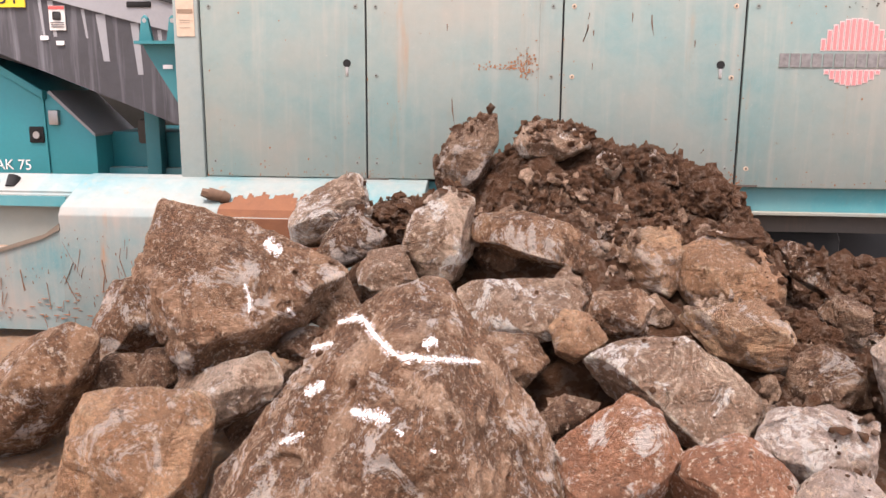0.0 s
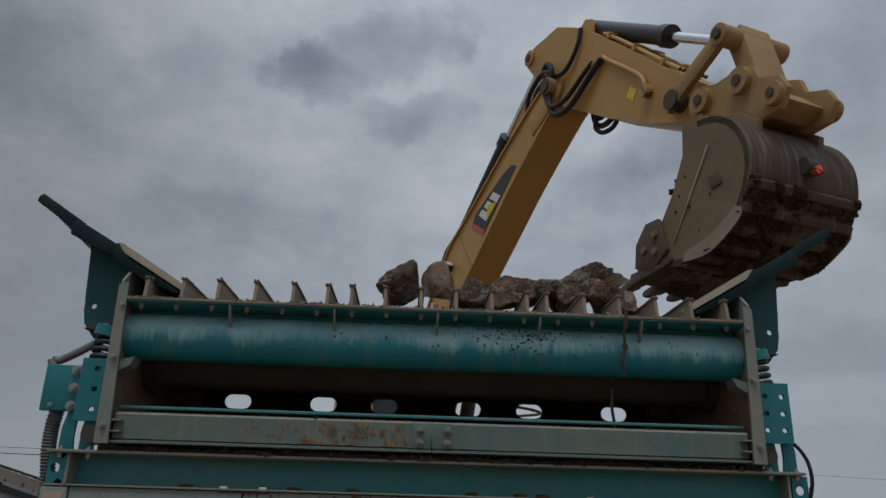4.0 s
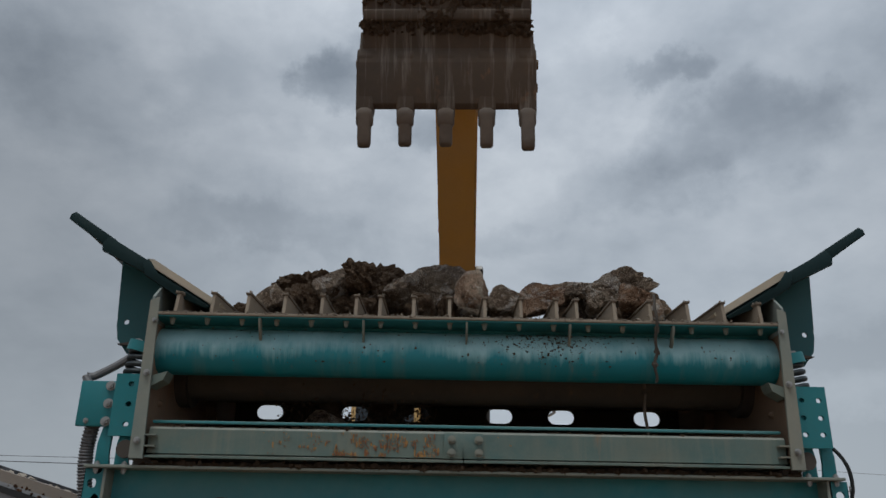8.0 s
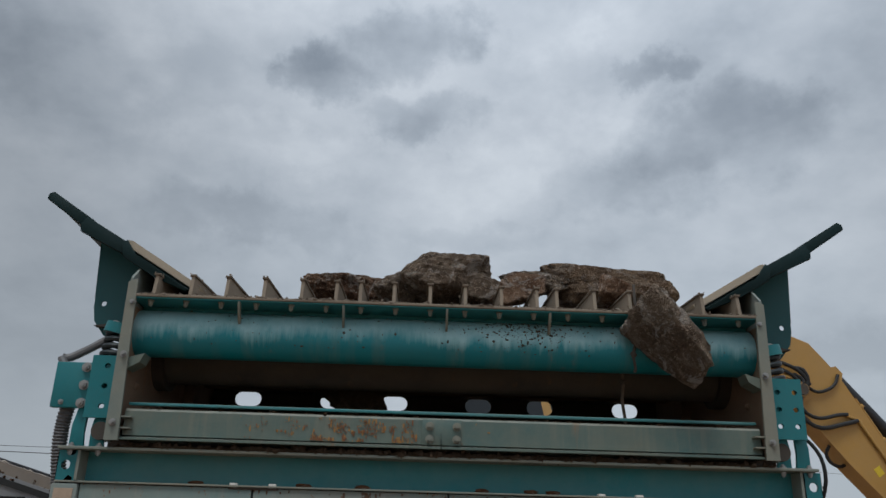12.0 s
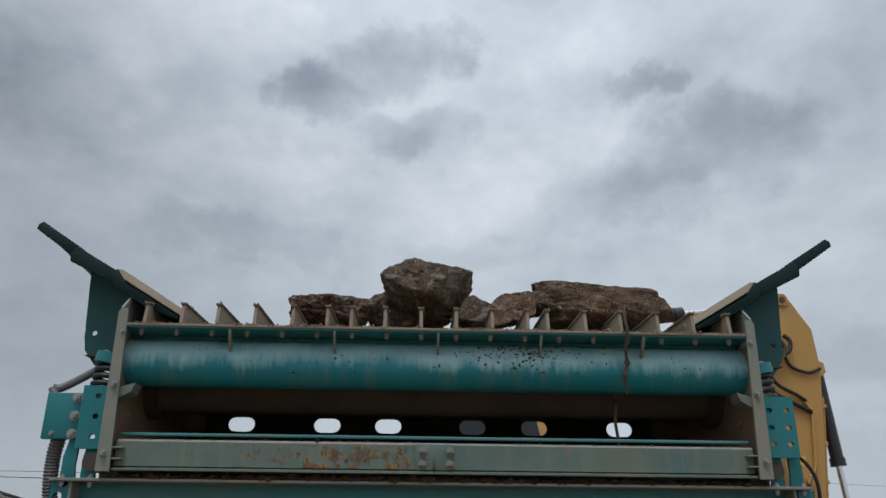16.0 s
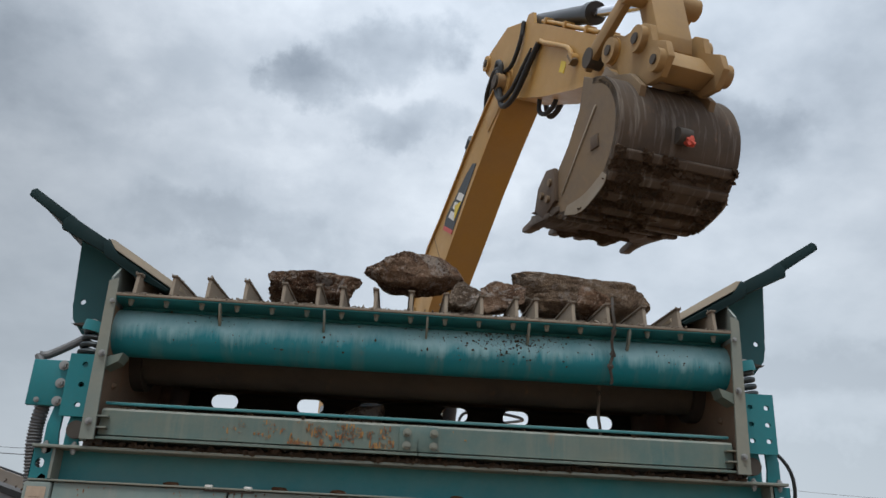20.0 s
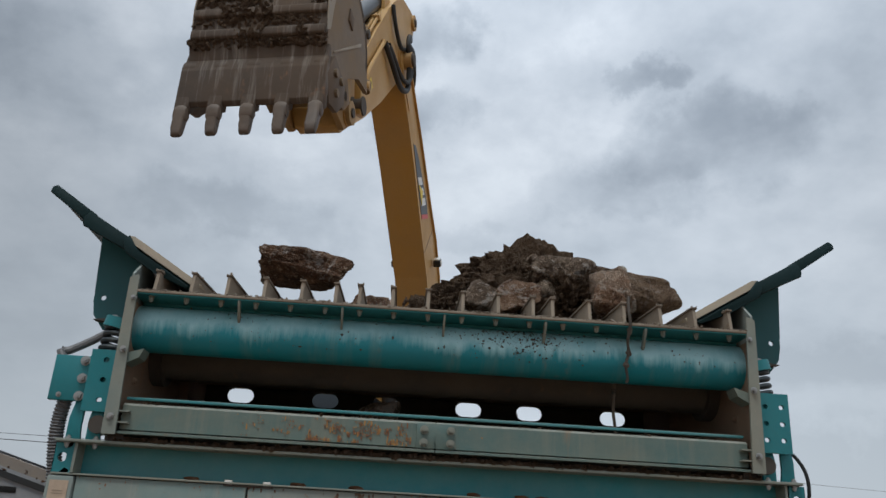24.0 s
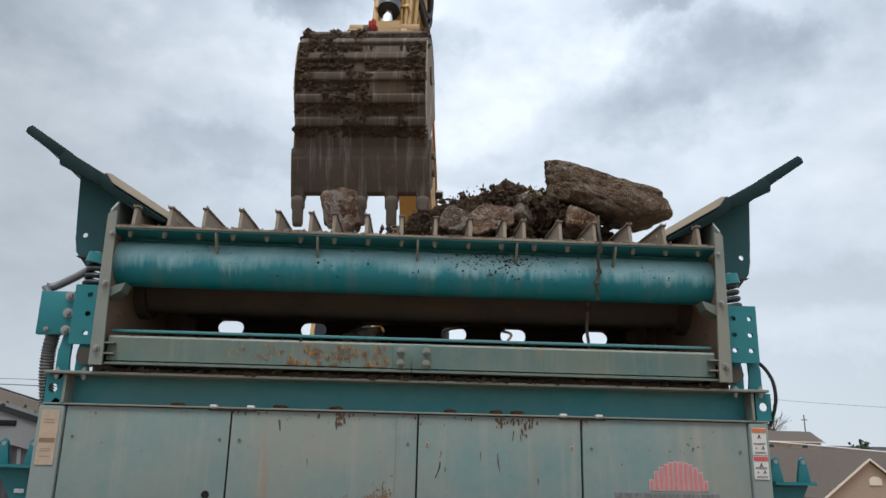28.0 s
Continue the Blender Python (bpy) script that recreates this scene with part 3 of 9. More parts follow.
def box(bm, x0, x1, y0, y1, z0, z1, bevel=0.0, m=None):
    r = bmesh.ops.create_cube(bm, size=1)
    vs = r["verts"]
    bmesh.ops.scale(bm, verts=vs, vec=(x1 - x0, y1 - y0, z1 - z0))
    bmesh.ops.translate(bm, verts=vs, vec=((x0 + x1) / 2, (y0 + y1) / 2, (z0 + z1) / 2))
    if m is not None:
        bmesh.ops.transform(bm, matrix=m, verts=vs)
    if bevel:
        es = list({e for v in vs for e in v.link_edges})
        bmesh.ops.bevel(bm, geom=es, offset=bevel, segments=2, affect="EDGES", profile=0.5)
    return bm


def cyl(bm, a, b, r, r2=None, seg=20, caps=True):
    a, b = Vector(a), Vector(b)
    d = b - a
    m = Matrix.Translation((a + b) / 2) @ d.to_track_quat("Z", "Y").to_matrix().to_4x4()
    bmesh.ops.create_cone(bm, cap_ends=caps, segments=seg, radius1=r, radius2=r if r2 is None else r2, depth=d.length, matrix=m)
    return bm


def prism(bm, pts, axis, lo, hi, bevel=0.0):
    """A polygon of two coordinates, drawn out along the axis from lo to hi."""
    def put(p, h):
        return {"x": (h, p[0], p[1]), "y": (p[0], h, p[1]), "z": (p[0], p[1], h)}[axis]
    a = [bm.verts.new(put(p, lo)) for p in pts]
    b = [bm.verts.new(put(p, hi)) for p in pts]
    n = len(pts)
    fs = [bm.faces.new(a), bm.faces.new(b[::-1])]
    for i in range(n):
        fs.append(bm.faces.new((a[i], b[i], b[(i + 1) % n], a[(i + 1) % n])))
    if bevel:
        es = list({e for f in fs for e in f.edges})
        bmesh.ops.bevel(bm, geom=es, offset=bevel, segments=2, affect="EDGES", profile=0.5)
    return bm


def hexbolt(bm, p, way, r=0.02, h=0.016, washer=True):
    p, w = Vector(p), Vector(way).normalized()
    if washer:
        cyl(bm, p, p + w * 0.005, r * 1.35, seg=14)
    cyl(bm, p + w * 0.005, p + w * (0.005 + h), r, seg=6)
    cyl(bm, p + w * (0.005 + h), p + w * (0.012 + h), r * 0.55, seg=10)
    return bm


def pipe(bm, pts, r, seg=10, rings=1):
    """A round hose through the points, smoothed by a spline; rings > 1 makes it corrugated."""
    P = [Vector(p) for p in pts]
    path = []
    for i in range(len(P) - 1):
        p0, p1, p2, p3 = P[max(i - 1, 0)], P[i], P[i + 1], P[min(i + 2, len(P) - 1)]
        n = max(3, int((p2 - p1).length / (0.0085 if rings > 1 else 0.05)))
        for k in range(n):
            t = k / n
            path.append(0.5 * (2 * p1 + (p2 - p0) * t + (2 * p0 - 5 * p1 + 4 * p2 - p3) * t * t + (3 * p1 - p0 - 3 * p2 + p3) * t ** 3))
    path.append(P[-1])
    up = Vector((0.3, 0.2, 1)).normalized()
    last = None
    for i, p in enumerate(path):
        d = (path[min(i + 1, len(path) - 1)] - path[max(i - 1, 0)]).normalized()
        a = d.cross(up)
        a = a.normalized() if a.length > 1e-3 else d.orthogonal().normalized()
        b2 = d.cross(a)
        rr = r * (1.0 if rings == 1 or i % 2 else 0.80)
        ring = [bm.verts.new(p + rr * (math.cos(2 * math.pi * k / seg) * a + math.sin(2 * math.pi * k / seg) * b2)) for k in range(seg)]
        if last:
            for k in range(seg):
                bm.faces.new((last[k], last[(k + 1) % seg], ring[(k + 1) % seg], ring[k]))
        last = ring
    return bm


def coil(bm, a, b, radius, wire, turns, seg=8):
    a, b = Vector(a), Vector(b)
    q = (b - a).to_track_quat("Z", "Y").to_matrix()
    n, last = int(turns * 18), None
    for i in range(n + 1):
        t = i / n
        ang = 2 * math.pi * turns * t
        c = a + q @ Vector((radius * math.cos(ang), radius * math.sin(ang), (b - a).length * t))
        out = (q @ Vector((math.cos(ang), math.sin(ang), 0)))
        up = (q @ Vector((0, 0, 1)))
        ring = [bm.verts.new(c + wire * (math.cos(2 * math.pi * k / seg) * out + math.sin(2 * math.pi * k / seg) * up)) for k in range(seg)]
        if last:
            for k in range(seg):
                bm.faces.new((last[k], last[(k + 1) % seg], ring[(k + 1) % seg], ring[k]))
        last = ring
    return bm


def slotted_plate(bm, x0, x1, z0, z1, y0, y1, holes, seg=6):
    """An upright plate with rounded slots (cx, cz, half width, half height) cut through it."""
    xs = sorted(holes)
    cur = x0
    def quad(a, b, c, d, ys=(y0, y1)):
        for y in ys:
            bm.faces.new([bm.verts.new((p[0], y, p[1])) for p in (a, b, c, d)])
    for cx, cz, hw, hh in xs:
        L, R = cx - hw - 0.02, cx + hw + 0.02
        quad((cur, z0), (L, z0), (L, z1), (cur, z1))
        rim = []
        for side in (1, -1):
            for k in range(seg + 1):
                a = -math.pi / 2 + math.pi * k / seg if side == 1 else math.pi / 2 + math.pi * k / seg
                rim.append((cx + side * max(hw - hh, 0) + hh * math.cos(a), cz + hh * math.sin(a)))
        right, left = rim[:seg + 1], rim[seg + 1:]
        edge = [((R, z0 + (z1 - z0) * k / seg)) for k in range(seg + 1)]
        edgl = [((L, z1 + (z0 - z1) * k / seg)) for k in range(seg + 1)]
        for k in range(seg):
            quad(right[k], edge[k], edge[k + 1], right[k + 1])
            quad(left[k], edgl[k], edgl[k + 1], left[k + 1])
        quad(right[-1], edge[-1], edgl[0], left[0])
        quad(left[-1], edgl[-1], edge[0], right[0])
        for k in range(len(rim)):
            p, q = rim[k], rim[(k + 1) % len(rim)]
            bm.faces.new([bm.verts.new(v) for v in ((p[0], y0, p[1]), (q[0], y0, q[1]), (q[0], y1, q[1]), (p[0], y1, p[1]))])
        cur = R
    quad((cur, z0), (x1, z0), (x1, z1), (cur, z1))
    for a, b2 in (((x0, z0), (x1, z0)), ((x0, z1), (x1, z1)), ((x0, z0), (x0, z1)), ((x1, z0), (x1, z1))):
        bm.faces.new([bm.verts.new(v) for v in ((a[0], y0, a[1]), (b2[0], y0, b2[1]), (b2[0], y1, b2[1]), (a[0], y1, a[1]))])
    bmesh.ops.remove_doubles(bm, verts=bm.verts, dist=1e-5)
    return bm


def rock_bm(seed, w, d, h, sub=4, cuts=9, rough=0.070, lumpy=0.07, faces=(), edge=24):
    """An angular broken stone: a rounded polyhedron of flat faces, roughened by noise at several scales."""
    rnd = random.Random(seed)
    bm = bmesh.new()
    bmesh.ops.create_icosphere(bm, subdivisions=sub, radius=1)
    bm.verts.ensure_lookup_table()
    off = Vector((rnd.uniform(-50, 50), rnd.uniform(-50, 50), rnd.uniform(-50, 50)))
    planes = [(Vector(f[:3]).normalized(), f[3]) for f in faces]
    if not faces:
        for n in ((0, 0, 1), (0, 0, -1), (0, -1, 0.1), (0, 1, 0), (1, 0.1, 0), (-1, 0.1, 0.1)):
            planes.append(((Vector(n) + 0.28 * Vector((rnd.gauss(0, 1), rnd.gauss(0, 1), rnd.gauss(0, 1)))).normalized(), rnd.uniform(0.62, 0.80)))
    for _ in range(cuts):
        n = Vector((rnd.gauss(0, 1), rnd.gauss(0, 1), rnd.gauss(0, 1))).normalized()
        planes.append((n, rnd.uniform(0.78, 1.02)))
    dirs = np.array([v.co for v in bm.verts])
    dirs /= np.linalg.norm(dirs, axis=1)[:, None]
    e = edge
    q = sum((np.maximum(dirs @ np.array(n), 0.0) / k) ** e for n, k in planes) + 0.72 ** e
    rad = q ** (-1.0 / e)
    top = float(np.percentile(rad, 50))
    for v, dr, r in zip(bm.verts, dirs, rad):
        u = Vector(dr)
        p = u * float(r)
        g = p / top
        f = noise.fractal(g * 3.2 + off, 0.62, 2.2, 8)
        chip = max(0.0, noise.noise(g * 2.6 + off * 0.5) - 0.12)
        crack = max(0.0, 0.09 - abs(noise.noise(g * 2.3 + off))) / 0.09
        pit = max(0.0, noise.noise(g * 11.0 + off) - 0.22)
        v.co = p + u * (top * (lumpy * noise.noise(g * 1.3 + off) + rough * f - 0.10 * chip - 0.035 * crack - 0.09 * pit))
    lo = Vector([min(v.co[k] for v in bm.verts) for k in range(3)])
    hi = Vector([max(v.co[k] for v in bm.verts) for k in range(3)])
    size = hi - lo
    for v in bm.verts:
        v.co = Vector(((v.co.x - (lo.x + hi.x) / 2) / size.x * w, (v.co.y - (lo.y + hi.y) / 2) / size.y * d, (v.co.z - (lo.z + hi.z) / 2) / size.z * h))
    return bm


def clod_cluster(seed, w, d, h, n=12, sub=2):
    """A crumbly lump of clay: one skin with knobs and hollows."""
    rnd = random.Random(seed)
    bm = bmesh.new()
    bmesh.ops.create_icosphere(bm, subdivisions=sub + 2, radius=1)
    o = Vector((rnd.uniform(-50, 50), rnd.uniform(-50, 50), rnd.uniform(-50, 50)))
    for v in bm.verts:
        u = v.co.normalized()
        knob = noise.voronoi(u * 2.4 + o)[0][0]
        v.co = u * (0.80 + 0.30 * noise.noise(u * 1.6 + o) + 0.30 * (0.45 - knob) + 0.16 * noise.fractal(u * 5 + o, 0.7, 2.1, 4))
    for v in bm.verts:
        v.co = Vector((v.co.x * w / 2, v.co.y * d / 2, v.co.z * h / 2))
    return bm


def ball_template(sub):
    b = bmesh.new()
    bmesh.ops.create_icosphere(b, subdivisions=sub, radius=1)
    b.verts.ensure_lookup_table()
    out = np.array([v.co[:] for v in b.verts]), np.array([[v.index for v in f.verts] for f in b.faces])
    b.free()
    return out


CHIP = (np.array([(1, 0, 0), (-1, 0, 0), (0, 1, 0), (0, -1, 0), (0, 0, 1), (0, 0, -1)], float), np.array([(0, 2, 4), (2, 1, 4), (1, 3, 4), (3, 0, 4), (2, 0, 5), (1, 2, 5), (3, 1, 5), (0, 3, 5)]))
BALL = ball_template(1)
BALL2 = ball_template(2)


def crumbs(name, centres, radii, seed, material, label, category, fine=False):
    """One mesh of many small jagged lumps."""
    rs = np.random.RandomState(seed)
    V, F = {True: BALL2, False: BALL}.get(fine, CHIP)
    n, m = len(centres), len(V)
    c, r = np.array(centres), np.array(radii)
    jit = 1 + rs.uniform(-0.55, 0.42, (n, m, 1))
    sq = rs.uniform(0.4, 1.3, (n, 1, 3))
    P = c[:, None, :] + V[None] * jit * sq * r[:, None, None]
    faces = (F[None] + (np.arange(n) * m)[:, None, None]).reshape(-1, 3)
    me = bpy.data.meshes.new(name)
    me.from_pydata(P.reshape(-1, 3).tolist(), [], faces.tolist())
    me.materials.append(material)
    ob = new(name, me)
    return tagged(ob, label, category, "", "stuff")


def words(name, text, size, m, material, parent, label=""):
    """Lettering as a thin mesh in the built-in font, centred at the pose m."""
    cu = bpy.data.curves.new(name, "FONT")
    cu.body, cu.size, cu.extrude, cu.align_x, cu.align_y = text, size, 0.0008, "CENTER", "CENTER"
    tmp = new("tmp_text", cu)
    me = bpy.data.meshes.new_from_object(tmp.evaluated_get(bpy.context.evaluated_depsgraph_get()))
    bpy.data.objects.remove(tmp)
    me.transform(m)
    me.transform(Matrix.Translation(-origin_of(parent)))
    me.materials.clear()
    me.materials.append(material)
    ob = new(name, me)
    ob.parent = parent
    return tagged(ob, label)

# ---------------------------------------------------------------- ground
def make_ground():
    bm = bmesh.new()
    xs = [-900, -300, -80, -30, -12] + [-6 + 0.2 * i for i in range(61)] + [12, 30, 80, 300, 900]
    ys = [-300, -60, -20, -8, -3] + [-1 + 0.2 * i for i in range(46)] + [10, 14, 20, 35, 60, 150, 400, 1500]
    grid = {}
    for i, x in enumerate(xs):
        for j, y in enumerate(ys):
            near = 1.0 if abs(x) < 6.5 and -1.5 < y < 9 else 0.0
            z = near * 0.03 * noise.fractal(Vector((x * 1.3, y * 1.3, 0)), 0.9, 2.0, 4)
            z -= max(0.0, y - 30) * 0.008
            grid[i, j] = bm.verts.new((x, y, z))
    for i in range(len(xs) - 1):
        for j in range(len(ys) - 1):
            bm.faces.new((grid[i, j], grid[i + 1, j], grid[i + 1, j + 1], grid[i, j + 1]))
    solid("ground", bm, M_GROUND, "orange-brown gravel and clay yard", "ground", kind="structure", at=(0, 0, 0))


make_ground()

# ---------------------------------------------------------------- the screening machine
CX = 0.145          # middle of the machine
PY = 4.70           # face of its side panels
scr = thing("screening_machine", CX, 5.7, 0.0, "faded teal mobile rock screener standing on gravel, dusty and rusted", "machine")


def mirrored(x):
    return 2 * CX - x


def build_chassis():
    b = box(bmesh.new(), -1.93, 2.17, 4.76, 6.6, 0.62, 1.99)
    part("engine_body", b, M_DARK, scr, "dark steel body behind the doors")
    # side doors with key holes, hinges and rivets
    edges = [(-1.816, -0.899), (-0.889, 0.164), (0.174, 1.109), (1.121, 2.092)]
    for n, (x0, x1) in enumerate(edges):
        z0 = 0.885 if n < 2 else 0.87
        b = box(bmesh.new(), x0, x1, PY, PY + 0.035, z0, 1.982, 0.004)
        d = part("door", b, M_PANEL, scr, "faded grey-teal steel door with rust runs")
        for x in (x0 + 0.05, x1 - 0.05):
            for z in (0.97, 1.815) if n in (0, 3) else (0.97, 1.45, 1.815):
                b = cyl(bmesh.new(), (x, PY - 0.002, z), (x, PY + 0.01, z), 0.013, seg=14)
                r = part("rivet_washer", b, M_POST if (n + int(z * 10)) % 4 else M_DECAL, d)
                b = cyl(bmesh.new(), (x, PY - 0.006, z), (x, PY + 0.01, z), 0.005, seg=8)
                part("rivet", b, M_DARK, d)
        if n in (0, 2):
            kx = -1.0 if n == 0 else 1.0
            b = cyl(bmesh.new(), (kx, PY - 0.002, 1.515), (kx, PY + 0.02, 1.515), 0.022, seg=20)
            part("key_hole", b, M_BLACK, d, "round black key hole")
            b = box(bmesh.new(), kx - 0.008, kx + 0.008, PY - 0.004, PY + 0.01, 1.445, 1.495, 0.002)
            part("latch_slot", b, M_BOLT, d)
    part("fold_line", box(bmesh.new(), 0.044, 0.048, PY - 0.0012, PY + 0.004, 0.89, 1.978), M_POST, scr)
    for x in (-0.894, 0.169, 1.115):
        b = box(bmesh.new(), x - 0.006, x + 0.006, PY + 0.018, PY + 0.05, 0.88, 1.985)
        part("seam", b, M_SEAM, scr)
    for x in (-0.894, 1.115):
        for s in (-0.105, 0.105):
            b = box(bmesh.new(), x + s - 0.02, x + s + 0.02, PY - 0.012, PY + 0.03, 1.985, 2.008, 0.003)
            part("hinge_block", b, M_DECALW, scr, "pale hinge block")
        b = box(bmesh.new(), x - 0.13, x + 0.14, PY - 0.006, PY + 0.02, 1.974, 1.984)
        part("hinge_strip", b, M_DARK, scr)
        b = box(bmesh.new(), x - 0.1, x + 0.12, PY - 0.01, PY + 0.03, 0.872, 0.884)
        part("latch_strip", b, M_DARK, scr)
    # corner posts with their decals
    for x0, x1, z0 in ((-1.968, -1.824, 0.5), (2.098, 2.215, 0.55)):
        b = box(bmesh.new(), x0, x1, PY - 0.015, PY + 0.12, z0, 1.982, 0.012)
        part("corner_post", b, M_POST, scr, "faded grey-teal corner post")
    b = box(bmesh.new(), -1.945, -1.845, PY - 0.019, PY - 0.014, 1.655, 1.955)
    dec = part("decal", b, M_DECAL, scr, "sun-bleached buff warning decal")
    part("print_bar", box(bmesh.new(), -1.938, -1.852, PY - 0.021, PY - 0.018, 1.778, 1.800), M_INNER, dec, "faded brown bar")
    for z in (1.90, 1.885, 1.74, 1.728, 1.70):
        part("print_bar", box(bmesh.new(), -1.925, -1.868, PY - 0.0205, PY - 0.018, z, z + 0.003), M_BAR, dec)
    for z0, z1, head in ((1.80, 1.955, M_ORANGE), (1.665, 1.795, M_REDDECAL)):
        b = box(bmesh.new(), 2.11, 2.195, PY - 0.019, PY - 0.014, z0, z1)
        dec = part("decal", b, M_DECALW, scr, "white warning decal with a coloured head")
        b = box(bmesh.new(), 2.112, 2.193, PY - 0.022, PY - 0.018, z1 - 0.026, z1 - 0.003)
        part("head_strip", b, head, dec)
        for zz in (z0 + 0.010, z0 + 0.017, z0 + 0.060, z0 + 0.066):
            b = box(bmesh.new(), 2.12, 2.185, PY - 0.021, PY - 0.018, zz, zz + 0.0022)
            part("print_bar", b, M_GREYPRINT, dec)
        for x, z, w in ((2.152, z1 - 0.050, 0.011), (2.131, z0 + 0.040, 0.006), (2.170, z0 + 0.042, 0.010)):
            b = prism(bmesh.new(), [(x - w, z - w), (x - w * 0.5, z - w), (x, z - w * 0.2), (x + w * 0.7, z - w), (x + w, z - w * 0.7), (x + w * 0.3, z + w * 0.2), (x + w * 0.5, z + w), (x - w * 0.1, z + w * 0.9), (x - w * 0.4, z + w * 0.1)], "y", PY - 0.021, PY - 0.018)
            part("pictogram", b, M_INK, dec)
    b = bmesh.new()
    for x, z, r in ((1.734, 1.853, 0.007), (1.742, 1.846, 0.005), (1.768, 1.826, 0.008), (1.762, 1.815, 0.006), (1.797, 1.838, 0.007), (1.628, 1.809, 0.006), (1.655, 1.83, 0.004), (1.69, 1.812, 0.004), (1.755, 1.885, 0.004), (1.83, 1.838, 0.004), (1.71, 1.80, 0.003)):
        prism(b, [(x + r * (0.7 + 0.3 * math.sin(5 * q + x * 40)) * math.cos(q), z + r * (0.8 + 0.4 * math.cos(4 * q + z * 50)) * math.sin(q)) for q in (0.3, 1.4, 2.5, 3.6, 4.7, 5.7)], "y", PY - 0.0022, PY + 0.001)
    tagged(part("paint_chip", b, M_DARK, scr, "dark chips knocked out of the paint"), kind="stuff")
    b = box(bmesh.new(), 2.125, 2.195, PY - 0.019, PY - 0.014, 1.17, 1.27)
    part("decal", b, M_DECALW, scr, "scuffed blue-white maker's plate")
    # maker's mark: a striped red disc behind a worn grey band
    cx, cz, R = 1.670, 1.583, 0.172
    for k in range(13):
        for name, x, w, mt in (("mark_line", cx - R + (k + 0.5) * 2 * R / 12, 0.0125, M_PINKL), ("mark_stripe", cx - R + (k + 0.5) * 2 * R / 12, 0.0080, M_PINK)):
            if abs(x - cx) >= R:
                continue
            h = math.sqrt(R * R - (x - cx) ** 2)
            t = 0.006 if mt is M_PINK else 0.0
            for z0, z1 in ((cz + 0.006 + t, cz + h - t), (cz - h + t, cz - 0.088 - t)):
                if z1 - z0 > 0.012:
                    part(name, box(bmesh.new(), x - w, x + w, PY - (0.0045 if t else 0.0022), PY + 0.002, z0, z1), mt, scr, "faded red stripe of a round maker's mark" if mt is M_PINK else "pale outline of a stripe")
    b = bmesh.new()
    for k in range(11):
        x = 1.298 + k * 0.0556
        box(b, x, x + 0.046, PY - 0.0052, PY + 0.002, 1.506, 1.576)
    part("lettering_band", b, M_FADED, scr, "worn grey lettering band")
    # rust blotch, scratches and paint wounds that have their own shapes
    rnd = random.Random(4)
    b = bmesh.new()
    for k in range(150):
        a = abs(rnd.gauss(0, 1))
        x = -0.03 - min(a, 3) * 0.12 + rnd.gauss(0, 0.02) if k < 80 else -0.02 + rnd.gauss(0, 0.032)
        z = 1.50 + rnd.gauss(0, 0.012) if k < 80 else 1.515 + rnd.gauss(0, 0.038)
        r = rnd.uniform(0.002, 0.007)
        prism(b, [(x + r * rnd.uniform(0.6, 1.2) * math.cos(q), z + r * rnd.uniform(0.6, 1.3) * math.sin(q)) for q in (0.3, 1.5, 2.7, 3.9, 5.2)], "y", PY - 0.001 - 0.00002 * k, PY + 0.001)
    tagged(part("rust", b, M_RUST, scr, "rust eaten through the paint"), kind="stuff")
    b = bmesh.new()
    for x, z, l, w, s in ((-0.42, 1.33, 0.22, 0.006, 0.02), (0.30, 1.72, 0.13, 0.008, -0.035), (0.305, 1.78, 0.05, 0.006, -0.01), (0.33, 1.69, 0.04, 0.008, 0.0), (0.63, 1.77, 0.16, 0.007, 0.02), (0.72, 1.90, 0.08, 0.008, -0.01), (0.76, 1.88, 0.06, 0.006, 0.01), (0.53, 1.78, 0.07, 0.006, 0.0),
                          (-0.30, 1.93, 0.07, 0.012, 0.012), (-0.62, 1.93, 0.09, 0.012, 0.01), (-0.45, 1.72, 0.05, 0.006, 0.0), (0.86, 1.64, 0.05, 0.007, 0.0), (0.33, 1.52, 0.05, 0.005, 0.0), (0.80, 1.1, 0.05, 0.008, -0.03), (0.94, 1.07, 0.03, 0.008, -0.02), (-0.02, 1.60, 0.2, 0.003, 0.0)):
        w, l, s = w * 0.5, l * 0.7, s * 0.7
        prism(b, [(x - w, z), (x + w * 0.4, z + w), (x + w, z - l * 0.2), (x + s + w * 0.3, z - l), (x + s - w * 0.5, z - l * 0.9), (x - w * 0.7, z - l * 0.4)], "y", PY - 0.0015, PY + 0.001)
    tagged(part("scratch_wear", b, M_STAIN, scr, "brown scratches in the paint"), kind="stuff")
    b = bmesh.new()
    for k in range(620):
        x, z = rnd.uniform(-1.79, 2.07), rnd.choice((0.888 + 0.07 * rnd.random() ** 2, rnd.uniform(0.9, 1.95), 1.978 - 0.06 * rnd.random() ** 2, 0.888 + 0.03 * rnd.random()))
        if k % 3 == 0:
            x = rnd.choice((-0.894, 0.169, 1.115, -1.82)) + rnd.choice((-1, 1)) * (0.008 + 0.03 * rnd.random() ** 2)
        r = 0.001 + 0.0042 * rnd.random() ** 2
        prism(b, [(x + r * rnd.uniform(0.6, 1.3) * math.cos(q), z + r * rnd.uniform(0.7, 2.0) * math.sin(q)) for q in (0.4, 1.7, 2.9, 4.4)], "y", PY - 0.0008 - 0.000004 * k, PY + 0.001)
    tagged(part("rust_speckle", b, M_RUST, scr, "small rust chips"), kind="stuff")
    # wet mud that splashed down the doors from above
    b = bmesh.new()
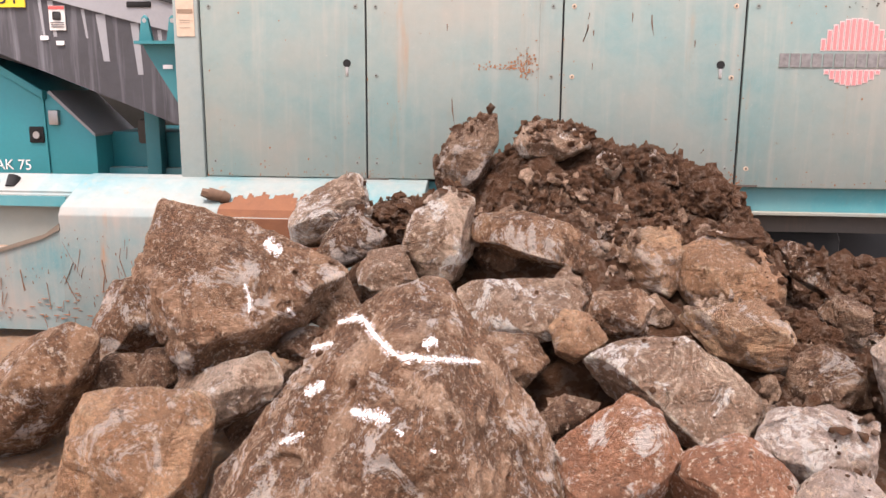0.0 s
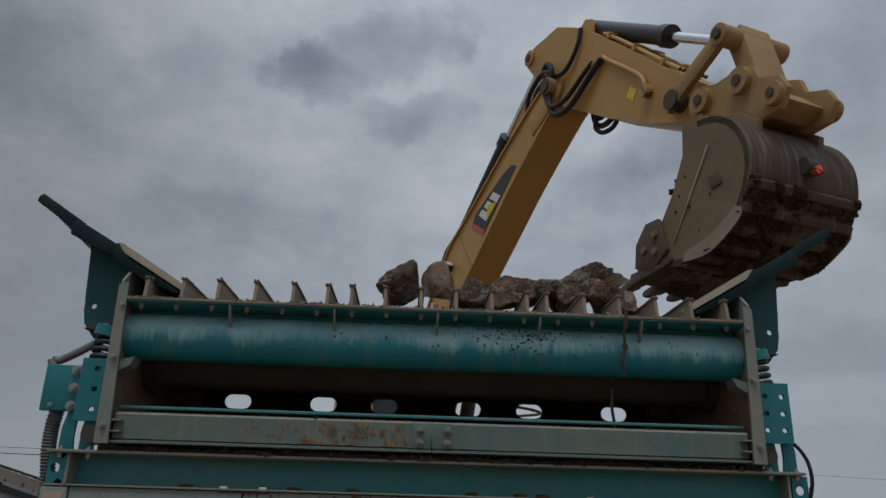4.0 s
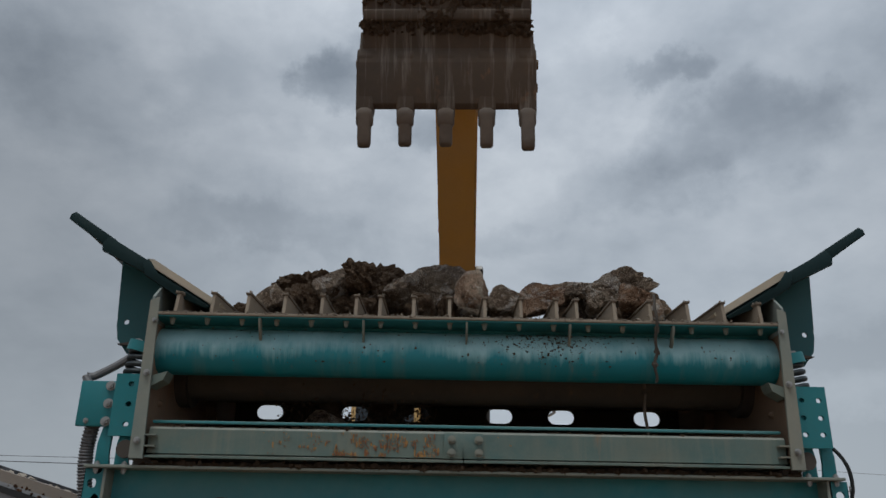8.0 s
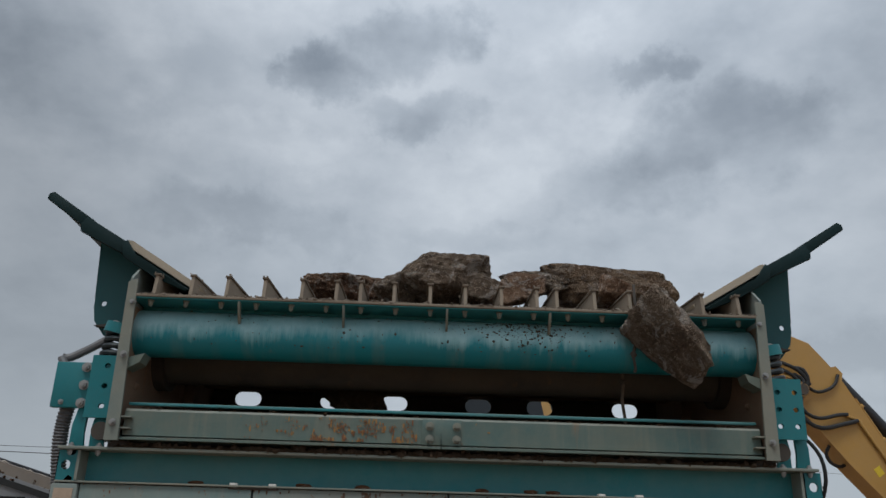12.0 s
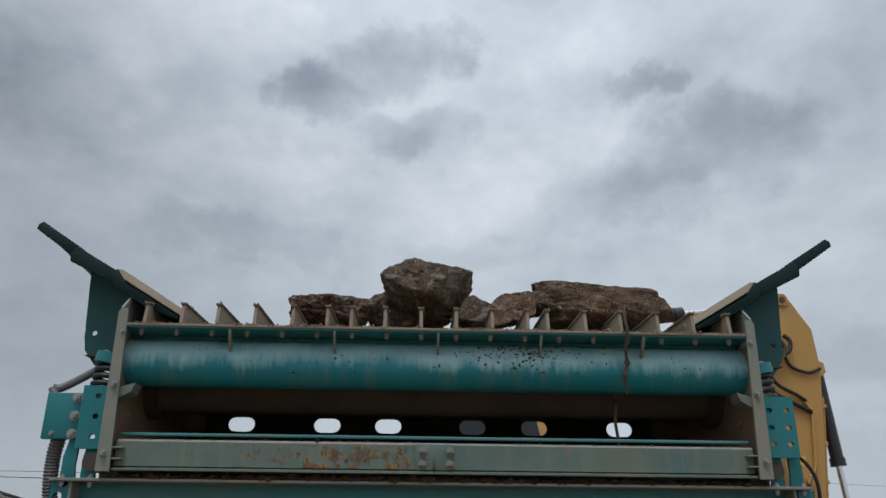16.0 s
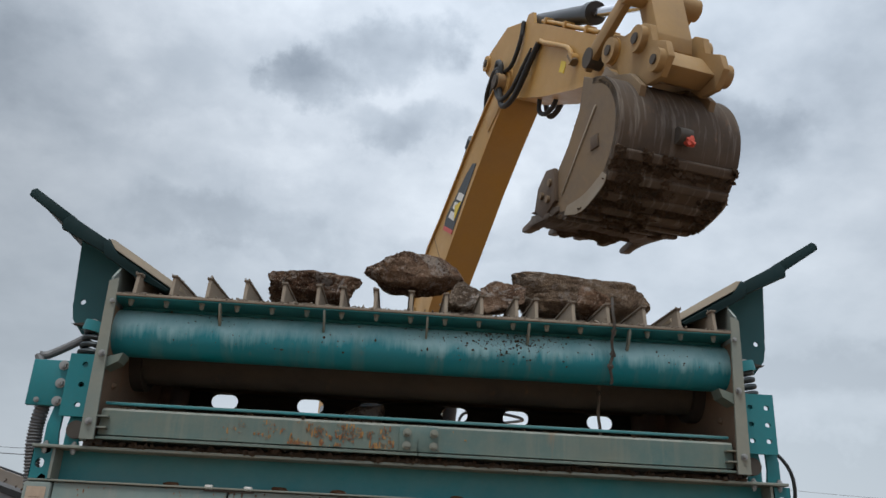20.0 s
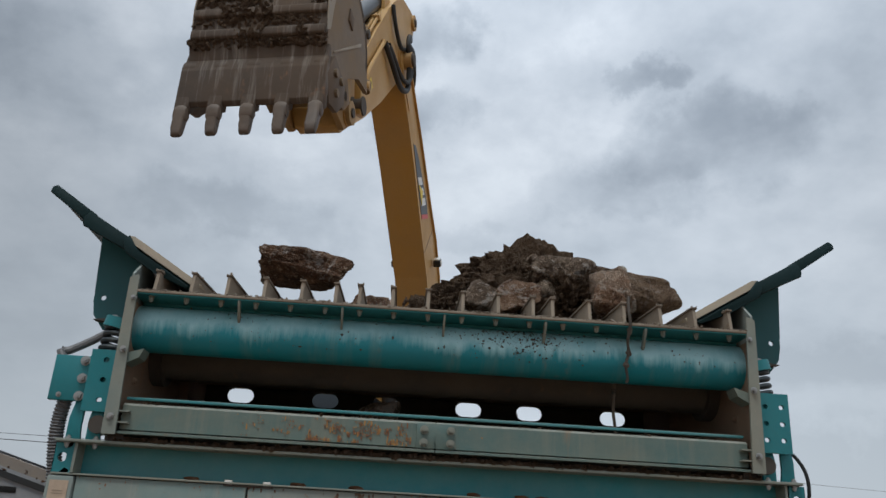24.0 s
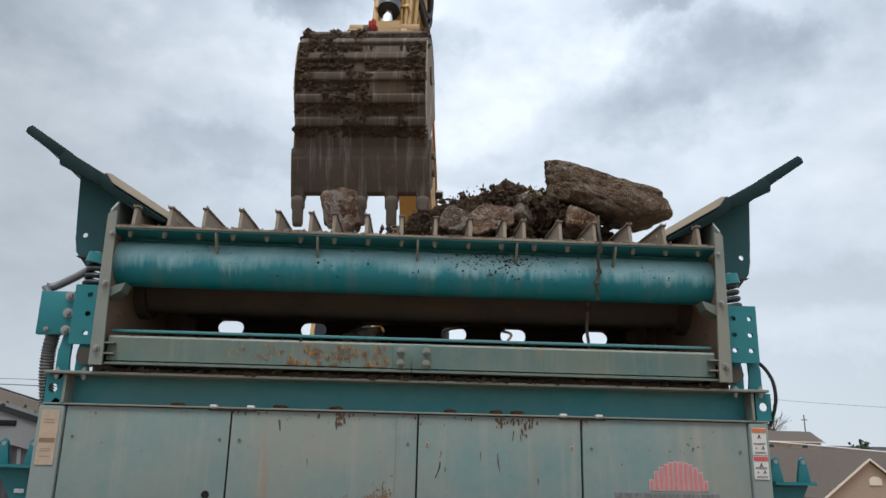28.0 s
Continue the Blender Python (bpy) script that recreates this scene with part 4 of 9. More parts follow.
    for k in range(90):
        cx, spread, drop = ((0.79, 0.025, 0.12), (-0.275, 0.012, 0.06), (0.64, 0.015, 0.05), (0.74, 0.05, 0.03), (-0.25, 0.45, 0.012))[k % 5]
        x, z = cx + rnd.gauss(0, spread), 1.972 - drop * rnd.random() ** 1.6
        r, l = rnd.uniform(0.003, 0.009), rnd.uniform(1.0, 3.2)
        prism(b, [(x + r * rnd.uniform(0.6, 1.3) * math.cos(q), min(1.978, z + r * l * rnd.uniform(0.6, 1.2) * math.sin(q))) for q in (0.3, 1.3, 2.3, 3.4, 4.4, 5.4)], "y", PY - 0.0022 - 0.00001 * k, PY + 0.001)
    tagged(part("mud_splash", b, M_STAIN, scr, "dark mud splashed over the upper edge"), kind="stuff")
    # chassis channel under the screen box
    part("beam_web", box(bmesh.new(), -1.93, 2.19, 4.80, 4.84, 1.99, 2.16), M_BEAM, scr, "dark teal channel web")
    part("top_flange", box(bmesh.new(), -1.955, 2.225, 4.655, 4.95, 2.158, 2.174, 0.003), M_EDGE, scr, "dusty channel flange")
    part("bottom_flange", box(bmesh.new(), -1.955, 2.225, 4.685, 4.80, 1.986, 1.996, 0.002), M_EDGE, scr, "pale edge of the channel")
    for s in (-1, 1):
        fx = (lambda x: x) if s < 0 else mirrored
        b = slotted_plate(bmesh.new(), min(fx(-1.955), fx(-1.85)), max(fx(-1.955), fx(-1.85)), 1.998, 2.156, 4.70, 4.715, [(fx(-1.913), 2.078, 0.026, 0.026)])
        part("end_plate", b, M_TEAL, scr, "teal end plate with a round hole")
        b = box(bmesh.new(), min(fx(-1.85), fx(-1.835)), max(fx(-1.85), fx(-1.835)), 4.68, 4.80, 1.998, 2.156)
        part("end_rib", b, M_EDGE, scr)
        for x in (-1.90, -1.75):
            part("bolt", hexbolt(bmesh.new(), (fx(x), 4.70, 2.156), (0, 0, -1), 0.014, 0.016), M_BOLT, scr)
            part("bolt", hexbolt(bmesh.new(), (fx(x), 4.70, 2.175), (0, 0, 1), 0.014, 0.01), M_BOLT, scr)
    # lower cross beam; a black sheet puts in the shade of the void beneath
    lb = part("lower_beam", box(bmesh.new(), -0.9, 2.07, 4.745, 4.79, 0.735, 0.868), M_BEAM, scr, "teal lower beam")
    part("beam_foot", box(bmesh.new(), -0.9, 2.07, 4.69, 4.79, 0.722, 0.735), M_EDGE, lb, "pale beam foot")
    part("skirt", box(bmesh.new(), -2.4, 3.0, 5.35, 5.40, 0.02, 0.72), M_RUBBER, scr, "black sheet added for the shade under the body")
    # track frame behind, carries the machine
    for y in (5.1, 6.3):
        part("track", box(bmesh.new(), -1.6, 1.9, y, y + 0.35, 0.0, 0.62, 0.12), M_RUBBER, scr, "black crawler track")
    # tail chute with its folded top and scraped face
    b = prism(bmesh.new(), [(4.33, 0.05), (4.33, 0.70), (4.36, 0.742), (4.62, 0.868), (4.74, 0.885), (4.74, 0.05)], "x", -2.52, -0.55, 0.008)
    chute = part("tail_chute", b, M_CHUTE, scr, "pale teal folded steel chute, scratched to rust")
    b = prism(bmesh.new(), [(-3.6, 0.05), (-3.6, 0.36), (-2.87, 0.50), (-2.60, 0.585), (-2.515, 0.645), (-2.515, 0.05)], "y", 4.335, 4.36)
    part("chute_side", b, M_CHUTE, scr, "pale teal chute side with a torn rusty lip")
    b = prism(bmesh.new(), [(-3.6, 0.33), (-3.6, 0.37), (-2.87, 0.51), (-2.60, 0.595), (-2.515, 0.655), (-2.515, 0.62), (-2.62, 0.565), (-2.88, 0.485)], "y", 4.325, 4.40)
    part("torn_lip", b, M_CAP, scr, "torn rusty lip")
    b = prism(bmesh.new(), [(4.60, 0.70), (4.60, 0.77), (4.61, 0.78), (4.61, 0.79), (4.74, 0.865), (4.80, 0.87), (4.80, 0.70)], "x", -3.8, -2.47)
    rail = part("chute_rail", b, M_CHUTE, scr, "cyan rail behind the chute, paint worn white")
    part("rail_band", box(bmesh.new(), -3.8, -2.62, 4.592, 4.60, 0.705, 0.765), M_BEAM, rail, "bright teal band")
    part("rail_hole", cyl(bmesh.new(), (-2.98, 4.66, 0.80), (-2.98, 4.70, 0.86), 0.035, seg=16), M_BLACK, rail)
    part("rail_skirt", box(bmesh.new(), -3.8, -2.515, 4.66, 4.70, 0.30, 0.70), M_POST, rail, "grey inner plate")
    b = box(bmesh.new(), -3.6, -2.52, 4.37, 4.66, 0.25, 0.46)
    part("chute_floor", b, M_INNER, scr, "brown inside of the chute with rubble")
    rnd = random.Random(17)
    b = bmesh.new()
    for k in range(70):
        x, z, r = rnd.uniform(-1.62, -1.05), rnd.uniform(0.50, 0.70), rnd.uniform(0.03, 0.07)
        prism(b, [(x + r * rnd.uniform(0.6, 1.4) * math.cos(q), min(0.70, z + r * rnd.uniform(0.7, 1.3) * math.sin(q))) for q in (0.2, 1.2, 2.2, 3.2, 4.2, 5.3)], "y", 4.3285 - 0.00003 * k, 4.331)
    ob = part("rust_patch", b, M_RUSTP, chute, "orange rusted patch")
    ob["kind"] = "stuff"
    b = bmesh.new()
    for k in range(40):
        x, f = -1.64 + 0.0145 * k, 0.62 + 0.38 * noise.fractal(Vector((k * 0.31, 2.0, 0)), 0.7, 2.0, 3)
        f = max(0.15, min(1.0, f)) * min(1.0, 0.35 + k * 0.09)
        prism(b, [(4.326, 0.69), (4.356, 0.746), (4.356 + 0.20 * f, 0.746 + 0.0975 * f), (4.357 + 0.20 * f, 0.7425 + 0.0975 * f), (4.36, 0.742), (4.33, 0.69)], "x", x, x + 0.0145)
    part("rusty_fold", b, M_RUSTP, chute, "orange rusted fold")
    # long scratches and rust dashes on the face
    b = bmesh.new()
    for k in range(300):
        x, z = rnd.uniform(-2.95, -1.75), 0.12 + 0.5 * rnd.random() ** 1.6
        if z < 0.30 and k % 2:
            l, w, sx = rnd.uniform(0.002, 0.006), rnd.uniform(0.004, 0.022), rnd.uniform(-0.01, 0.01)
        else:
            l, w = 0.005 + 0.15 * rnd.random() ** 6, rnd.uniform(0.0004, 0.0011)
            sx = l * rnd.uniform(-0.5, 0.5)
        if x < -2.52 and z > 0.42:
            continue
        prism(b, [(x - w, z), (x + w, z), (x + sx + w * 0.5, z - l), (x + sx - w * 0.5, z - l)], "y", 4.3288 - 0.00002 * k, 4.331)
    ob = part("rust_wear", b, M_RUST, chute, "rust-brown scratches")
    ob["kind"] = "stuff"
    b = bmesh.new()
    cyl(b, (-1.71, 4.42, 0.82), (-1.63, 4.44, 0.80), 0.034, 0.030, seg=14)
    cyl(b, (-1.745, 4.41, 0.828), (-1.70, 4.42, 0.815), 0.022, 0.030, seg=6)
    cyl(b, (-1.64, 4.43, 0.802), (-1.60, 4.44, 0.79), 0.040, 0.024, seg=10)
    part("rusty_pin", b, M_STAIN, scr, "rusty capped pivot pin")


BARS = (-1.562, -1.354, -1.149, -0.934, -0.715, -0.515, -0.375, -0.178, 0.033, 0.24, 0.452, 0.661, 0.779, 1.002, 1.212, 1.433, 1.644, 1.859)


def build_screen_box():
    # upright side plates with a turned front edge
    for s in (-1, 1):
        fx = (lambda x: x) if s < 0 else mirrored
        def bx(x0, x1, *r, bevel=0.0):
            return box(bmesh.new(), min(fx(x0), fx(x1)), max(fx(x0), fx(x1)), *r, bevel)
        pts = [(4.62, 2.2), (4.62, 3.13), (4.75, 3.24), (6.88, 3.24), (6.88, 2.2)]
        p = part("side_plate", prism(bmesh.new(), pts, "x", min(fx(-1.70), fx(-1.686)), max(fx(-1.70), fx(-1.686))), M_POST, scr, "dusty screen box side plate")
        part("liner", prism(bmesh.new(), [(4.64, 2.22), (4.64, 2.98), (6.80, 2.98), (6.80, 2.22)], "x", min(fx(-1.683), fx(-1.672)), max(fx(-1.683), fx(-1.672))), M_INNER, p, "rust-brown inner liner")
        part("front_edge", prism(bmesh.new(), [(fx(-1.705), 3.10), (fx(-1.655), 3.12), (fx(-1.625), 2.205), (fx(-1.70), 2.205)], "y", 4.603, 4.621), M_EDGE, p, "worn pale front flange")
        part("gusset", prism(bmesh.new(), [(fx(-1.66), 2.66), (fx(-1.56), 2.69), (fx(-1.58), 2.64), (fx(-1.65), 2.60)], "y", 4.63, 4.75), M_RAIL, p)
        for z in (2.27, 2.33):
            part("tab", bx(-1.655, -1.575, 4.615, 4.68, z, z + 0.008), M_EDGE, p)
        for z, y in ((2.98, 4.61), (2.675, 4.60), (2.30, 4.60)):
            part("bolt", hexbolt(bmesh.new(), (fx(-1.665), y, z), (0, -1, 0), 0.014, 0.012), M_BOLT, p)
        for y, z in ((4.9, 2.55), (5.4, 2.5), (4.95, 2.7)):
            part("liner_bolt", hexbolt(bmesh.new(), (fx(-1.672), y, z), (1 if s < 0 else -1, 0, 0), 0.018, 0.012), M_INNER, p)
        part("bearing_stub", cyl(bmesh.new(), (fx(-1.67), 6.0, 2.70), (fx(-1.60), 6.0, 2.70), 0.09, seg=18), M_INNER, p)
    x0, x1 = -1.672, mirrored(-1.672)
    part("cross_tube", cyl(bmesh.new(), (x0, 4.83, 2.85), (x1, 4.83, 2.85), 0.137, seg=48), M_TUBE, scr, "thick teal cross tube, dusty on top")
    part("cross_tube", cyl(bmesh.new(), (x0, 6.48, 2.95), (x1, 6.48, 2.95), 0.11, seg=28), M_INNER, scr, "brown rear cross tube")
    part("tube_web", box(bmesh.new(), x0, x1, 4.815, 4.845, 2.96, 3.0145), M_FLANGE, scr)
    part("grid_flange", box(bmesh.new(), x0, x1, 4.605, 4.97, 3.016, 3.032, 0.003), M_BAR, scr, "mud-caked flange under the bars")
    part("flange_underside", box(bmesh.new(), x0, x1, 4.612, 4.815, 3.008, 3.0145), M_FLANGE, scr, "teal underside of the flange")
    for k in range(5):
        x = -1.066 + k * 0.6
        b = prism(bmesh.new(), [(4.615, 3.007), (4.615, 2.985), (4.668, 2.905), (4.694, 2.893), (4.706, 2.915), (4.65, 3.007)], "x", x - 0.006, x + 0.006)
        part("stiffener", b, M_EDGE, scr, "small upright stiffener")
    for k in range(18):
        x = -1.58 + k * 0.202
        part("nut", hexbolt(bmesh.new(), (x, 4.66, 3.008), (0, 0, -1), 0.014, 0.024), M_EDGE, scr)
    # lower beam in two lengths joined by a bolted plate, and the rail above it
    for a, b2 in ((-1.625, 0.118), (0.122, mirrored(-1.625))):
        b = prism(bmesh.new(), [(4.66, 2.24), (4.66, 2.372), (4.675, 2.386), (4.80, 2.386), (4.80, 2.376), (4.69, 2.37), (4.69, 2.236), (4.63, 2.226), (4.63, 2.214), (4.80, 2.214), (4.80, 2.24)], "x", a, b2)
        part("front_beam", b, M_RAIL, scr, "dusty grey-teal beam with rust runs")
    jp = part("joint_plate", box(bmesh.new(), 0.012, 0.228, 4.648, 4.662, 2.236, 2.376, 0.003), M_RAIL, scr, "bolted joint plate")
    for x in (0.055, 0.205):
        for z in (2.268, 2.338):
            part("bolt", hexbolt(bmesh.new(), (x, 4.648, z), (0, -1, 0), 0.018, 0.022), M_EDGE, jp)
    rnd = random.Random(9)
    for mt, n, r0, r1 in ((M_OCHRE, 330, 0.0012, 0.0070), (M_RUST, 420, 0.0008, 0.0050)):
        b, k = bmesh.new(), 0
        while k < n:
            x, z = rnd.gauss(-0.36, 0.30), 2.245 + 0.12 * rnd.random() ** 1.5
            if not -1.2 < x < 0.45 or noise.noise(Vector((x * 9, z * 14, 3.0))) + 0.5 * noise.noise(Vector((x * 30, z * 30, 1.0))) < 0.02 + 0.3 * abs(x + 0.36):
                continue
            r, k = r0 + (r1 - r0) * rnd.random() ** 2.4, k + 1
            tall = rnd.uniform(0.5, 1.6) if rnd.random() < 0.7 else rnd.uniform(2.0, 5.0)
            prism(b, [(x + r * rnd.uniform(0.5, 1.3) * math.cos(q), max(2.242, min(2.37, z + r * tall * rnd.uniform(0.7, 1.2) * math.sin(q)))) for q in (0.4, 1.4, 2.4, 3.4, 4.4, 5.4)], "y", 4.6588 - 0.000004 * k - (0.0035 if mt is M_RUST else 0), 4.6605)
        tagged(part("rust", b, mt, scr, "orange rust spots on the beam"), kind="stuff")
    for s in (-1, 1):
        fx = (lambda x: x) if s < 0 else mirrored
        # dark strips added to block sky showing under the side plates
        part("side_skirt", box(bmesh.new(), min(fx(-1.70), fx(-1.60)), max(fx(-1.70), fx(-1.60)), 4.68, 6.80, 2.176, 2.212), M_DARK, scr, "dark strip added to block the sky gap under the side plate")
    part("guide_rail", box(bmesh.new(), -1.63, mirrored(-1.63), 4.71, 4.735, 2.412, 2.428, 0.003), M_BEAM, scr, "thin guide rail")
    # dark floor hides what lies beneath and puts the box's shade into colour
    part("lower_deck", box(bmesh.new(), x0, x1, 4.82, 6.86, 2.30, 2.33), M_DARK, scr, "dark lower deck plate, the box's shade put into its colour")
    part("exciter_tube", cyl(bmesh.new(), (x0, 5.30, 2.80), (x1, 5.30, 2.80), 0.155, seg=40), M_DRUM, scr, "dusty brown exciter tube behind the cross tube")
    for s in (-1, 1):
        fx = (lambda x: x) if s < 0 else mirrored
        part("tube_collar", cyl(bmesh.new(), (fx(-1.672), 5.30, 2.80), (fx(-1.60), 5.30, 2.80), 0.20, seg=32), M_DARK, scr, "dark collar of the exciter tube")
    holes = [(-1.388, 2.82, 0.108, 0.058), (-0.696, 2.82, 0.108, 0.058), (-0.20, 2.82, 0.108, 0.058), (0.488, 2.82, 0.108, 0.058), (0.995, 2.82, 0.108, 0.058), (1.70, 2.82, 0.108, 0.058)]
    # rear wall is coloured dark to hold the shade inside the box
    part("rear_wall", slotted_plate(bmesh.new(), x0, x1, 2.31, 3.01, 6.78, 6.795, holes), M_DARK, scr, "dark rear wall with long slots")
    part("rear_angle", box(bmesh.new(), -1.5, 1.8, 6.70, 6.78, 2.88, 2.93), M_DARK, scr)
    # solid dark plate added so no light comes through the bars
    part("upper_deck", box(bmesh.new(), x0, x1, 4.99, 6.8, 2.985, 3.012), M_DARK, scr, "solid dark plate below the bars, added to keep the box in shade")
    # grizzly bars seen end on
    for x in BARS:
        pair = [prism(bmesh.new(), [(4.628, 3.0325), (4.650, 3.156), (6.75, 3.156), (6.75, 3.0325)], "x", x - 0.0095, x + 0.0095), box(bmesh.new(), x - 0.018, x + 0.018, 4.641, 6.75, 3.156, 3.170, 0.004)]
        for b in pair:
            for v in b.verts:
                v.co.x -= (x - 0.2) * 0.055 * (v.co.y - 4.64)
        bar = part("grizzly_bar", pair[0], M_BAR, scr, "mud-caked grizzly bar")
        part("bar_cap", pair[1], M_CAP, bar, "flat brown cap along the bar")
    # hopper wings
    for s in (-1, 1):
        fx = (lambda x: x) if s < 0 else mirrored
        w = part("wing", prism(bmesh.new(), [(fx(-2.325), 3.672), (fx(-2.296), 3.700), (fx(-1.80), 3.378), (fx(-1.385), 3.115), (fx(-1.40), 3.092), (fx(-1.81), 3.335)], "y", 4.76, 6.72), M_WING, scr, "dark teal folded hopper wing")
        part("wing_liner", prism(bmesh.new(), [(fx(-1.800), 3.398), (fx(-1.765), 3.394), (fx(-1.56), 3.268), (fx(-1.325), 3.120), (fx(-1.345), 3.090), (fx(-1.775), 3.350)], "y", 4.725, 6.70), M_LINER, w, "dusty beige wear liner")
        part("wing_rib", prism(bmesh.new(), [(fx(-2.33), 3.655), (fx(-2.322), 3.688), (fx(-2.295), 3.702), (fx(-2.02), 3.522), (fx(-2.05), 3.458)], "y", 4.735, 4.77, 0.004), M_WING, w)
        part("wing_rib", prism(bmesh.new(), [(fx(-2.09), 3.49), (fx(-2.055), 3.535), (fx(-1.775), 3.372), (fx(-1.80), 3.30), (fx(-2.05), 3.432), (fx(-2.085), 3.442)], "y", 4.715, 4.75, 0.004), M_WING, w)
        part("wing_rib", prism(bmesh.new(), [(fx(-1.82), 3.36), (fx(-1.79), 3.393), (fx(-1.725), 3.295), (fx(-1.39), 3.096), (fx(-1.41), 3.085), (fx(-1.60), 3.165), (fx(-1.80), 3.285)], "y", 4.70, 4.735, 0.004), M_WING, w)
        b = prism(bmesh.new(), [(fx(-2.045), 3.47), (fx(-1.70), 3.30), (fx(-1.70), 3.09), (fx(-2.02), 3.09)], "y", 4.95, 4.965)
        prism(b, [(fx(-2.015), 3.03), (fx(-1.70), 3.03), (fx(-1.70), 2.86), (fx(-1.93), 2.86), (fx(-2.0), 2.95)], "y", 4.95, 4.965)
        slotted_plate(b, min(fx(-2.017), fx(-1.70)), max(fx(-2.017), fx(-1.70)), 3.03, 3.09, 4.95, 4.965, [(fx(-1.96), 3.06, 0.017, 0.017)])
        k = part("wing_bracket", b, M_BRACKET, scr, "teal wing support plate with a bolt hole")
        part("bolt", hexbolt(bmesh.new(), (fx(-1.87), 4.95, 2.925), (0, -1, 0), 0.024, 0.02), M_BOLT, k)
        part("bolt", hexbolt(bmesh.new(), (fx(-1.80), 4.95, 3.06), (0, -1, 0), 0.018, 0.01), M_DARK, k)
        # springs and their brackets
        part("spring_cap", cyl(bmesh.new(), (fx(-1.80), 4.87, 2.84), (fx(-1.785), 4.87, 2.90), 0.10, seg=24), M_TEAL, scr, "teal spring cap")
        part("spring", coil(bmesh.new(), (fx(-1.815), 4.87, 2.66), (fx(-1.79), 4.87, 2.85), 0.075, 0.017, 4.5), M_SPRING, scr, "black coil spring")
        part("spring_seat", cyl(bmesh.new(), (fx(-1.82), 4.87, 2.60), (fx(-1.815), 4.87, 2.665), 0.105, seg=24), M_TEAL, scr)
        if s < 0:
            k = part("spring_bracket", box(bmesh.new(), -2.09, -1.885, 4.765, 4.80, 2.395, 2.655, 0.006), M_TEAL, scr, "teal spring bracket with three bolts")
            for z in (2.422, 2.524, 2.626):
                part("bolt", hexbolt(bmesh.new(), (-1.917, 4.765, z), (0, -1, 0), 0.021, 0.02), M_BOLT, k)
            part("bolt", hexbolt(bmesh.new(), (-2.03, 4.765, 2.425), (0, -1, 0), 0.011, 0.006), M_BOLT, k)
            b = bmesh.new()
            for z0, z1, zc in ((2.34, 2.455, 2.405), (2.455, 2.575, 2.52), (2.575, 2.695, 2.635)):
                slotted_plate(b, -1.885, -1.735, z0, z1, 4.745, 4.765, [(-1.795, zc, 0.017, 0.015)])
            part("bracket_plate", b, M_TEAL, k)
            part("bracket_back", box(bmesh.new(), -1.885, -1.735, 4.80, 4.95, 2.46, 2.69, 0.006), M_TEAL, k)
        else:
            b = bmesh.new()
            for z0, z1, zc in ((2.34, 2.455, 2.415), (2.455, 2.575, 2.51), (2.575, 2.69, 2.61)):
                slotted_plate(b, 2.02, 2.217, z0, z1, 4.73, 4.75, [(2.072, zc, 0.017, 0.014), (2.172, zc, 0.017, 0.014)])
            k = part("spring_bracket", b, M_TEAL, scr, "teal spring bracket with six bolt holes")
            part("bracket_back", box(bmesh.new(), 2.022, 2.12, 4.75, 4.90, 2.47, 2.68, 0.004), M_TEAL, k)
        for x in (-1.90, -1.79):
            part("clevis", prism(bmesh.new(), [(fx(x - 0.05), 2.175), (fx(x - 0.05), 2.30), (fx(x - 0.03), 2.40), (fx(x + 0.03), 2.40), (fx(x + 0.02), 2.26), (fx(x + 0.035), 2.175)], "y", 4.78, 4.80, 0.003), M_TEAL, scr)
        part("clevis_pin", cyl(bmesh.new(), (fx(-1.78), 4.75, 2.27), (fx(-1.78), 4.86, 2.27), 0.05, seg=18), M_DARK, scr)
        part("side_flag", prism(bmesh.new(), [(fx(-1.98), 2.91), (fx(-1.87), 2.925), (fx(-1.87), 2.895)], "y", 4.90, 4.96), M_DARK, scr)
    part("conduit", pipe(bmesh.new(), [(-2.05, 4.83, 2.62), (-2.10, 4.84, 2.69), (-2.06, 4.86, 2.70), (-1.95, 4.88, 2.77), (-1.86, 4.9, 2.84)], 0.024), M_HOSE, scr, "grey hose looped to the bracket")
    part("conduit", pipe(bmesh.new(), [(-2.01, 4.84, 2.44), (-2.03, 4.85, 2.32), (-2.03, 4.86, 2.18), (-2.008, 4.88, 2.0), (-1.99, 4.90, 1.85), (-1.97, 4.93, 1.65), (-1.95, 4.95, 1.45)], 0.044, 14, 2), M_HOSE, scr, "grey corrugated conduit")
    part("cable", pipe(bmesh.new(), [(2.19, 4.80, 2.36), (2.25, 4.80, 2.345), (2.31, 4.79, 2.25), (2.325, 4.80, 2.12), (2.30, 4.85, 1.98)], 0.011), M_RUBBER, scr, "thin black cable")
    part("strap", pipe(bmesh.new(), [(1.235, 4.625, 3.20), (1.228, 4.598, 3.10), (1.236, 4.596, 3.02), (1.226, 4.63, 2.93), (1.238, 4.66, 2.86), (1.222, 4.67, 2.79), (1.236, 4.69, 2.72), (1.232, 4.70, 2.69)], 0.009, 6), M_DARK, scr, "muddy strap hanging from a bar")
    part("strap", pipe(bmesh.new(), [(1.243, 5.02, 3.0), (1.236, 5.02, 2.82), (1.246, 5.02, 2.70), (1.234, 5.02, 2.58), (1.246, 5.02, 2.46), (1.240, 5.02, 2.40)], 0.010, 6), M_CAP, scr)
    for x, y, z in ((1.238, 4.66, 2.865), (1.224, 4.672, 2.79), (1.240, 5.02, 2.70)):
        b = clod_cluster(int(z * 100), 0.04, 0.035, 0.05, 5, 1)
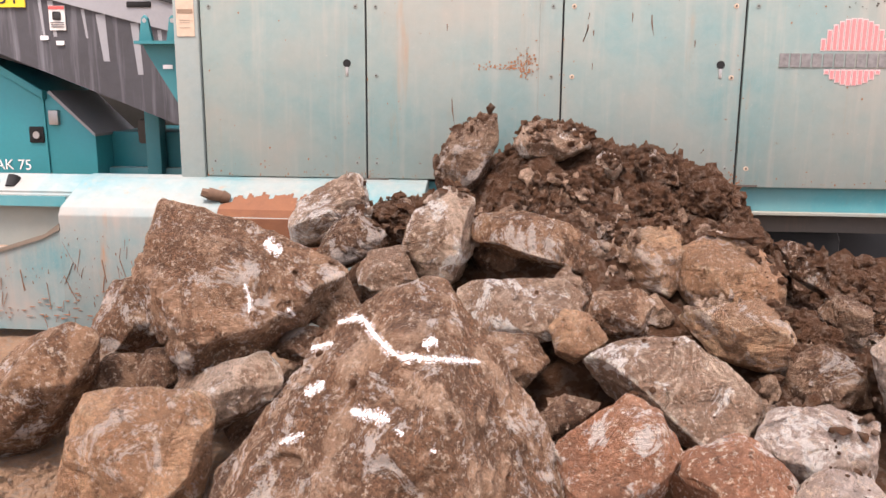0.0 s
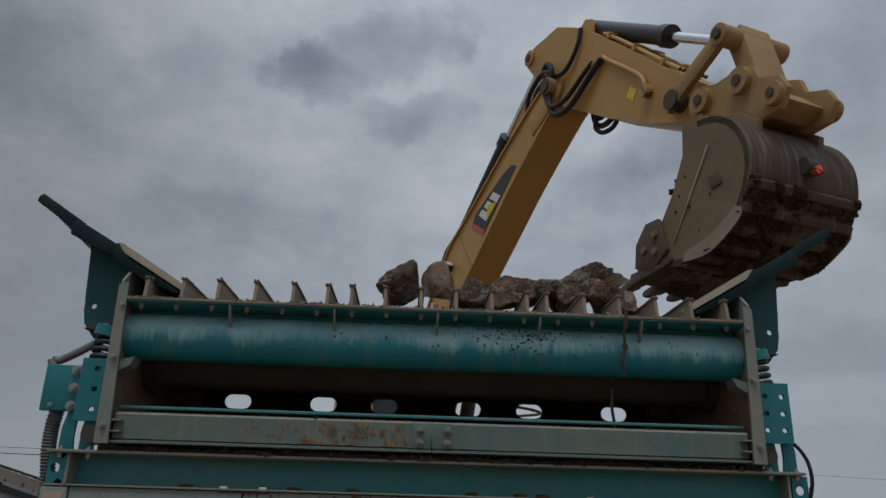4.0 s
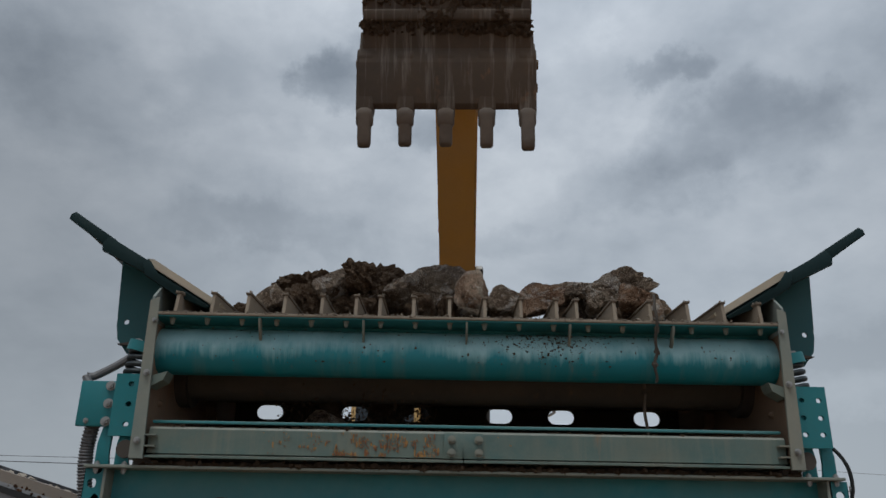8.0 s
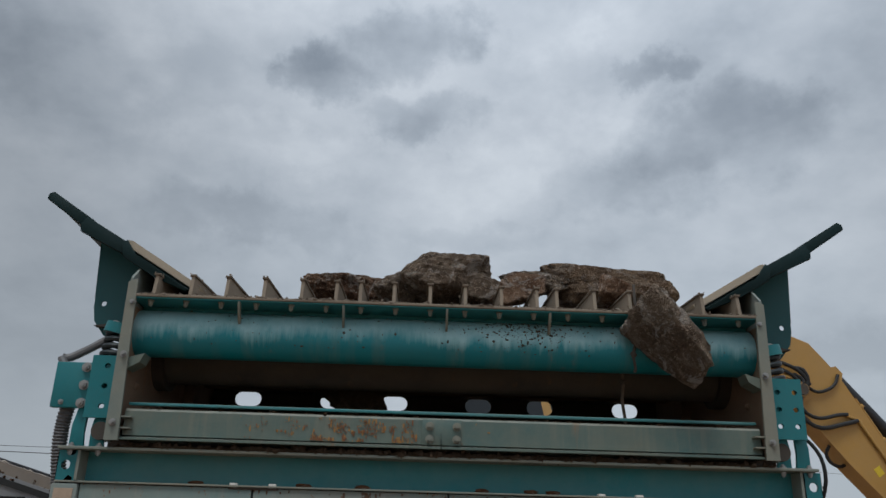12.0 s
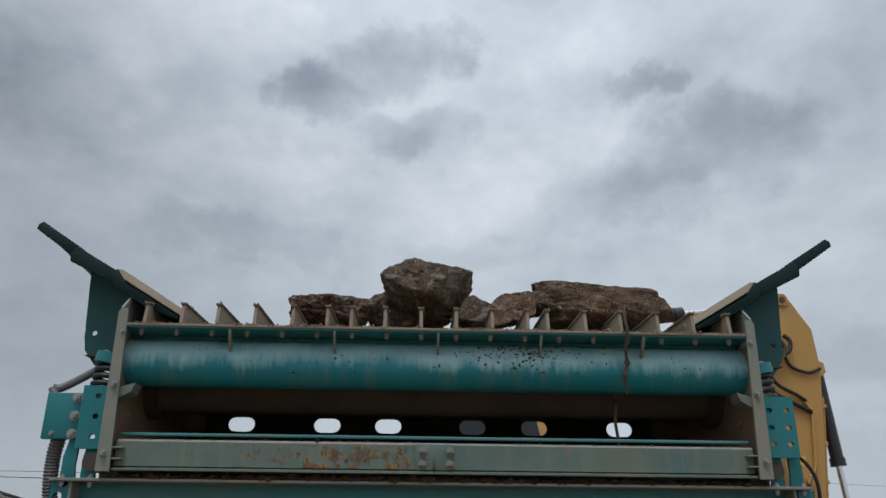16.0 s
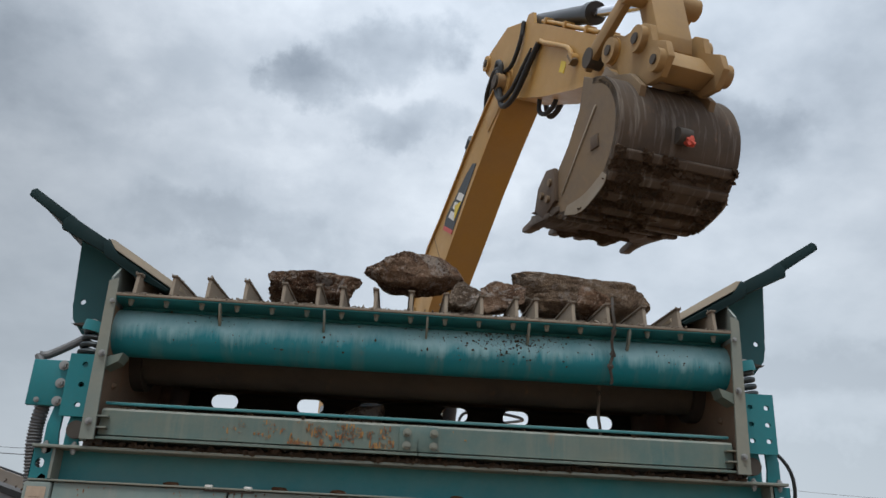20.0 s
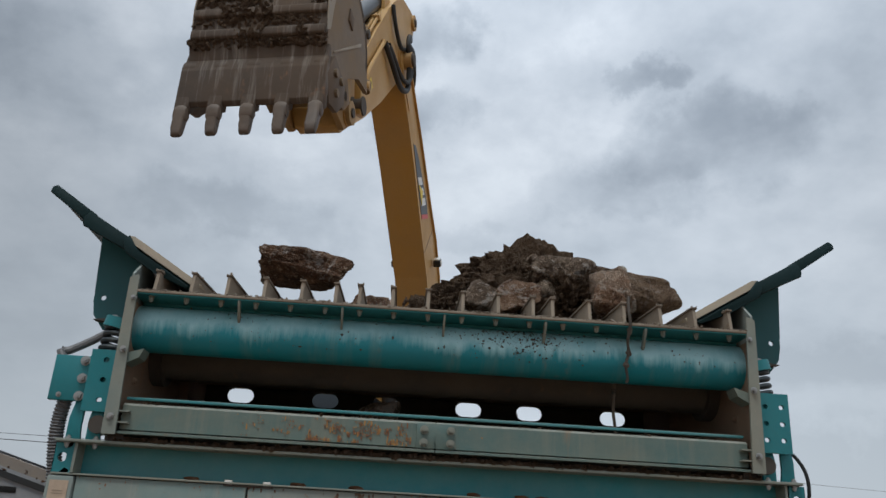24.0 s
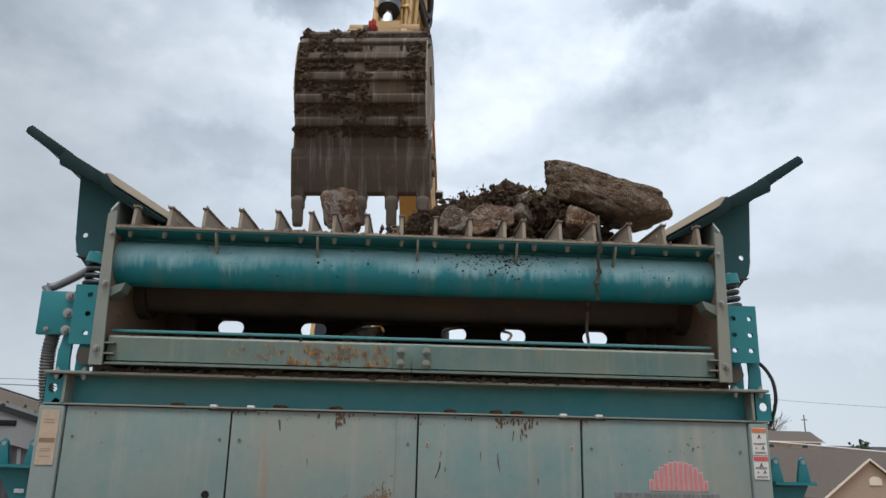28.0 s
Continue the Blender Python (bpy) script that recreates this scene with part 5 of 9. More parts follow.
        bmesh.ops.translate(b, verts=b.verts, vec=(x, y, z))
        part("strap_knot", b, M_DARK, scr, "muddy knot in the strap")
    # jutting brackets at both ends of the body
    for s in (-1, 1):
        fx = (lambda x: x) if s < 0 else mirrored
        b = prism(bmesh.new(), [(fx(-2.43), 1.64), (fx(-2.18), 1.64), (fx(-2.18), 1.28), (fx(-2.22), 1.28), (fx(-2.40), 1.58)], "y", 5.30, 5.34)
        k = part("end_bracket", b, M_TEAL, scr, "teal triangular end bracket with ears")
        part("bracket_top", box(bmesh.new(), min(fx(-2.45), fx(-2.18)), max(fx(-2.45), fx(-2.18)), 5.22, 5.40, 1.64, 1.66), M_TEAL, k)
        for x in (-2.40, -2.22):
            part("ear", prism(bmesh.new(), [(fx(x - 0.045), 1.66), (fx(x - 0.02), 1.80), (fx(x), 1.82), (fx(x + 0.02), 1.80), (fx(x + 0.045), 1.66)], "y", 5.28, 5.31, 0.003), M_TEAL, k)
            part("ear_hole", cyl(bmesh.new(), (fx(x), 5.277, 1.785), (fx(x), 5.29, 1.785), 0.014, seg=12), M_BOLT, k)
        part("tag", box(bmesh.new(), min(fx(-2.30), fx(-2.24)), max(fx(-2.30), fx(-2.24)), 5.292, 5.30, 1.49, 1.515), M_WHITE, k, "small white tag")


build_chassis()
build_screen_box()


def build_beam_dirt():
    rnd = random.Random(31)
    cs, rs = [], []
    while len(cs) < 2400:
        x = rnd.uniform(-1.62, 1.95)
        amount = 0.35 + 0.65 * noise.noise(Vector((x * 2.6, 0.7, 0))) + 0.5 * math.exp(-((x + 0.1) / 0.6) ** 2)
        if rnd.random() > amount:
            continue
        r = 0.003 + 0.017 * rnd.random() ** 2.2
        cs.append((x, rnd.uniform(4.662, 4.80), 2.175 + r * rnd.uniform(0.2, 1.2) + 0.02 * max(0.0, amount - 0.6) * rnd.random()))
        rs.append(r)
    while len(cs) < 4300:
        x = rnd.uniform(-1.66, 1.98)
        if rnd.random() < 0.45 + 0.8 * noise.noise(Vector((x * 4.1, 2.7, 0))) + 0.5 * math.exp(-((x + 0.1) / 0.6) ** 2):
            r = 0.004 + 0.014 * rnd.random() ** 2
            cs.append((x, rnd.uniform(4.652, 4.69), 2.174 + r * rnd.uniform(0.3, 1.1)))
            rs.append(r)
    crumbs("spilled_dirt", cs, rs, 31, M_SOILD, "brown clay crumbs spilled along the channel", "dirt")
    cs, rs = [], []
    for k in range(1100):
        r = 0.003 + 0.012 * rnd.random() ** 2
        cs.append((rnd.uniform(-1.6, 1.9), rnd.uniform(4.612, 4.95), 3.033 + r * 0.4))
        rs.append(r)
    for k in range(1500):
        x = rnd.uniform(-1.64, 1.95)
        if noise.noise(Vector((x * 5.3, 8.7, 0))) + rnd.uniform(-0.3, 0.3) > -0.1:
            r = 0.002 + 0.007 * rnd.random() ** 2
            cs.append((x, rnd.uniform(4.603, 4.625), 3.033 + r * rnd.uniform(-0.6, 0.8)))
            rs.append(r)
    crumbs("flange_dirt", cs, rs, 32, M_CAP, "dried clay crumbs on the bar flange", "dirt")
    cs, rs = [], []
    for k in range(700):
        r = 0.002 + 0.008 * rnd.random() ** 2
        cs.append((rnd.uniform(-1.55, 1.85), rnd.uniform(4.665, 4.79), 2.387 + r * 0.3))
        rs.append(r)
    crumbs("beam_dirt", cs, rs, 33, M_SOILD, "clay crumbs on the front beam", "dirt")
    # specks of mud flung on the tube, thickest where the stones roll off
    cs, rs = [], []
    for k in range(900):
        x = rnd.gauss(0.62, 0.20) if k % 3 else rnd.uniform(-1.6, 1.9)
        a = radians(rnd.gauss(150, 24) if k % 3 else rnd.uniform(95, 215))
        if abs(x - CX) < 1.78:
            r = 0.0015 + 0.008 * rnd.random() ** 3
            cs.append((x, 4.83 + 0.138 * math.cos(a), 2.85 + 0.138 * math.sin(a)))
            rs.append(r)
    crumbs("mud_specks", cs, rs, 34, M_SOILD, "dark mud specks stuck to the cross tube", "dirt", 2)
    cs, rs = [], []
    for x in BARS:
        for k in range(70):
            z = rnd.choice((rnd.uniform(3.035, 3.07), rnd.uniform(3.04, 3.15), 3.174))
            r = 0.002 + 0.006 * rnd.random() ** 2
            cs.append((x + rnd.choice((-1, 1)) * rnd.uniform(0.006, 0.012 if z < 3.15 else 0.02), 4.645 + rnd.random() ** 2 * 0.7, z))
            rs.append(r)
    crumbs("bar_mud", cs, rs, 35, M_BAR, "dried mud crumbs caked on the grizzly bars", "dirt")
    for n, (x, z) in enumerate(((-0.62, 1.985), (-0.30, 1.985), (0.74, 1.987), (0.62, 1.987), (-1.2, 1.985), (0.35, 1.986))):
        b = clod_cluster(700 + n, 0.10, 0.03, 0.03, 7, 1)
        bmesh.ops.translate(b, verts=b.verts, vec=(x, 4.70, z + 0.018))
        solid("dirt_lump", b, M_SOIL, "brown clay lump stuck on the channel edge", "dirt", "lumps on the channel")


build_beam_dirt()

# ---------------------------------------------------------------- rock pile in front
def step(v, k):
    return 1 / (1 + math.exp(-max(-40.0, min(40.0, v * k))))


def pile_height(x, y):
    """The clay heap under the stones, banked against the machine."""
    ridge = 0.60 + 0.46 * step(1.07 - x, 14) + 0.13 * math.exp(-((x - 0.18) / 0.40) ** 2) - 0.25 * step(-0.42 - x, 9)
    ridge *= step(x + 0.98, 9)
    ridge *= step(2.75 - x + 0.5 * noise.noise(Vector((y * 1.7, 3.0, x))), 5)
    up = min(max((y - 2.15 + 0.35 * noise.noise(Vector((x * 1.6, 7.0, 0)))) / 2.0, 0.0), 1.0)
    h = (ridge - 0.05) * up ** 1.12 - 0.17 * (1 - up) * step(0.9 - x, 5)
    return max(-0.05, h)


def make_pile():
    bm = bmesh.new()
    nx, ny = 300, 150
    vs = {}
    for i in range(nx + 1):
        for j in range(ny + 1):
            x, y = -2.0 + 6.0 * i / nx, 1.9 + 2.78 * j / ny
            h = pile_height(x, y)
            w = min(1.0, max(0.0, h * 4))
            n = noise.fractal(Vector((x * 4, y * 4, 2.0)), 0.75, 2.1, 6)
            knob = noise.voronoi(Vector((x * 8, y * 8, h * 6)))[0][0]
            z = -0.03 + h + w * (0.035 * n + 0.09 * (0.42 - knob))
            vs[i, j] = bm.verts.new((x, y, z))
    for i in range(nx):
        for j in range(ny):
            bm.faces.new((vs[i, j], vs[i + 1, j], vs[i + 1, j + 1], vs[i, j + 1]))
    solid("clay_heap", bm, M_SOIL, "heap of brown clay under the boulders against the screener", "dirt", kind="stuff")
    rnd = random.Random(5)
    cs, rs = [], []
    for _ in range(5200):
        x, y = rnd.uniform(-3.4, -0.8), rnd.uniform(1.9, 4.3)
        r = 0.003 + 0.016 * rnd.random() ** 3
        cs.append((x, y, 0.008 + r * 0.4))
        rs.append(r)
    crumbs("gravel", cs, rs, 3, M_GROUND, "loose tan gravel on the yard", "gravel")


make_pile()


def facet_bm(seed, depth, sides, sub):
    """A quarried stone cut by flat faces: sides are (angle round the y axis, distance in metres), fitted to its outline
    in the camera's first view, each broken into a front and a back bevel; a broad front face, a back and a few random
    cuts follow, and noise at several scales roughens it."""
    rnd = random.Random(seed)
    size = sum(d for _, d in sides) / len(sides)
    planes = []
    for a, d in sides:
        c, s_ = math.cos(radians(a)), math.sin(radians(a))
        for k in (-rnd.uniform(0.15, 0.5), rnd.uniform(0.3, 0.6)):
            planes.append((Vector((c, k, s_)).normalized(), d / math.sqrt(1 + k * k)))
    planes.append((Vector((rnd.uniform(-0.3, 0.3), -1, rnd.uniform(0.05, 0.5))).normalized(), depth * 0.47))
    planes.append((Vector((rnd.uniform(-0.2, 0.2), 1, 0.1)).normalized(), depth * 0.5))
    for _ in range(6):
        n = Vector((rnd.uniform(-1, 1), -rnd.uniform(0.35, 1.2), rnd.uniform(-0.8, 1))).normalized()
        reach = min(d / max(0.05, n.dot(m)) for m, d in planes)
        planes.append((n, reach * rnd.uniform(0.86, 0.97)))
    bm = bmesh.new()
    bmesh.ops.create_icosphere(bm, subdivisions=sub, radius=1)
    off = Vector((rnd.uniform(-50, 50), rnd.uniform(-50, 50), rnd.uniform(-50, 50)))
    dirs = np.array([v.co[:] for v in bm.verts])
    dirs /= np.linalg.norm(dirs, axis=1)[:, None]
    e = 60
    rad = 1.09 * sum((np.maximum(dirs @ np.array(n), 0.0) / d) ** e for n, d in planes) ** (-1.0 / e)
    for v, dr, r in zip(bm.verts, dirs, rad):
        u = Vector(dr)
        p = u * float(r)
        g = p / size
        f = noise.fractal(g * 2.8 + off, 0.55, 2.15, 7)
        ledge = noise.noise(Vector((g.x * 1.2, g.y * 1.2, g.z * 3.2)) + off * 0.7)
        chip = max(0.0, noise.noise(g * 2.3 + off * 0.5) - 0.15)
        crack = max(0.0, 0.05 - abs(noise.noise(g * 1.7 + off))) / 0.05
        v.co = p + u * (size * (0.03 * noise.noise(g * 1.1 + off) + 0.040 * f + 0.030 * ledge - 0.15 * chip - 0.028 * crack))
    return bm


def boulder(seed, x, y, z, depth, sides, m=None, label="brown clay-smeared limestone boulder in the heap", sub=6):
    ob = new("boulder", mesh_of("boulder", facet_bm(seed, depth, sides, sub), m or M_ROCK))
    ob.matrix_world = pose(x, y, z)
    return tagged(ob, label, "boulder", "boulders in the heap")


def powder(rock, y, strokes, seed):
    """White powder strokes lying on a stone: each is drawn on an upright plane at y and cast onto the stone from the
    camera's start, to fit its view.
    """
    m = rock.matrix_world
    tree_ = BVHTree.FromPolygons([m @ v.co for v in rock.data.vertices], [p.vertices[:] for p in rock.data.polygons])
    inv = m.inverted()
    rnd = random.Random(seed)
    start_eye = Vector((-0.08, 0.17, 1.40))
    for pts, width, cover in [(p, w * 0.85, M_CHALK) for p, w in strokes] + [(p, w * 2.3, M_CHALKH) for p, w in strokes]:
        b = bmesh.new()
        path = []
        for (x0, z0), (x1, z1) in zip(pts, pts[1:]):
            n = max(2, int(math.hypot(x1 - x0, z1 - z0) / 0.004))
            path += [(x0 + (x1 - x0) * k / n, z0 + (z1 - z0) * k / n) for k in range(n)]
        path.append(pts[-1])
        rows = []
        for k, (x, z) in enumerate(path):
            a, c = path[max(k - 1, 0)], path[min(k + 1, len(path) - 1)]
            l = math.hypot(c[0] - a[0], c[1] - a[1]) or 1
            nx, nz = -(c[1] - a[1]) / l, (c[0] - a[0]) / l
            taper = min(1.0, 0.45 + 4.0 * min(k, len(path) - 1 - k) / len(path))
            row = []
            for q in range(-7, 8):
                r = 0.66 * width * taper * q / 6
                d = (Vector((x + nx * r, y, z + nz * r)) - start_eye).normalized()
                hit, nor, _, _ = tree_.ray_cast(start_eye, d)
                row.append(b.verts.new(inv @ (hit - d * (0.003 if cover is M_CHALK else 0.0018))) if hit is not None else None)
            rows.append(row)
        for r0, r1 in zip(rows, rows[1:]):
            for q in range(14):
                f = (r0[q], r0[q + 1], r1[q + 1], r1[q])
                if None in f or max((f[0].co - f[2].co).length, (f[1].co - f[3].co).length) > 0.03:
                    continue
                if noise.fractal(f[0].co * 70, 0.8, 2.1, 4) * 0.6 + 1.05 * (1 - abs(q - 6.5) / 7) > 0.34:
                    b.faces.new(f)
        ob = new("powder_mark", mesh_of("powder_mark", b, cover))
        ob.parent = rock
        tagged(ob, "white powder mark", kind="stuff")


big_left = boulder(11, -1.171, 3.15, 0.632, 0.7, ((96, 0.35), (65, 0.265), (76, 0.25), (37, 0.4), (-27, 0.366), (-53, 0.283), (-83, 0.327), (-147, 0.331), (154, 0.336), (155, 0.336)), M_ROCK, "large brown boulder with white chips leaning on the heap", 7)
big_mid = boulder(12, -0.429, 2.50, 0.256, 0.95, ((121, 0.446), (111, 0.469), (71, 0.548), (38, 0.463), (26, 0.446), (-8, 0.515), (-86, 0.373), (-161, 0.596), (150, 0.393), (153, 0.396)), M_ROCK, "largest brown boulder, marked with a white powder line", 7)
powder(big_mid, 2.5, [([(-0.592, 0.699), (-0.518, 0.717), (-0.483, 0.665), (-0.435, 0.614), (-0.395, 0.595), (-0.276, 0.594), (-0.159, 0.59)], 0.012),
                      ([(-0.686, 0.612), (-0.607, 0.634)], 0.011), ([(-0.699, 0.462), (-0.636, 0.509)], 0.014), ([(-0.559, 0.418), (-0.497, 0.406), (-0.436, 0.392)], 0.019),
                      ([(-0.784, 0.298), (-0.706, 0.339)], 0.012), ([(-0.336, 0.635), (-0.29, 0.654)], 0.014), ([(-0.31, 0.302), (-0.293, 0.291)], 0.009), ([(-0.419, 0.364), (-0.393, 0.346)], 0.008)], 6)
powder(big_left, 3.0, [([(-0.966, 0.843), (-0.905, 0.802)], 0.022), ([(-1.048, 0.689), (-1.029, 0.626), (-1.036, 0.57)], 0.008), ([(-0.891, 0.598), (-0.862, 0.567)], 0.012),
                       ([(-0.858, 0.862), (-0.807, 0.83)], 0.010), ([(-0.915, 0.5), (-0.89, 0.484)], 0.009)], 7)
boulder(13, -1.294, 2.58, 0.171, 0.42, ((102, 0.251), (89, 0.244), (39, 0.301), (-6, 0.228), (-22, 0.245), (-85, 0.23), (178, 0.232), (160, 0.226)), M_ROCKT, "tan blocky boulder on the gravel", 6)
boulder(14, -1.869, 2.95, 0.250, 0.45, ((68, 0.304), (0, 0.257), (-34, 0.157), (-51, 0.17), (-93, 0.244), (-120, 0.283), (159, 0.207), (132, 0.149), (112, 0.185)), M_ROCK, "brown slab-sided boulder at the edge of the heap", 6)
boulder(15, -1.066, 2.80, 0.341, 0.34, ((110, 0.095), (42, 0.188), (-19, 0.175), (-57, 0.103), (-125, 0.159), (-139, 0.167), (177, 0.198)), M_ROCKP, "grey veined stone wedged between boulders", 6)
boulder(16, -0.888, 2.60, 0.113, 0.34, ((133, 0.123), (88, 0.176), (-6, 0.12), (-22, 0.126), (-87, 0.156), (-179, 0.138)), M_ROCKD, "dark brown stone under the large boulder", 6)
boulder(40, -1.685, 3.45, 0.397, 0.36, ((153, 0.153), (109, 0.174), (42, 0.142), (8, 0.173), (-74, 0.154), (-102, 0.14), (-159, 0.195)), M_ROCK, "brown stone under the leaning boulder", 6)
boulder(41, -1.612, 3.12, 0.256, 0.3, ((141, 0.09), (97, 0.094), (8, 0.112), (-36, 0.107), (-88, 0.085), (179, 0.125)), M_ROCKD, "dark stone under the leaning boulder", 5)
boulder(42, -1.383, 3.02, 0.317, 0.26, ((154, 0.093), (90, 0.097), (27, 0.088), (-11, 0.098), (-88, 0.086), (-176, 0.09)), M_ROCKD, "small brown stone under the leaning boulder", 5)
boulder(17, -0.900, 3.80, 0.826, 0.36, ((153, 0.15), (124, 0.117), (104, 0.152), (19, 0.18), (-17, 0.171), (-56, 0.128), (-82, 0.136), (-166, 0.201)), M_ROCKP, "pale angular boulder against the rusty chute", 6)
boulder(18, -0.761, 3.55, 0.751, 0.28, ((149, 0.095), (141, 0.096), (48, 0.117), (6, 0.146), (-57, 0.093), (-111, 0.132), (-156, 0.151)), M_ROCKD, "grey-brown stone in the heap", 6)
boulder(43, -0.756, 3.20, 0.569, 0.32, ((153, 0.081), (135, 0.091), (27, 0.084), (-12, 0.105), (-75, 0.096), (-111, 0.099)), M_ROCK, "brown stone between the big boulders", 5)
boulder(50, -0.858, 3.05, 0.447, 0.24, ((133, 0.064), (89, 0.065), (25, 0.083), (-48, 0.063), (-100, 0.067), (-162, 0.085)), M_ROCKD, "dark stone behind the largest boulder", 5)
boulder(19, -0.381, 3.55, 0.764, 0.32, ((126, 0.162), (60, 0.206), (0, 0.135), (-27, 0.148), (-60, 0.182), (-117, 0.185), (171, 0.142), (154, 0.138)), M_ROCKP, "upright stone smeared with white powder", 6)
boulder(20, -0.581, 3.38, 0.643, 0.26, ((145, 0.11), (99, 0.105), (24, 0.106), (-21, 0.122), (-69, 0.099), (-137, 0.119), (-160, 0.109)), M_ROCKP, "small pale stone in the heap", 6)
boulder(21, -0.297, 4.12, 1.069, 0.26, ((68, 0.219), (4, 0.144), (-20, 0.108), (-56, 0.157), (-108, 0.186), (-171, 0.159), (151, 0.115), (130, 0.123)), M_ROCKD, "upright brown slab leaning on the screener door", 6)
boulder(38, 0.090, 4.05, 1.144, 0.3, ((155, 0.141), (111, 0.113), (79, 0.083), (59, 0.109), (-4, 0.178), (-64, 0.1), (-94, 0.085), (-151, 0.146)), M_ROCKP, "pale stone on top of the clay heap", 6)
boulder(39, 0.185, 3.90, 0.855, 0.44, ((127, 0.208), (79, 0.133), (43, 0.122), (39, 0.129), (-20, 0.245), (-100, 0.124), (-121, 0.114), (-166, 0.189)), M_ROCKD, "clay-caked boulder near the top of the heap", 6)
boulder(44, 0.356, 4.00, 1.036, 0.2, ((146, 0.062), (76, 0.062), (20, 0.057), (-32, 0.061), (-98, 0.064), (-158, 0.056)), M_ROCKP, "pale-faced stone in the clay", 5)
boulder(45, 0.585, 4.05, 1.023, 0.2, ((169, 0.097), (83, 0.089), (57, 0.067), (11, 0.09), (-89, 0.079), (-157, 0.077)), M_ROCKD, "clay-caked stone near the top", 5)
boulder(22, 0.053, 3.50, 0.767, 0.4, ((146, 0.278), (94, 0.126), (77, 0.101), (62, 0.115), (17, 0.255), (-26, 0.289), (-98, 0.099), (-103, 0.087), (-112, 0.104), (-166, 0.271)), M_ROCK, "flat brown slab lying on the heap", 6)
boulder(23, -0.055, 3.22, 0.562, 0.4, ((107, 0.151), (92, 0.106), (53, 0.192), (-11, 0.244), (-69, 0.139), (-85, 0.117), (-130, 0.185), (-161, 0.222)), M_ROCKP, "grey-white slab in the heap", 6)
boulder(28, -0.090, 2.98, 0.432, 0.3, ((101, 0.108), (86, 0.096), (29, 0.131), (-38, 0.116), (-96, 0.125), (-140, 0.102), (-154, 0.111)), M_ROCK, "brown stone beside the largest boulder", 6)
boulder(27, 0.158, 2.98, 0.533, 0.24, ((146, 0.091), (78, 0.083), (41, 0.079), (-41, 0.089), (-55, 0.08), (-120, 0.09), (-164, 0.08)), M_ROCKT, "small tan stone in the heap", 6)
boulder(26, 0.328, 3.10, 0.590, 0.26, ((165, 0.108), (97, 0.08), (39, 0.115), (-20, 0.098), (-52, 0.092), (-106, 0.095), (-142, 0.102)), M_ROCK, "small brown stone in the heap", 6)
boulder(24, 0.518, 3.60, 0.682, 0.36, ((151, 0.157), (97, 0.14), (29, 0.145), (1, 0.136), (-57, 0.151), (-114, 0.145), (-166, 0.136)), M_ROCKT, "tan boulder half buried in clay", 6)
boulder(25, 0.796, 3.50, 0.635, 0.36, ((174, 0.187), (116, 0.186), (56, 0.158), (43, 0.165), (1, 0.212), (-76, 0.154), (-155, 0.18)), M_ROCKT, "tan stone half buried in clay", 6)
boulder(29, 0.771, 3.15, 0.484, 0.4, ((120, 0.176), (103, 0.133), (62, 0.162), (22, 0.174), (-5, 0.203), (-43, 0.234), (-120, 0.096), (-116, 0.099), (-108, 0.088)), M_ROCKT, "orange-grey boulder with a split face", 6)
boulder(30, 0.478, 2.82, 0.406, 0.48, ((146, 0.284), (116, 0.213), (94, 0.172), (60, 0.161), (46, 0.174), (-7, 0.277), (-69, 0.214), (-96, 0.167), (-120, 0.147), (-132, 0.173)), M_ROCKP, "large pale tan boulder pitted with holes", 6)
boulder(31, 0.248, 2.50, 0.267, 0.38, ((129, 0.16), (128, 0.161), (62, 0.213), (32, 0.195), (-20, 0.182), (-46, 0.156), (-87, 0.188), (-178, 0.173)), M_ROCKR, "rust-red boulder low in the heap", 6)
boulder(32, 0.582, 2.44, 0.253, 0.38, ((157, 0.164), (114, 0.144), (58, 0.144), (39, 0.15), (-2, 0.173), (-87, 0.12), (-170, 0.166)), M_ROCKR, "reddish brown boulder low in the heap", 6)
boulder(33, 0.876, 2.60, 0.327, 0.36, ((151, 0.17), (100, 0.114), (70, 0.122), (4, 0.162), (-23, 0.173), (-84, 0.114), (-116, 0.123), (-165, 0.168)), M_ROCKW, "pale pinkish block of limestone", 6)
boulder(34, 0.861, 2.35, 0.250, 0.3, ((139, 0.107), (77, 0.101), (51, 0.103), (2, 0.124), (-87, 0.085), (-163, 0.124)), M_ROCKW, "pale pinkish stone at the foot of the heap", 6)
boulder(35, 1.290, 2.80, 0.520, 0.42, ((140, 0.170), (77, 0.190), (30, 0.190), (-22, 0.190), (-100, 0.240), (-160, 0.165)), M_ROCKW, "pale stone at the side of the heap", 6)
boulder(36, 1.164, 3.62, 0.664, 0.32, ((121, 0.131), (63, 0.065), (28, 0.088), (-50, 0.117), (-120, 0.07), (-157, 0.081)), M_ROCKD, "clay-covered slab on the slope", 6)
boulder(48, 1.268, 3.45, 0.499, 0.3, ((145, 0.098), (68, 0.072), (12, 0.091), (-78, 0.081), (-144, 0.079)), M_ROCKD, "clay-covered stone on the slope", 5)
boulder(57, 1.061, 3.05, 0.370, 0.3, ((126, 0.136), (64, 0.106), (13, 0.131), (-81, 0.11), (-123, 0.119), (-179, 0.133)), M_ROCKD, "clay-covered stone on the slope", 5)
boulder(37, 0.119, 2.75, 0.315, 0.24, ((133, 0.067), (77, 0.079), (-20, 0.077), (-61, 0.063), (-153, 0.089)), M_ROCKD, "small brown stone in the heap", 5)
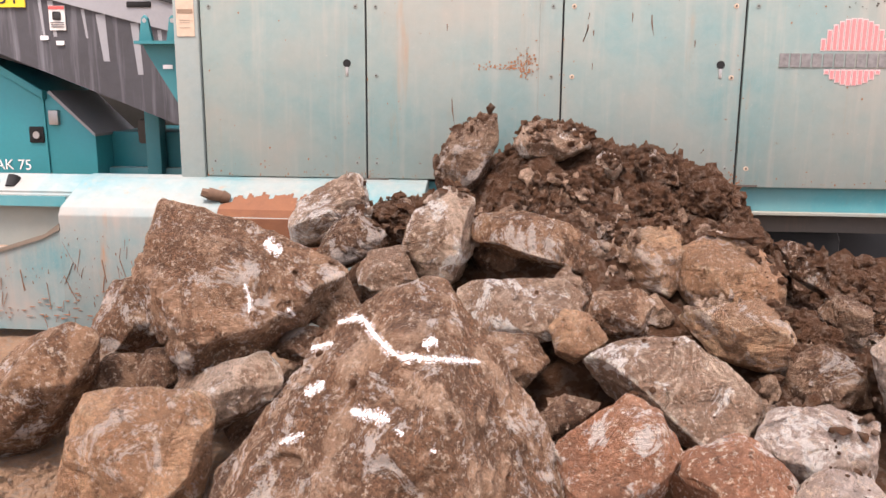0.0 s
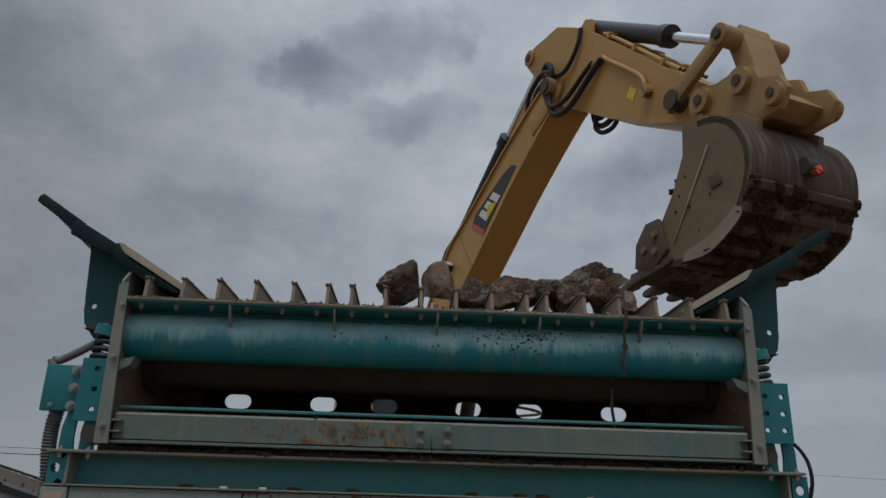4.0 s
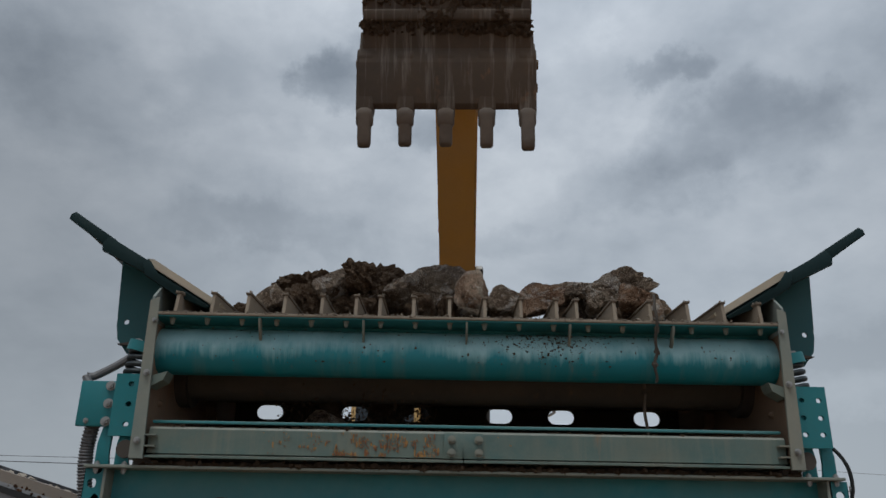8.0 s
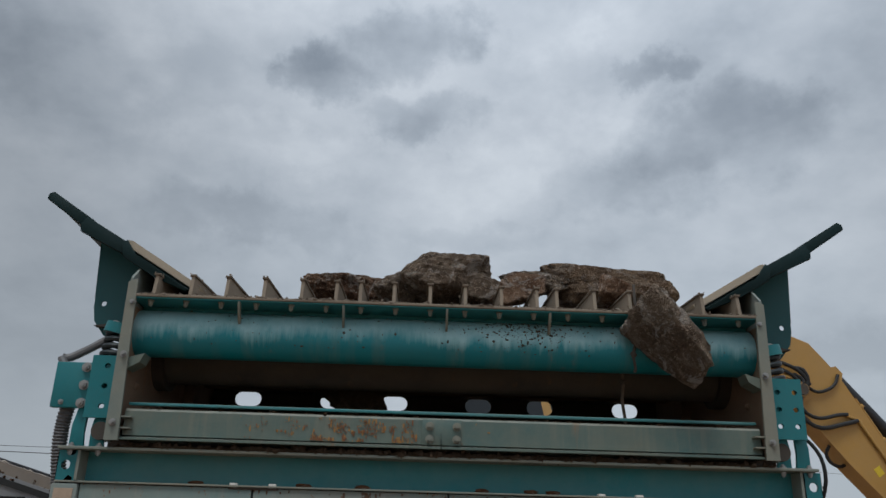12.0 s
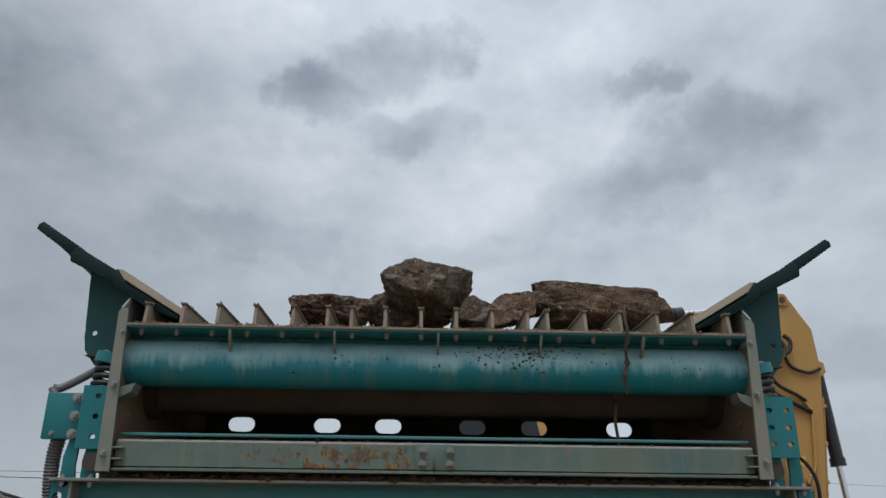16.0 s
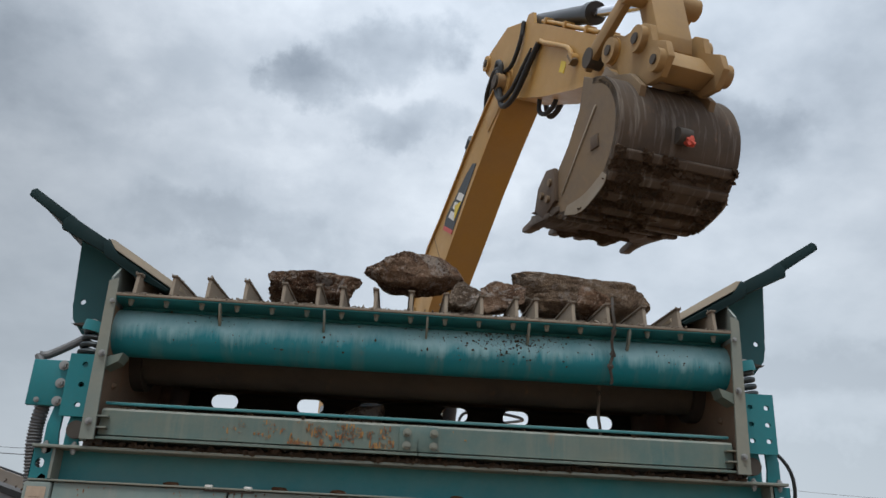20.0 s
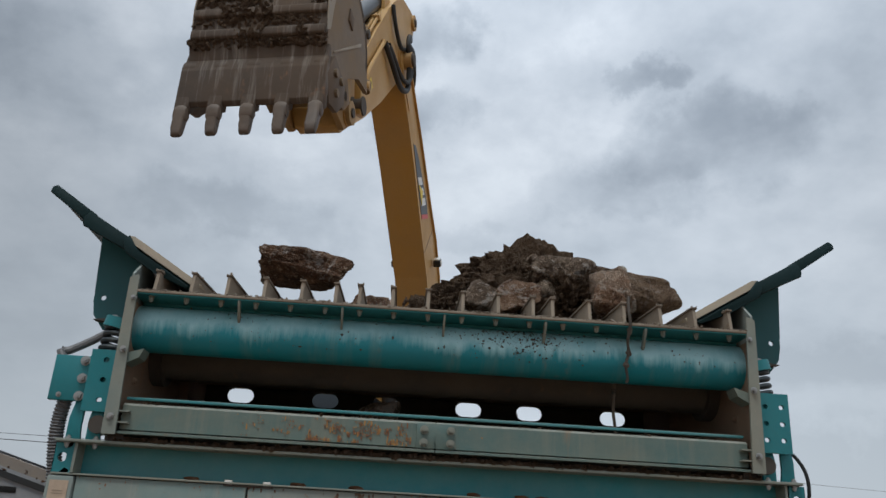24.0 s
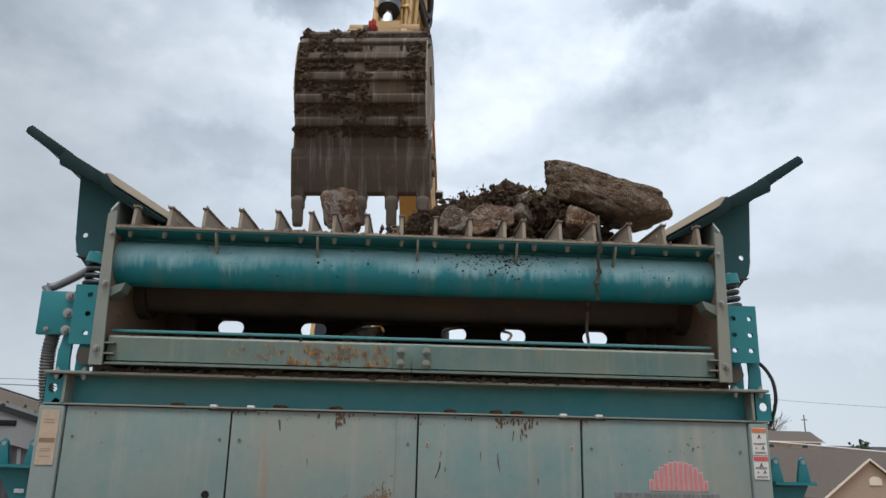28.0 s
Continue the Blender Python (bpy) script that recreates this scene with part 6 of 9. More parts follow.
boulder(53, -1.54, 3.55, 0.16, 0.3, ((100, 0.12), (50, 0.13), (0, 0.16), (-50, 0.13), (-100, 0.12), (-150, 0.14), (150, 0.15)), M_ROCKD, "dark brown stone behind the tan boulder", 5)
boulder(54, -0.98, 3.0, 0.12, 0.3, ((100, 0.12), (50, 0.13), (0, 0.16), (-50, 0.13), (-100, 0.12), (-150, 0.14), (150, 0.15)), M_ROCKD, "dark brown stone low in the heap", 5)
boulder(55, 1.95, 3.75, 0.36, 0.3, ((100, 0.12), (50, 0.13), (0, 0.16), (-50, 0.13), (-100, 0.12), (-150, 0.14), (150, 0.15)), M_ROCKD, "clay-covered slab on the slope", 5)
boulder(56, 1.72, 3.2, 0.24, 0.3, ((100, 0.12), (50, 0.13), (0, 0.16), (-50, 0.13), (-100, 0.12), (-150, 0.14), (150, 0.15)), M_ROCK, "brown stone on the slope", 5)
boulder(46, -0.62, 4.0, 0.74, 0.3, ((100, 0.12), (50, 0.13), (0, 0.16), (-50, 0.13), (-100, 0.12), (-150, 0.14), (150, 0.15)), M_ROCKD, "clay-caked stone beside the chute", 5)
boulder(47, -0.13, 3.75, 0.72, 0.3, ((100, 0.12), (50, 0.13), (0, 0.16), (-50, 0.13), (-100, 0.12), (-150, 0.14), (150, 0.15)), M_ROCKD, "dark stone in the clay", 5)

for n, (x, y, z, w) in enumerate(((0.045, 4.0, 1.02, 0.26), (0.275, 3.95, 1.015, 0.20), (0.54, 3.9, 0.91, 0.30), (0.775, 3.9, 0.927, 0.26), (0.945, 3.75, 0.765, 0.24), (0.644, 4.1, 1.0, 0.22), (0.871, 4.05, 0.93, 0.22), (1.112, 3.3, 0.453, 0.26), (1.336, 3.6, 0.60, 0.26), (-0.645, 3.9, 0.80, 0.24), (-0.096, 3.85, 0.88, 0.22), (1.076, 3.4, 0.50, 0.22), (1.2, 3.1, 0.41, 0.24))):
    lump = new("clay_clod", mesh_of("clay_clod", clod_cluster(740 + n, w, w * 0.9, w * 0.8, 16, 3), M_SOIL))
    lump.matrix_world = pose(x, y, z - 0.03, 0, 0, 37 * n)
    tagged(lump, "crumbling brown clay lump in the heap", "clod", "clay lumps in the heap")


def stick_bits():
    """Clay crumbs fallen over heap and stones, with chips that cling to the boulders."""
    rnd = random.Random(88)
    obs = [o for o in scene.objects if o.name.split(".")[0] in ("boulder", "clay_heap")]
    vs, fs = [], []
    for o in obs:
        n0 = len(vs)
        m = o.matrix_world
        vs += [m @ v.co for v in o.data.vertices]
        fs += [[n0 + q for q in p.vertices] for p in o.data.polygons]
    tree_ = BVHTree.FromPolygons(vs, fs)
    cs, rs = [], []
    while len(cs) < 34000:
        high = rnd.random() < 0.72
        x, y = (rnd.uniform(-0.75, 1.5), rnd.uniform(3.5, 4.6)) if high else (rnd.uniform(-1.9, 2.2), rnd.uniform(2.2, 4.5))
        slope = rnd.random() < 0.30
        if slope:
            x, y = rnd.uniform(0.85, 2.9), rnd.uniform(2.3, 4.4)
        hit, nor, _, _ = tree_.ray_cast(Vector((x, y, 3.0)), Vector((0, 0, -1)))
        if hit is None or hit.z < (0.02 if slope else 0.06) or (hit.z > pile_height(x, y) + 0.11 and rnd.random() < 0.86):
            continue
        mask = noise.fractal(Vector((x * 3.2, y * 3.2, 4)), 0.7, 2.1, 4)
        if (x < -0.9 and rnd.random() < 0.85) or mask < (-0.35 if slope else -0.22 if high else 0.12) or (nor.z < 0.5 and rnd.random() < 0.7):
            continue
        r = (0.003 + 0.018 * rnd.random() ** 3) * (1.5 if slope else 1.15 if high else 0.8)
        cs.append((x, y, hit.z + r * rnd.uniform(0.0, 0.9)))
        rs.append(r)
    lumps = [(c, 0.016 + 0.036 * rnd.random() ** 2) for c in rnd.sample(cs, 2600) if c[0] > -0.7 and c[1] > 3.45]
    crumbs("clay_clods", [c for c, _ in lumps], [r for _, r in lumps], 23, M_SOIL, "knobbly brown clay clods on the upper heap", "dirt", True)
    rub_c, rub_r = [], []
    while len(rub_c) < 1500:
        x, y = rnd.uniform(-1.9, 1.9), rnd.uniform(2.2, 3.9)
        hit, nor, _, _ = tree_.ray_cast(Vector((x, y, 3.0)), Vector((0, 0, -1)))
        if hit is None or hit.z > pile_height(x, y) + 0.10:
            continue
        r = 0.008 + 0.045 * rnd.random() ** 2.4
        rub_c.append((x, y, hit.z + r * 0.3))
        rub_r.append(r)
    crumbs("rubble", rub_c, rub_r, 24, M_ROCKD, "small broken stones lying between the boulders", "gravel", True)
    crumbs("clay_crumbs", cs, rs, 22, M_SOIL, "loose brown clay crumbs over the heap and stones", "dirt")
    cs, rs = [], []
    for _ in range(2600):
        v = vs[rnd.randrange(len(vs))]
        if noise.noise(v * 5) > 0.05 and v.y < 4.3:
            cs.append(tuple(v))
            rs.append(0.0015 + 0.005 * rnd.random() ** 3)
    crumbs("stone_chips", cs, rs, 21, M_CHIP, "small pale stone chips clinging to the boulders", "gravel", 2)


bpy.context.view_layer.update()
stick_bits()

# ---------------------------------------------------------------- neighbouring crusher and its conveyor
def build_neighbour():
    cv = thing("conveyor", -4.2, 6.2, 0.0, "dusty black discharge conveyor rising past the screener", "conveyor")
    # its side runs down to the right in the plane y = 6
    def line(x, z0, s):
        return z0 + s * (x + 3.6)
    s = -0.285
    def strip(z0, z1, y0, y1):
        return prism(bmesh.new(), [(-7.0, line(-7.0, z0, s)), (-2.35, line(-2.35, z0, s)), (-2.35, line(-2.35, z1, s)), (-7.0, line(-7.0, z1, s))], "y", y0, y1)
    side = prism(bmesh.new(), [(-7.0, 2.81), (-2.2, 0.982), (-2.2, 1.68), (-7.0, 2.88)], "y", 6.0, 6.06)
    part("frame_side", side, M_CONV, cv, "black conveyor side streaked with pale dust")
    part("frame_lip", prism(bmesh.new(), [(-7.0, 2.88), (-2.2, 1.68), (-2.2, 1.93), (-7.0, 3.30)], "y", 5.98, 6.04), M_CONVTOP, cv, "grey steel lip of the conveyor")
    part("skirt_rubber", strip(2.262, 2.305, 5.965, 5.985), M_RUBBER, cv, "black rubber skirt")
    part("upper_lip", strip(2.305, 2.405, 5.99, 6.05), M_UPLIP, cv, "brown-dusted steel lip")
    cs, rs, rnd = [], [], random.Random(18)
    for _ in range(420):
        x = rnd.uniform(-5.6, -2.4)
        if noise.noise(Vector((x * 3.1, 4.0, 0))) + rnd.uniform(-0.4, 0.4) > 0.0:
            r = 0.004 + 0.020 * rnd.random() ** 2.5
            cs.append((x, 5.985, line(x, 2.312 + 0.05 * rnd.random() ** 2, s)))
            rs.append(r)
    crumbs("lip_dirt", cs, rs, 18, M_SOIL, "brown clay crumbs along the conveyor lip", "dirt")
    part("belt", strip(2.05, 2.10, 6.1, 7.0), M_RUBBER, cv, "black rubber belt")
    part("far_side", strip(1.46, 2.38, 7.0, 7.06), M_CONV, cv)
    part("under_plate", strip(1.50, 1.53, 6.06, 7.0), M_RUBBER, cv, "black underside of the conveyor")
    rnd = random.Random(8)
    b = bmesh.new()
    for _ in range(260):
        x = rnd.uniform(-6.8, -2.4)
        r = rnd.uniform(0.02, 0.05)
        z = line(x, 2.33, s) + max(0, noise.noise(Vector((x * 1.7, 0, 3)))) * 0.06
        o = bmesh.ops.create_icosphere(b, subdivisions=1, radius=r, matrix=Matrix.Translation((x, rnd.uniform(6.1, 6.9), z)))
        for v in o["verts"]:
            v.co += Vector((rnd.uniform(-1, 1), rnd.uniform(-1, 1), rnd.uniform(-1, 1))) * r * 0.4
    solid("belt_load", b, M_BAR, "brown rubble riding on the conveyor belt", "dirt", kind="stuff")
    for x in (-3.35, -2.75):
        part("slot", box(bmesh.new(), x - 0.09, x + 0.09, 5.972, 5.982, line(x, 2.19, s) - 0.02, line(x, 2.19, s) + 0.02, 0.006), M_BLACK, cv)
    d = part("decal", box(bmesh.new(), -3.43, -3.31, 5.99, 5.999, 1.77, 1.94), M_DECALW, cv, "white warning decal with a red head")
    part("head_strip", box(bmesh.new(), -3.428, -3.312, 5.986, 5.992, 1.915, 1.938), M_REDDECAL, d)
    for z in (1.79, 1.805, 1.82):
        part("print_bar", box(bmesh.new(), -3.42, -3.32, 5.986, 5.992, z, z + 0.006), M_GREYPRINT, d)
    part("pictogram", box(bmesh.new(), -3.40, -3.34, 5.986, 5.992, 1.84, 1.90, 0.01), M_INK, d)
    for x, z in ((-3.478, 1.717), (-3.361, 1.681)):
        part("tag", box(bmesh.new(), x - 0.03, x + 0.03, 5.99, 5.999, z - 0.015, z + 0.015), M_WHITE, cv, "small white tag")
    t = part("number_tag", box(bmesh.new(), -3.92, -3.60, 5.985, 5.995, 1.93, 2.07), M_YELLOWTAG, cv, "yellow tag with black figures")
    words("figures", "54", 0.15, pose(-3.73, 5.983, 2.0, 90), M_INK, t)
    # dust runs down the black side
    b = bmesh.new()
    for x, w, l in ((-3.42, 0.02, 0.25), (-3.05, 0.035, 0.33), (-2.80, 0.03, 0.36), (-2.62, 0.015, 0.3), (-3.18, 0.012, 0.2), (-3.50, 0.012, 0.3)):
        z = 2.03 - 0.25 * (x + 3.6) - 0.01
        prism(b, [(x - w, z), (x + w, z), (x + w * 0.8 + 0.02, z - l), (x - w * 0.5 + 0.02, z - l)], "y", 5.9975, 6.001)
    tagged(part("dust_streak", b, M_CONVTOP, cv, "pale dust runs"), kind="stuff")
    for x in (-2.9, -5.5):
        part("leg", box(bmesh.new(), x - 0.06, x + 0.06, 6.4, 6.52, 0.0, line(x, 1.7, s), 0.01), M_TEAL, cv)

    ec = thing("engine_cover", -4.2, 6.3, 0.0, "teal crusher engine cover with a latched door", "machine")
    pts = [(-5.6, 0.62), (-5.6, 2.15), (-4.1, 1.575), (-3.68, 1.33), (-3.64, 1.315), (-3.31, 1.01), (-3.31, 0.62)]
    part("cover", prism(bmesh.new(), pts, "y", 6.30, 7.0, 0.012), M_COVER, ec, "teal sheet steel cover")
    d = part("door", prism(bmesh.new(), [(-5.2, 0.70), (-5.2, 1.90), (-4.1, 1.51), (-3.70, 1.28), (-3.69, 0.70)], "y", 6.28, 6.30, 0.005), M_COVER, ec, "teal hinged door")
    part("roof_fold", prism(bmesh.new(), [(-5.6, 2.16), (-4.1, 1.585), (-3.68, 1.34), (-3.68, 1.27), (-4.1, 1.52), (-5.6, 2.09)], "y", 6.24, 6.30, 0.006), M_COVER, ec, "teal folded top edge")
    lt = part("door_latch", box(bmesh.new(), -3.83, -3.71, 6.262, 6.282, 0.94, 1.065, 0.010), M_BLACK, d, "black recessed latch")
    part("latch_knob", cyl(bmesh.new(), (-3.765, 6.25, 1.0), (-3.765, 6.265, 1.0), 0.028, seg=14), M_BOLT, lt)
    part("hinge", box(bmesh.new(), -3.66, -3.585, 6.262, 6.30, 1.08, 1.19, 0.004), M_BOLT, ec, "zinc door catch")
    words("lettering", "AK 75", 0.115, pose(-3.985, 6.274, 0.763, 90), M_WHITE, d, "white stencilled lettering")
    part("edge_cap", prism(bmesh.new(), [(-3.66, 1.325), (-3.30, 0.995), (-3.295, 1.015), (-3.64, 1.34)], "y", 6.27, 6.95), M_CONVTOP, ec, "bare grey edge")
    part("side_cover", box(bmesh.new(), -3.31, -2.0, 6.55, 7.6, 0.62, 1.02, 0.01), M_TEAL, ec, "teal lower cover in shadow")
    part("cover_step", box(bmesh.new(), -3.31, -2.0, 6.47, 6.55, 0.62, 0.74, 0.01), M_BEAM, ec)
    for x0, x1, z0, z1 in ((-3.05, -2.86, 0.93, 1.12), (-2.70, -2.62, 0.78, 1.02)):
        part("pump_block", box(bmesh.new(), x0, x1, 6.46, 6.56, z0, z1, 0.02), M_DARK, ec)
    # dark box added behind the cover to stand for the void's shade
    part("crusher_body", box(bmesh.new(), -6.5, -1.95, 7.62, 9.2, 0.3, 2.05, 0.02), M_DARK, ec, "dark box added to fill the shade behind the engine cover")
    part("sub_frame", box(bmesh.new(), -5.6, -2.1, 6.4, 7.5, 0.35, 0.62, 0.01), M_DARK, ec, "dark steel frame")
    part("track", box(bmesh.new(), -5.6, -2.3, 6.5, 7.0, 0.0, 0.36, 0.14), M_RUBBER, ec, "black crawler track")


build_neighbour()


# ---------------------------------------------------------------- houses, trees and wires beyond the yard
def house(name, x0, x1, y, d, ground, eave, ridge, roof, wall, label, gable=False):
    h = thing(name, (x0 + x1) / 2, y, ground, label, "house")
    part("wall", box(bmesh.new(), x0, x1, y, y + d, ground, eave), wall, h)
    if gable:
        xm = (x0 + x1) / 2
        part("gable_wall", prism(bmesh.new(), [(x0, eave), (x1, eave), (xm, ridge - 0.1)], "y", y, y + 0.2), wall, h)
        b = prism(bmesh.new(), [(x0 - 0.5, eave - 0.35), (xm, ridge), (x1 + 0.5, eave - 0.35), (x1 + 0.5, eave - 0.15), (xm, ridge + 0.22), (x0 - 0.5, eave - 0.15)], "y", y - 0.4, y + d)
        part("roof", b, roof, h, "brown shingled gable roof")
        for s in (-1, 1):
            xe = x0 - 0.5 if s < 0 else x1 + 0.5
            part("verge_board", prism(bmesh.new(), [(xe, eave - 0.5), (xm, ridge - 0.05), (xm, ridge + 0.2), (xe, eave - 0.2)], "y", y - 0.5, y - 0.42), M_TRIM, h, "cream verge board")
        v = part("gable_vent", prism(bmesh.new(), [(xm - 0.1, eave + 1.3), (xm + 1.3, eave + 1.3), (xm + 1.3, eave + 1.9), (xm + 0.9, eave + 2.2), (xm + 0.3, eave + 2.2), (xm - 0.1, eave + 1.9)], "y", y - 0.1, y), M_TRIM, h, "cream framed gable vent")
    else:
        b = prism(bmesh.new(), [(y - 0.5, eave - 0.1), (y + d / 2, ridge), (y + d + 0.5, eave - 0.1), (y + d / 2, eave)], "x", x0 - 0.5, x1 + 0.5)
        part("roof", b, roof, h, "shingled roof")
        part("gutter", box(bmesh.new(), x0 - 0.5, x1 + 0.5, y - 0.65, y - 0.5, eave - 0.2, eave), M_TRIM, h)
        n = max(1, int((x1 - x0) / 4))
        for k in range(n):
            xw = x0 + (k + 0.5) * (x1 - x0) / n
            w = part("window", box(bmesh.new(), xw - 0.6, xw + 0.6, y - 0.06, y + 0.02, eave - 1.7, eave - 0.5), M_TRIM, h)
            part("pane", box(bmesh.new(), xw - 0.5, xw + 0.5, y - 0.09, y - 0.05, eave - 1.6, eave - 0.6), M_GLASS, w)
    return h


house("house", 46.0, 56.2, 90, 9, -1.2, 1.0, 4.95, M_SHINGLE, M_BRICK, "tan brick house with a cream-edged gable", True)
house("house", 38.5, 66.0, 97, 11, -1.2, 1.6, 6.7, M_SHINGLE, M_SIDING, "long low house under a brown shingle roof")
house("house", 60.0, 71.6, 140, 9, -1.0, 9.6, 11.6, M_SHINGLE, M_SIDING, "two-storey beige house with a brown roof")
house("house", 76.0, 94.0, 150, 9, -1.0, 7.6, 9.8, M_SHINGLED, M_SIDING, "house under a dark roof")


def tree(x, y, h, seed, leafy):
    rnd = random.Random(seed)
    t = thing("tree", x, y, -1.0, "bare winter tree behind the houses" if not leafy else "dark evergreen shrub behind the houses", "tree")
    b = bmesh.new()
    tips = []

    def limb(p, d, l, r, depth):
        q = p + d * l
        cyl(b, p, q, r, r * 0.6, 6, False)
        tips.append(q)
        if depth:
            for _ in range(4):
                limb(p + d * l * rnd.uniform(0.5, 1.0), (d + Vector((rnd.gauss(0, 0.55), rnd.gauss(0, 0.55), rnd.gauss(0.15, 0.3)))).normalized(), l * rnd.uniform(0.55, 0.8), r * 0.55, depth - 1)
    limb(Vector((x, y, -1.0)), Vector((0, 0, 1)), h * 0.4, h * 0.025, 4)
    part("trunk", b, M_BARK, t, "grey bare trunk and twigs")
    if leafy:
        b = bmesh.new()
        for p in tips:
            for _ in range(3):
                c = p + Vector((rnd.gauss(0, 0.3), rnd.gauss(0, 0.3), rnd.gauss(0, 0.3)))
                o = bmesh.ops.create_icosphere(b, subdivisions=1, radius=rnd.uniform(0.10, 0.28), matrix=Matrix.Translation(c))
                for v in o["verts"]:
                    v.co += Vector((rnd.uniform(-1, 1), rnd.uniform(-1, 1), rnd.uniform(-1, 1))) * 0.12
        part("crown", b, M_LEAF, t, "dark green crown")


tree(61, 145, 15.0, 1, False)
tree(65, 147, 15.5, 2, False)
tree(63, 150, 14.0, 12, False)
tree(69.5, 135, 9.2, 3, True)
tree(72.0, 134, 8.6, 13, True)
tree(80, 140, 11.0, 4, True)
tree(58.5, 138, 7.0, 5, True)


def pole_line():
    p = thing("utility_pole", 74.0, 150, -1, "grey utility pole with slack wires", "pole")
    part("pole", cyl(bmesh.new(), (74, 150, -1), (74, 150, 15.0), 0.15, 0.10, 8), M_BARK, p)
    part("cross_arm", box(bmesh.new(), 73.4, 74.6, 149.95, 150.05, 14.0, 14.15), M_BARK, p)
    w = thing("wires", 40, 70, 0, "slack pale overhead wires", "wires")
    part("wire", pipe(bmesh.new(), [(-120, 118, 14.6), (-53, 116, 13.2), (0, 112, 12.2)], 0.055, 5), M_RUBBER, w)
    part("wire", pipe(bmesh.new(), [(-120, 118, 14.9), (-53, 116, 14.0), (0, 112, 13.4)], 0.035, 5), M_RUBBER, w)
    part("wire", pipe(bmesh.new(), [(20, 75, 6.4), (36, 75, 5.7), (58, 75, 4.2)], 0.05, 5), M_WHITE, w)
    part("wire", pipe(bmesh.new(), [(10, 120, 18.2), (60, 130, 15.5), (100, 135, 14.8)], 0.03, 5), M_HOSE, w)


pole_line()

# ---------------------------------------------------------------- excavator behind the screener
EX, EY, FOOT_H, FOOT_F = 0.310, 13.102, 2.165, 0.023   # swing axis, boom foot height and offset ahead of it
LB, LS = 6.122, 3.061                                 # boom and stick between their pins
exc = thing("excavator", EX, EY, 0.85, "yellow tracked excavator with a muddy bucket, loading the screener", "excavator")


def sheet(bm, prof, x0, x1, bevel=0.0):
    """A side profile (ahead, up) drawn out across the machine; ahead is towards -y."""
    return prism(bm, [(-u, v) for u, v in prof], "x", x0, x1, bevel)


def lpart(name, bm, material, parent, label=""):
    return part(name, bm, material, parent, label, True)


# --- boom: origin at its foot pin
bo_top = [(-0.18, 0.12), (0.15, 0.42), (1.0, 0.92), (1.9, 1.30), (2.6, 1.38), (3.2, 1.31), (3.77, 1.09), (4.94, 0.71), (5.74, 0.40), (6.05, 0.24), (6.22, 0.22)]
bo_bot = [(6.32, 0.0), (6.20, -0.17), (5.95, -0.19), (5.30, 0.0), (4.60, 0.16), (3.65, 0.32), (2.9, 0.46), (2.4, 0.48), (1.6, 0.34), (0.2, -0.12), (-0.12, -0.18)]
boom = lpart("boom", sheet(bmesh.new(), bo_top + bo_bot, -0.245, 0.245, 0.015), M_YELLOW, exc, "yellow box-section boom")


def over(us, x, rise):
    """Points that follow the boom's upper edge at a height above it."""
    out = []
    for u in us:
        k = max(i for i in range(len(bo_top) - 1) if bo_top[i][0] <= u or i == 0)
        (u0, v0), (u1, v1) = bo_top[k], bo_top[k + 1]
        out.append((x, -u, v0 + (v1 - v0) * (u - u0) / (u1 - u0) + rise))
    return out


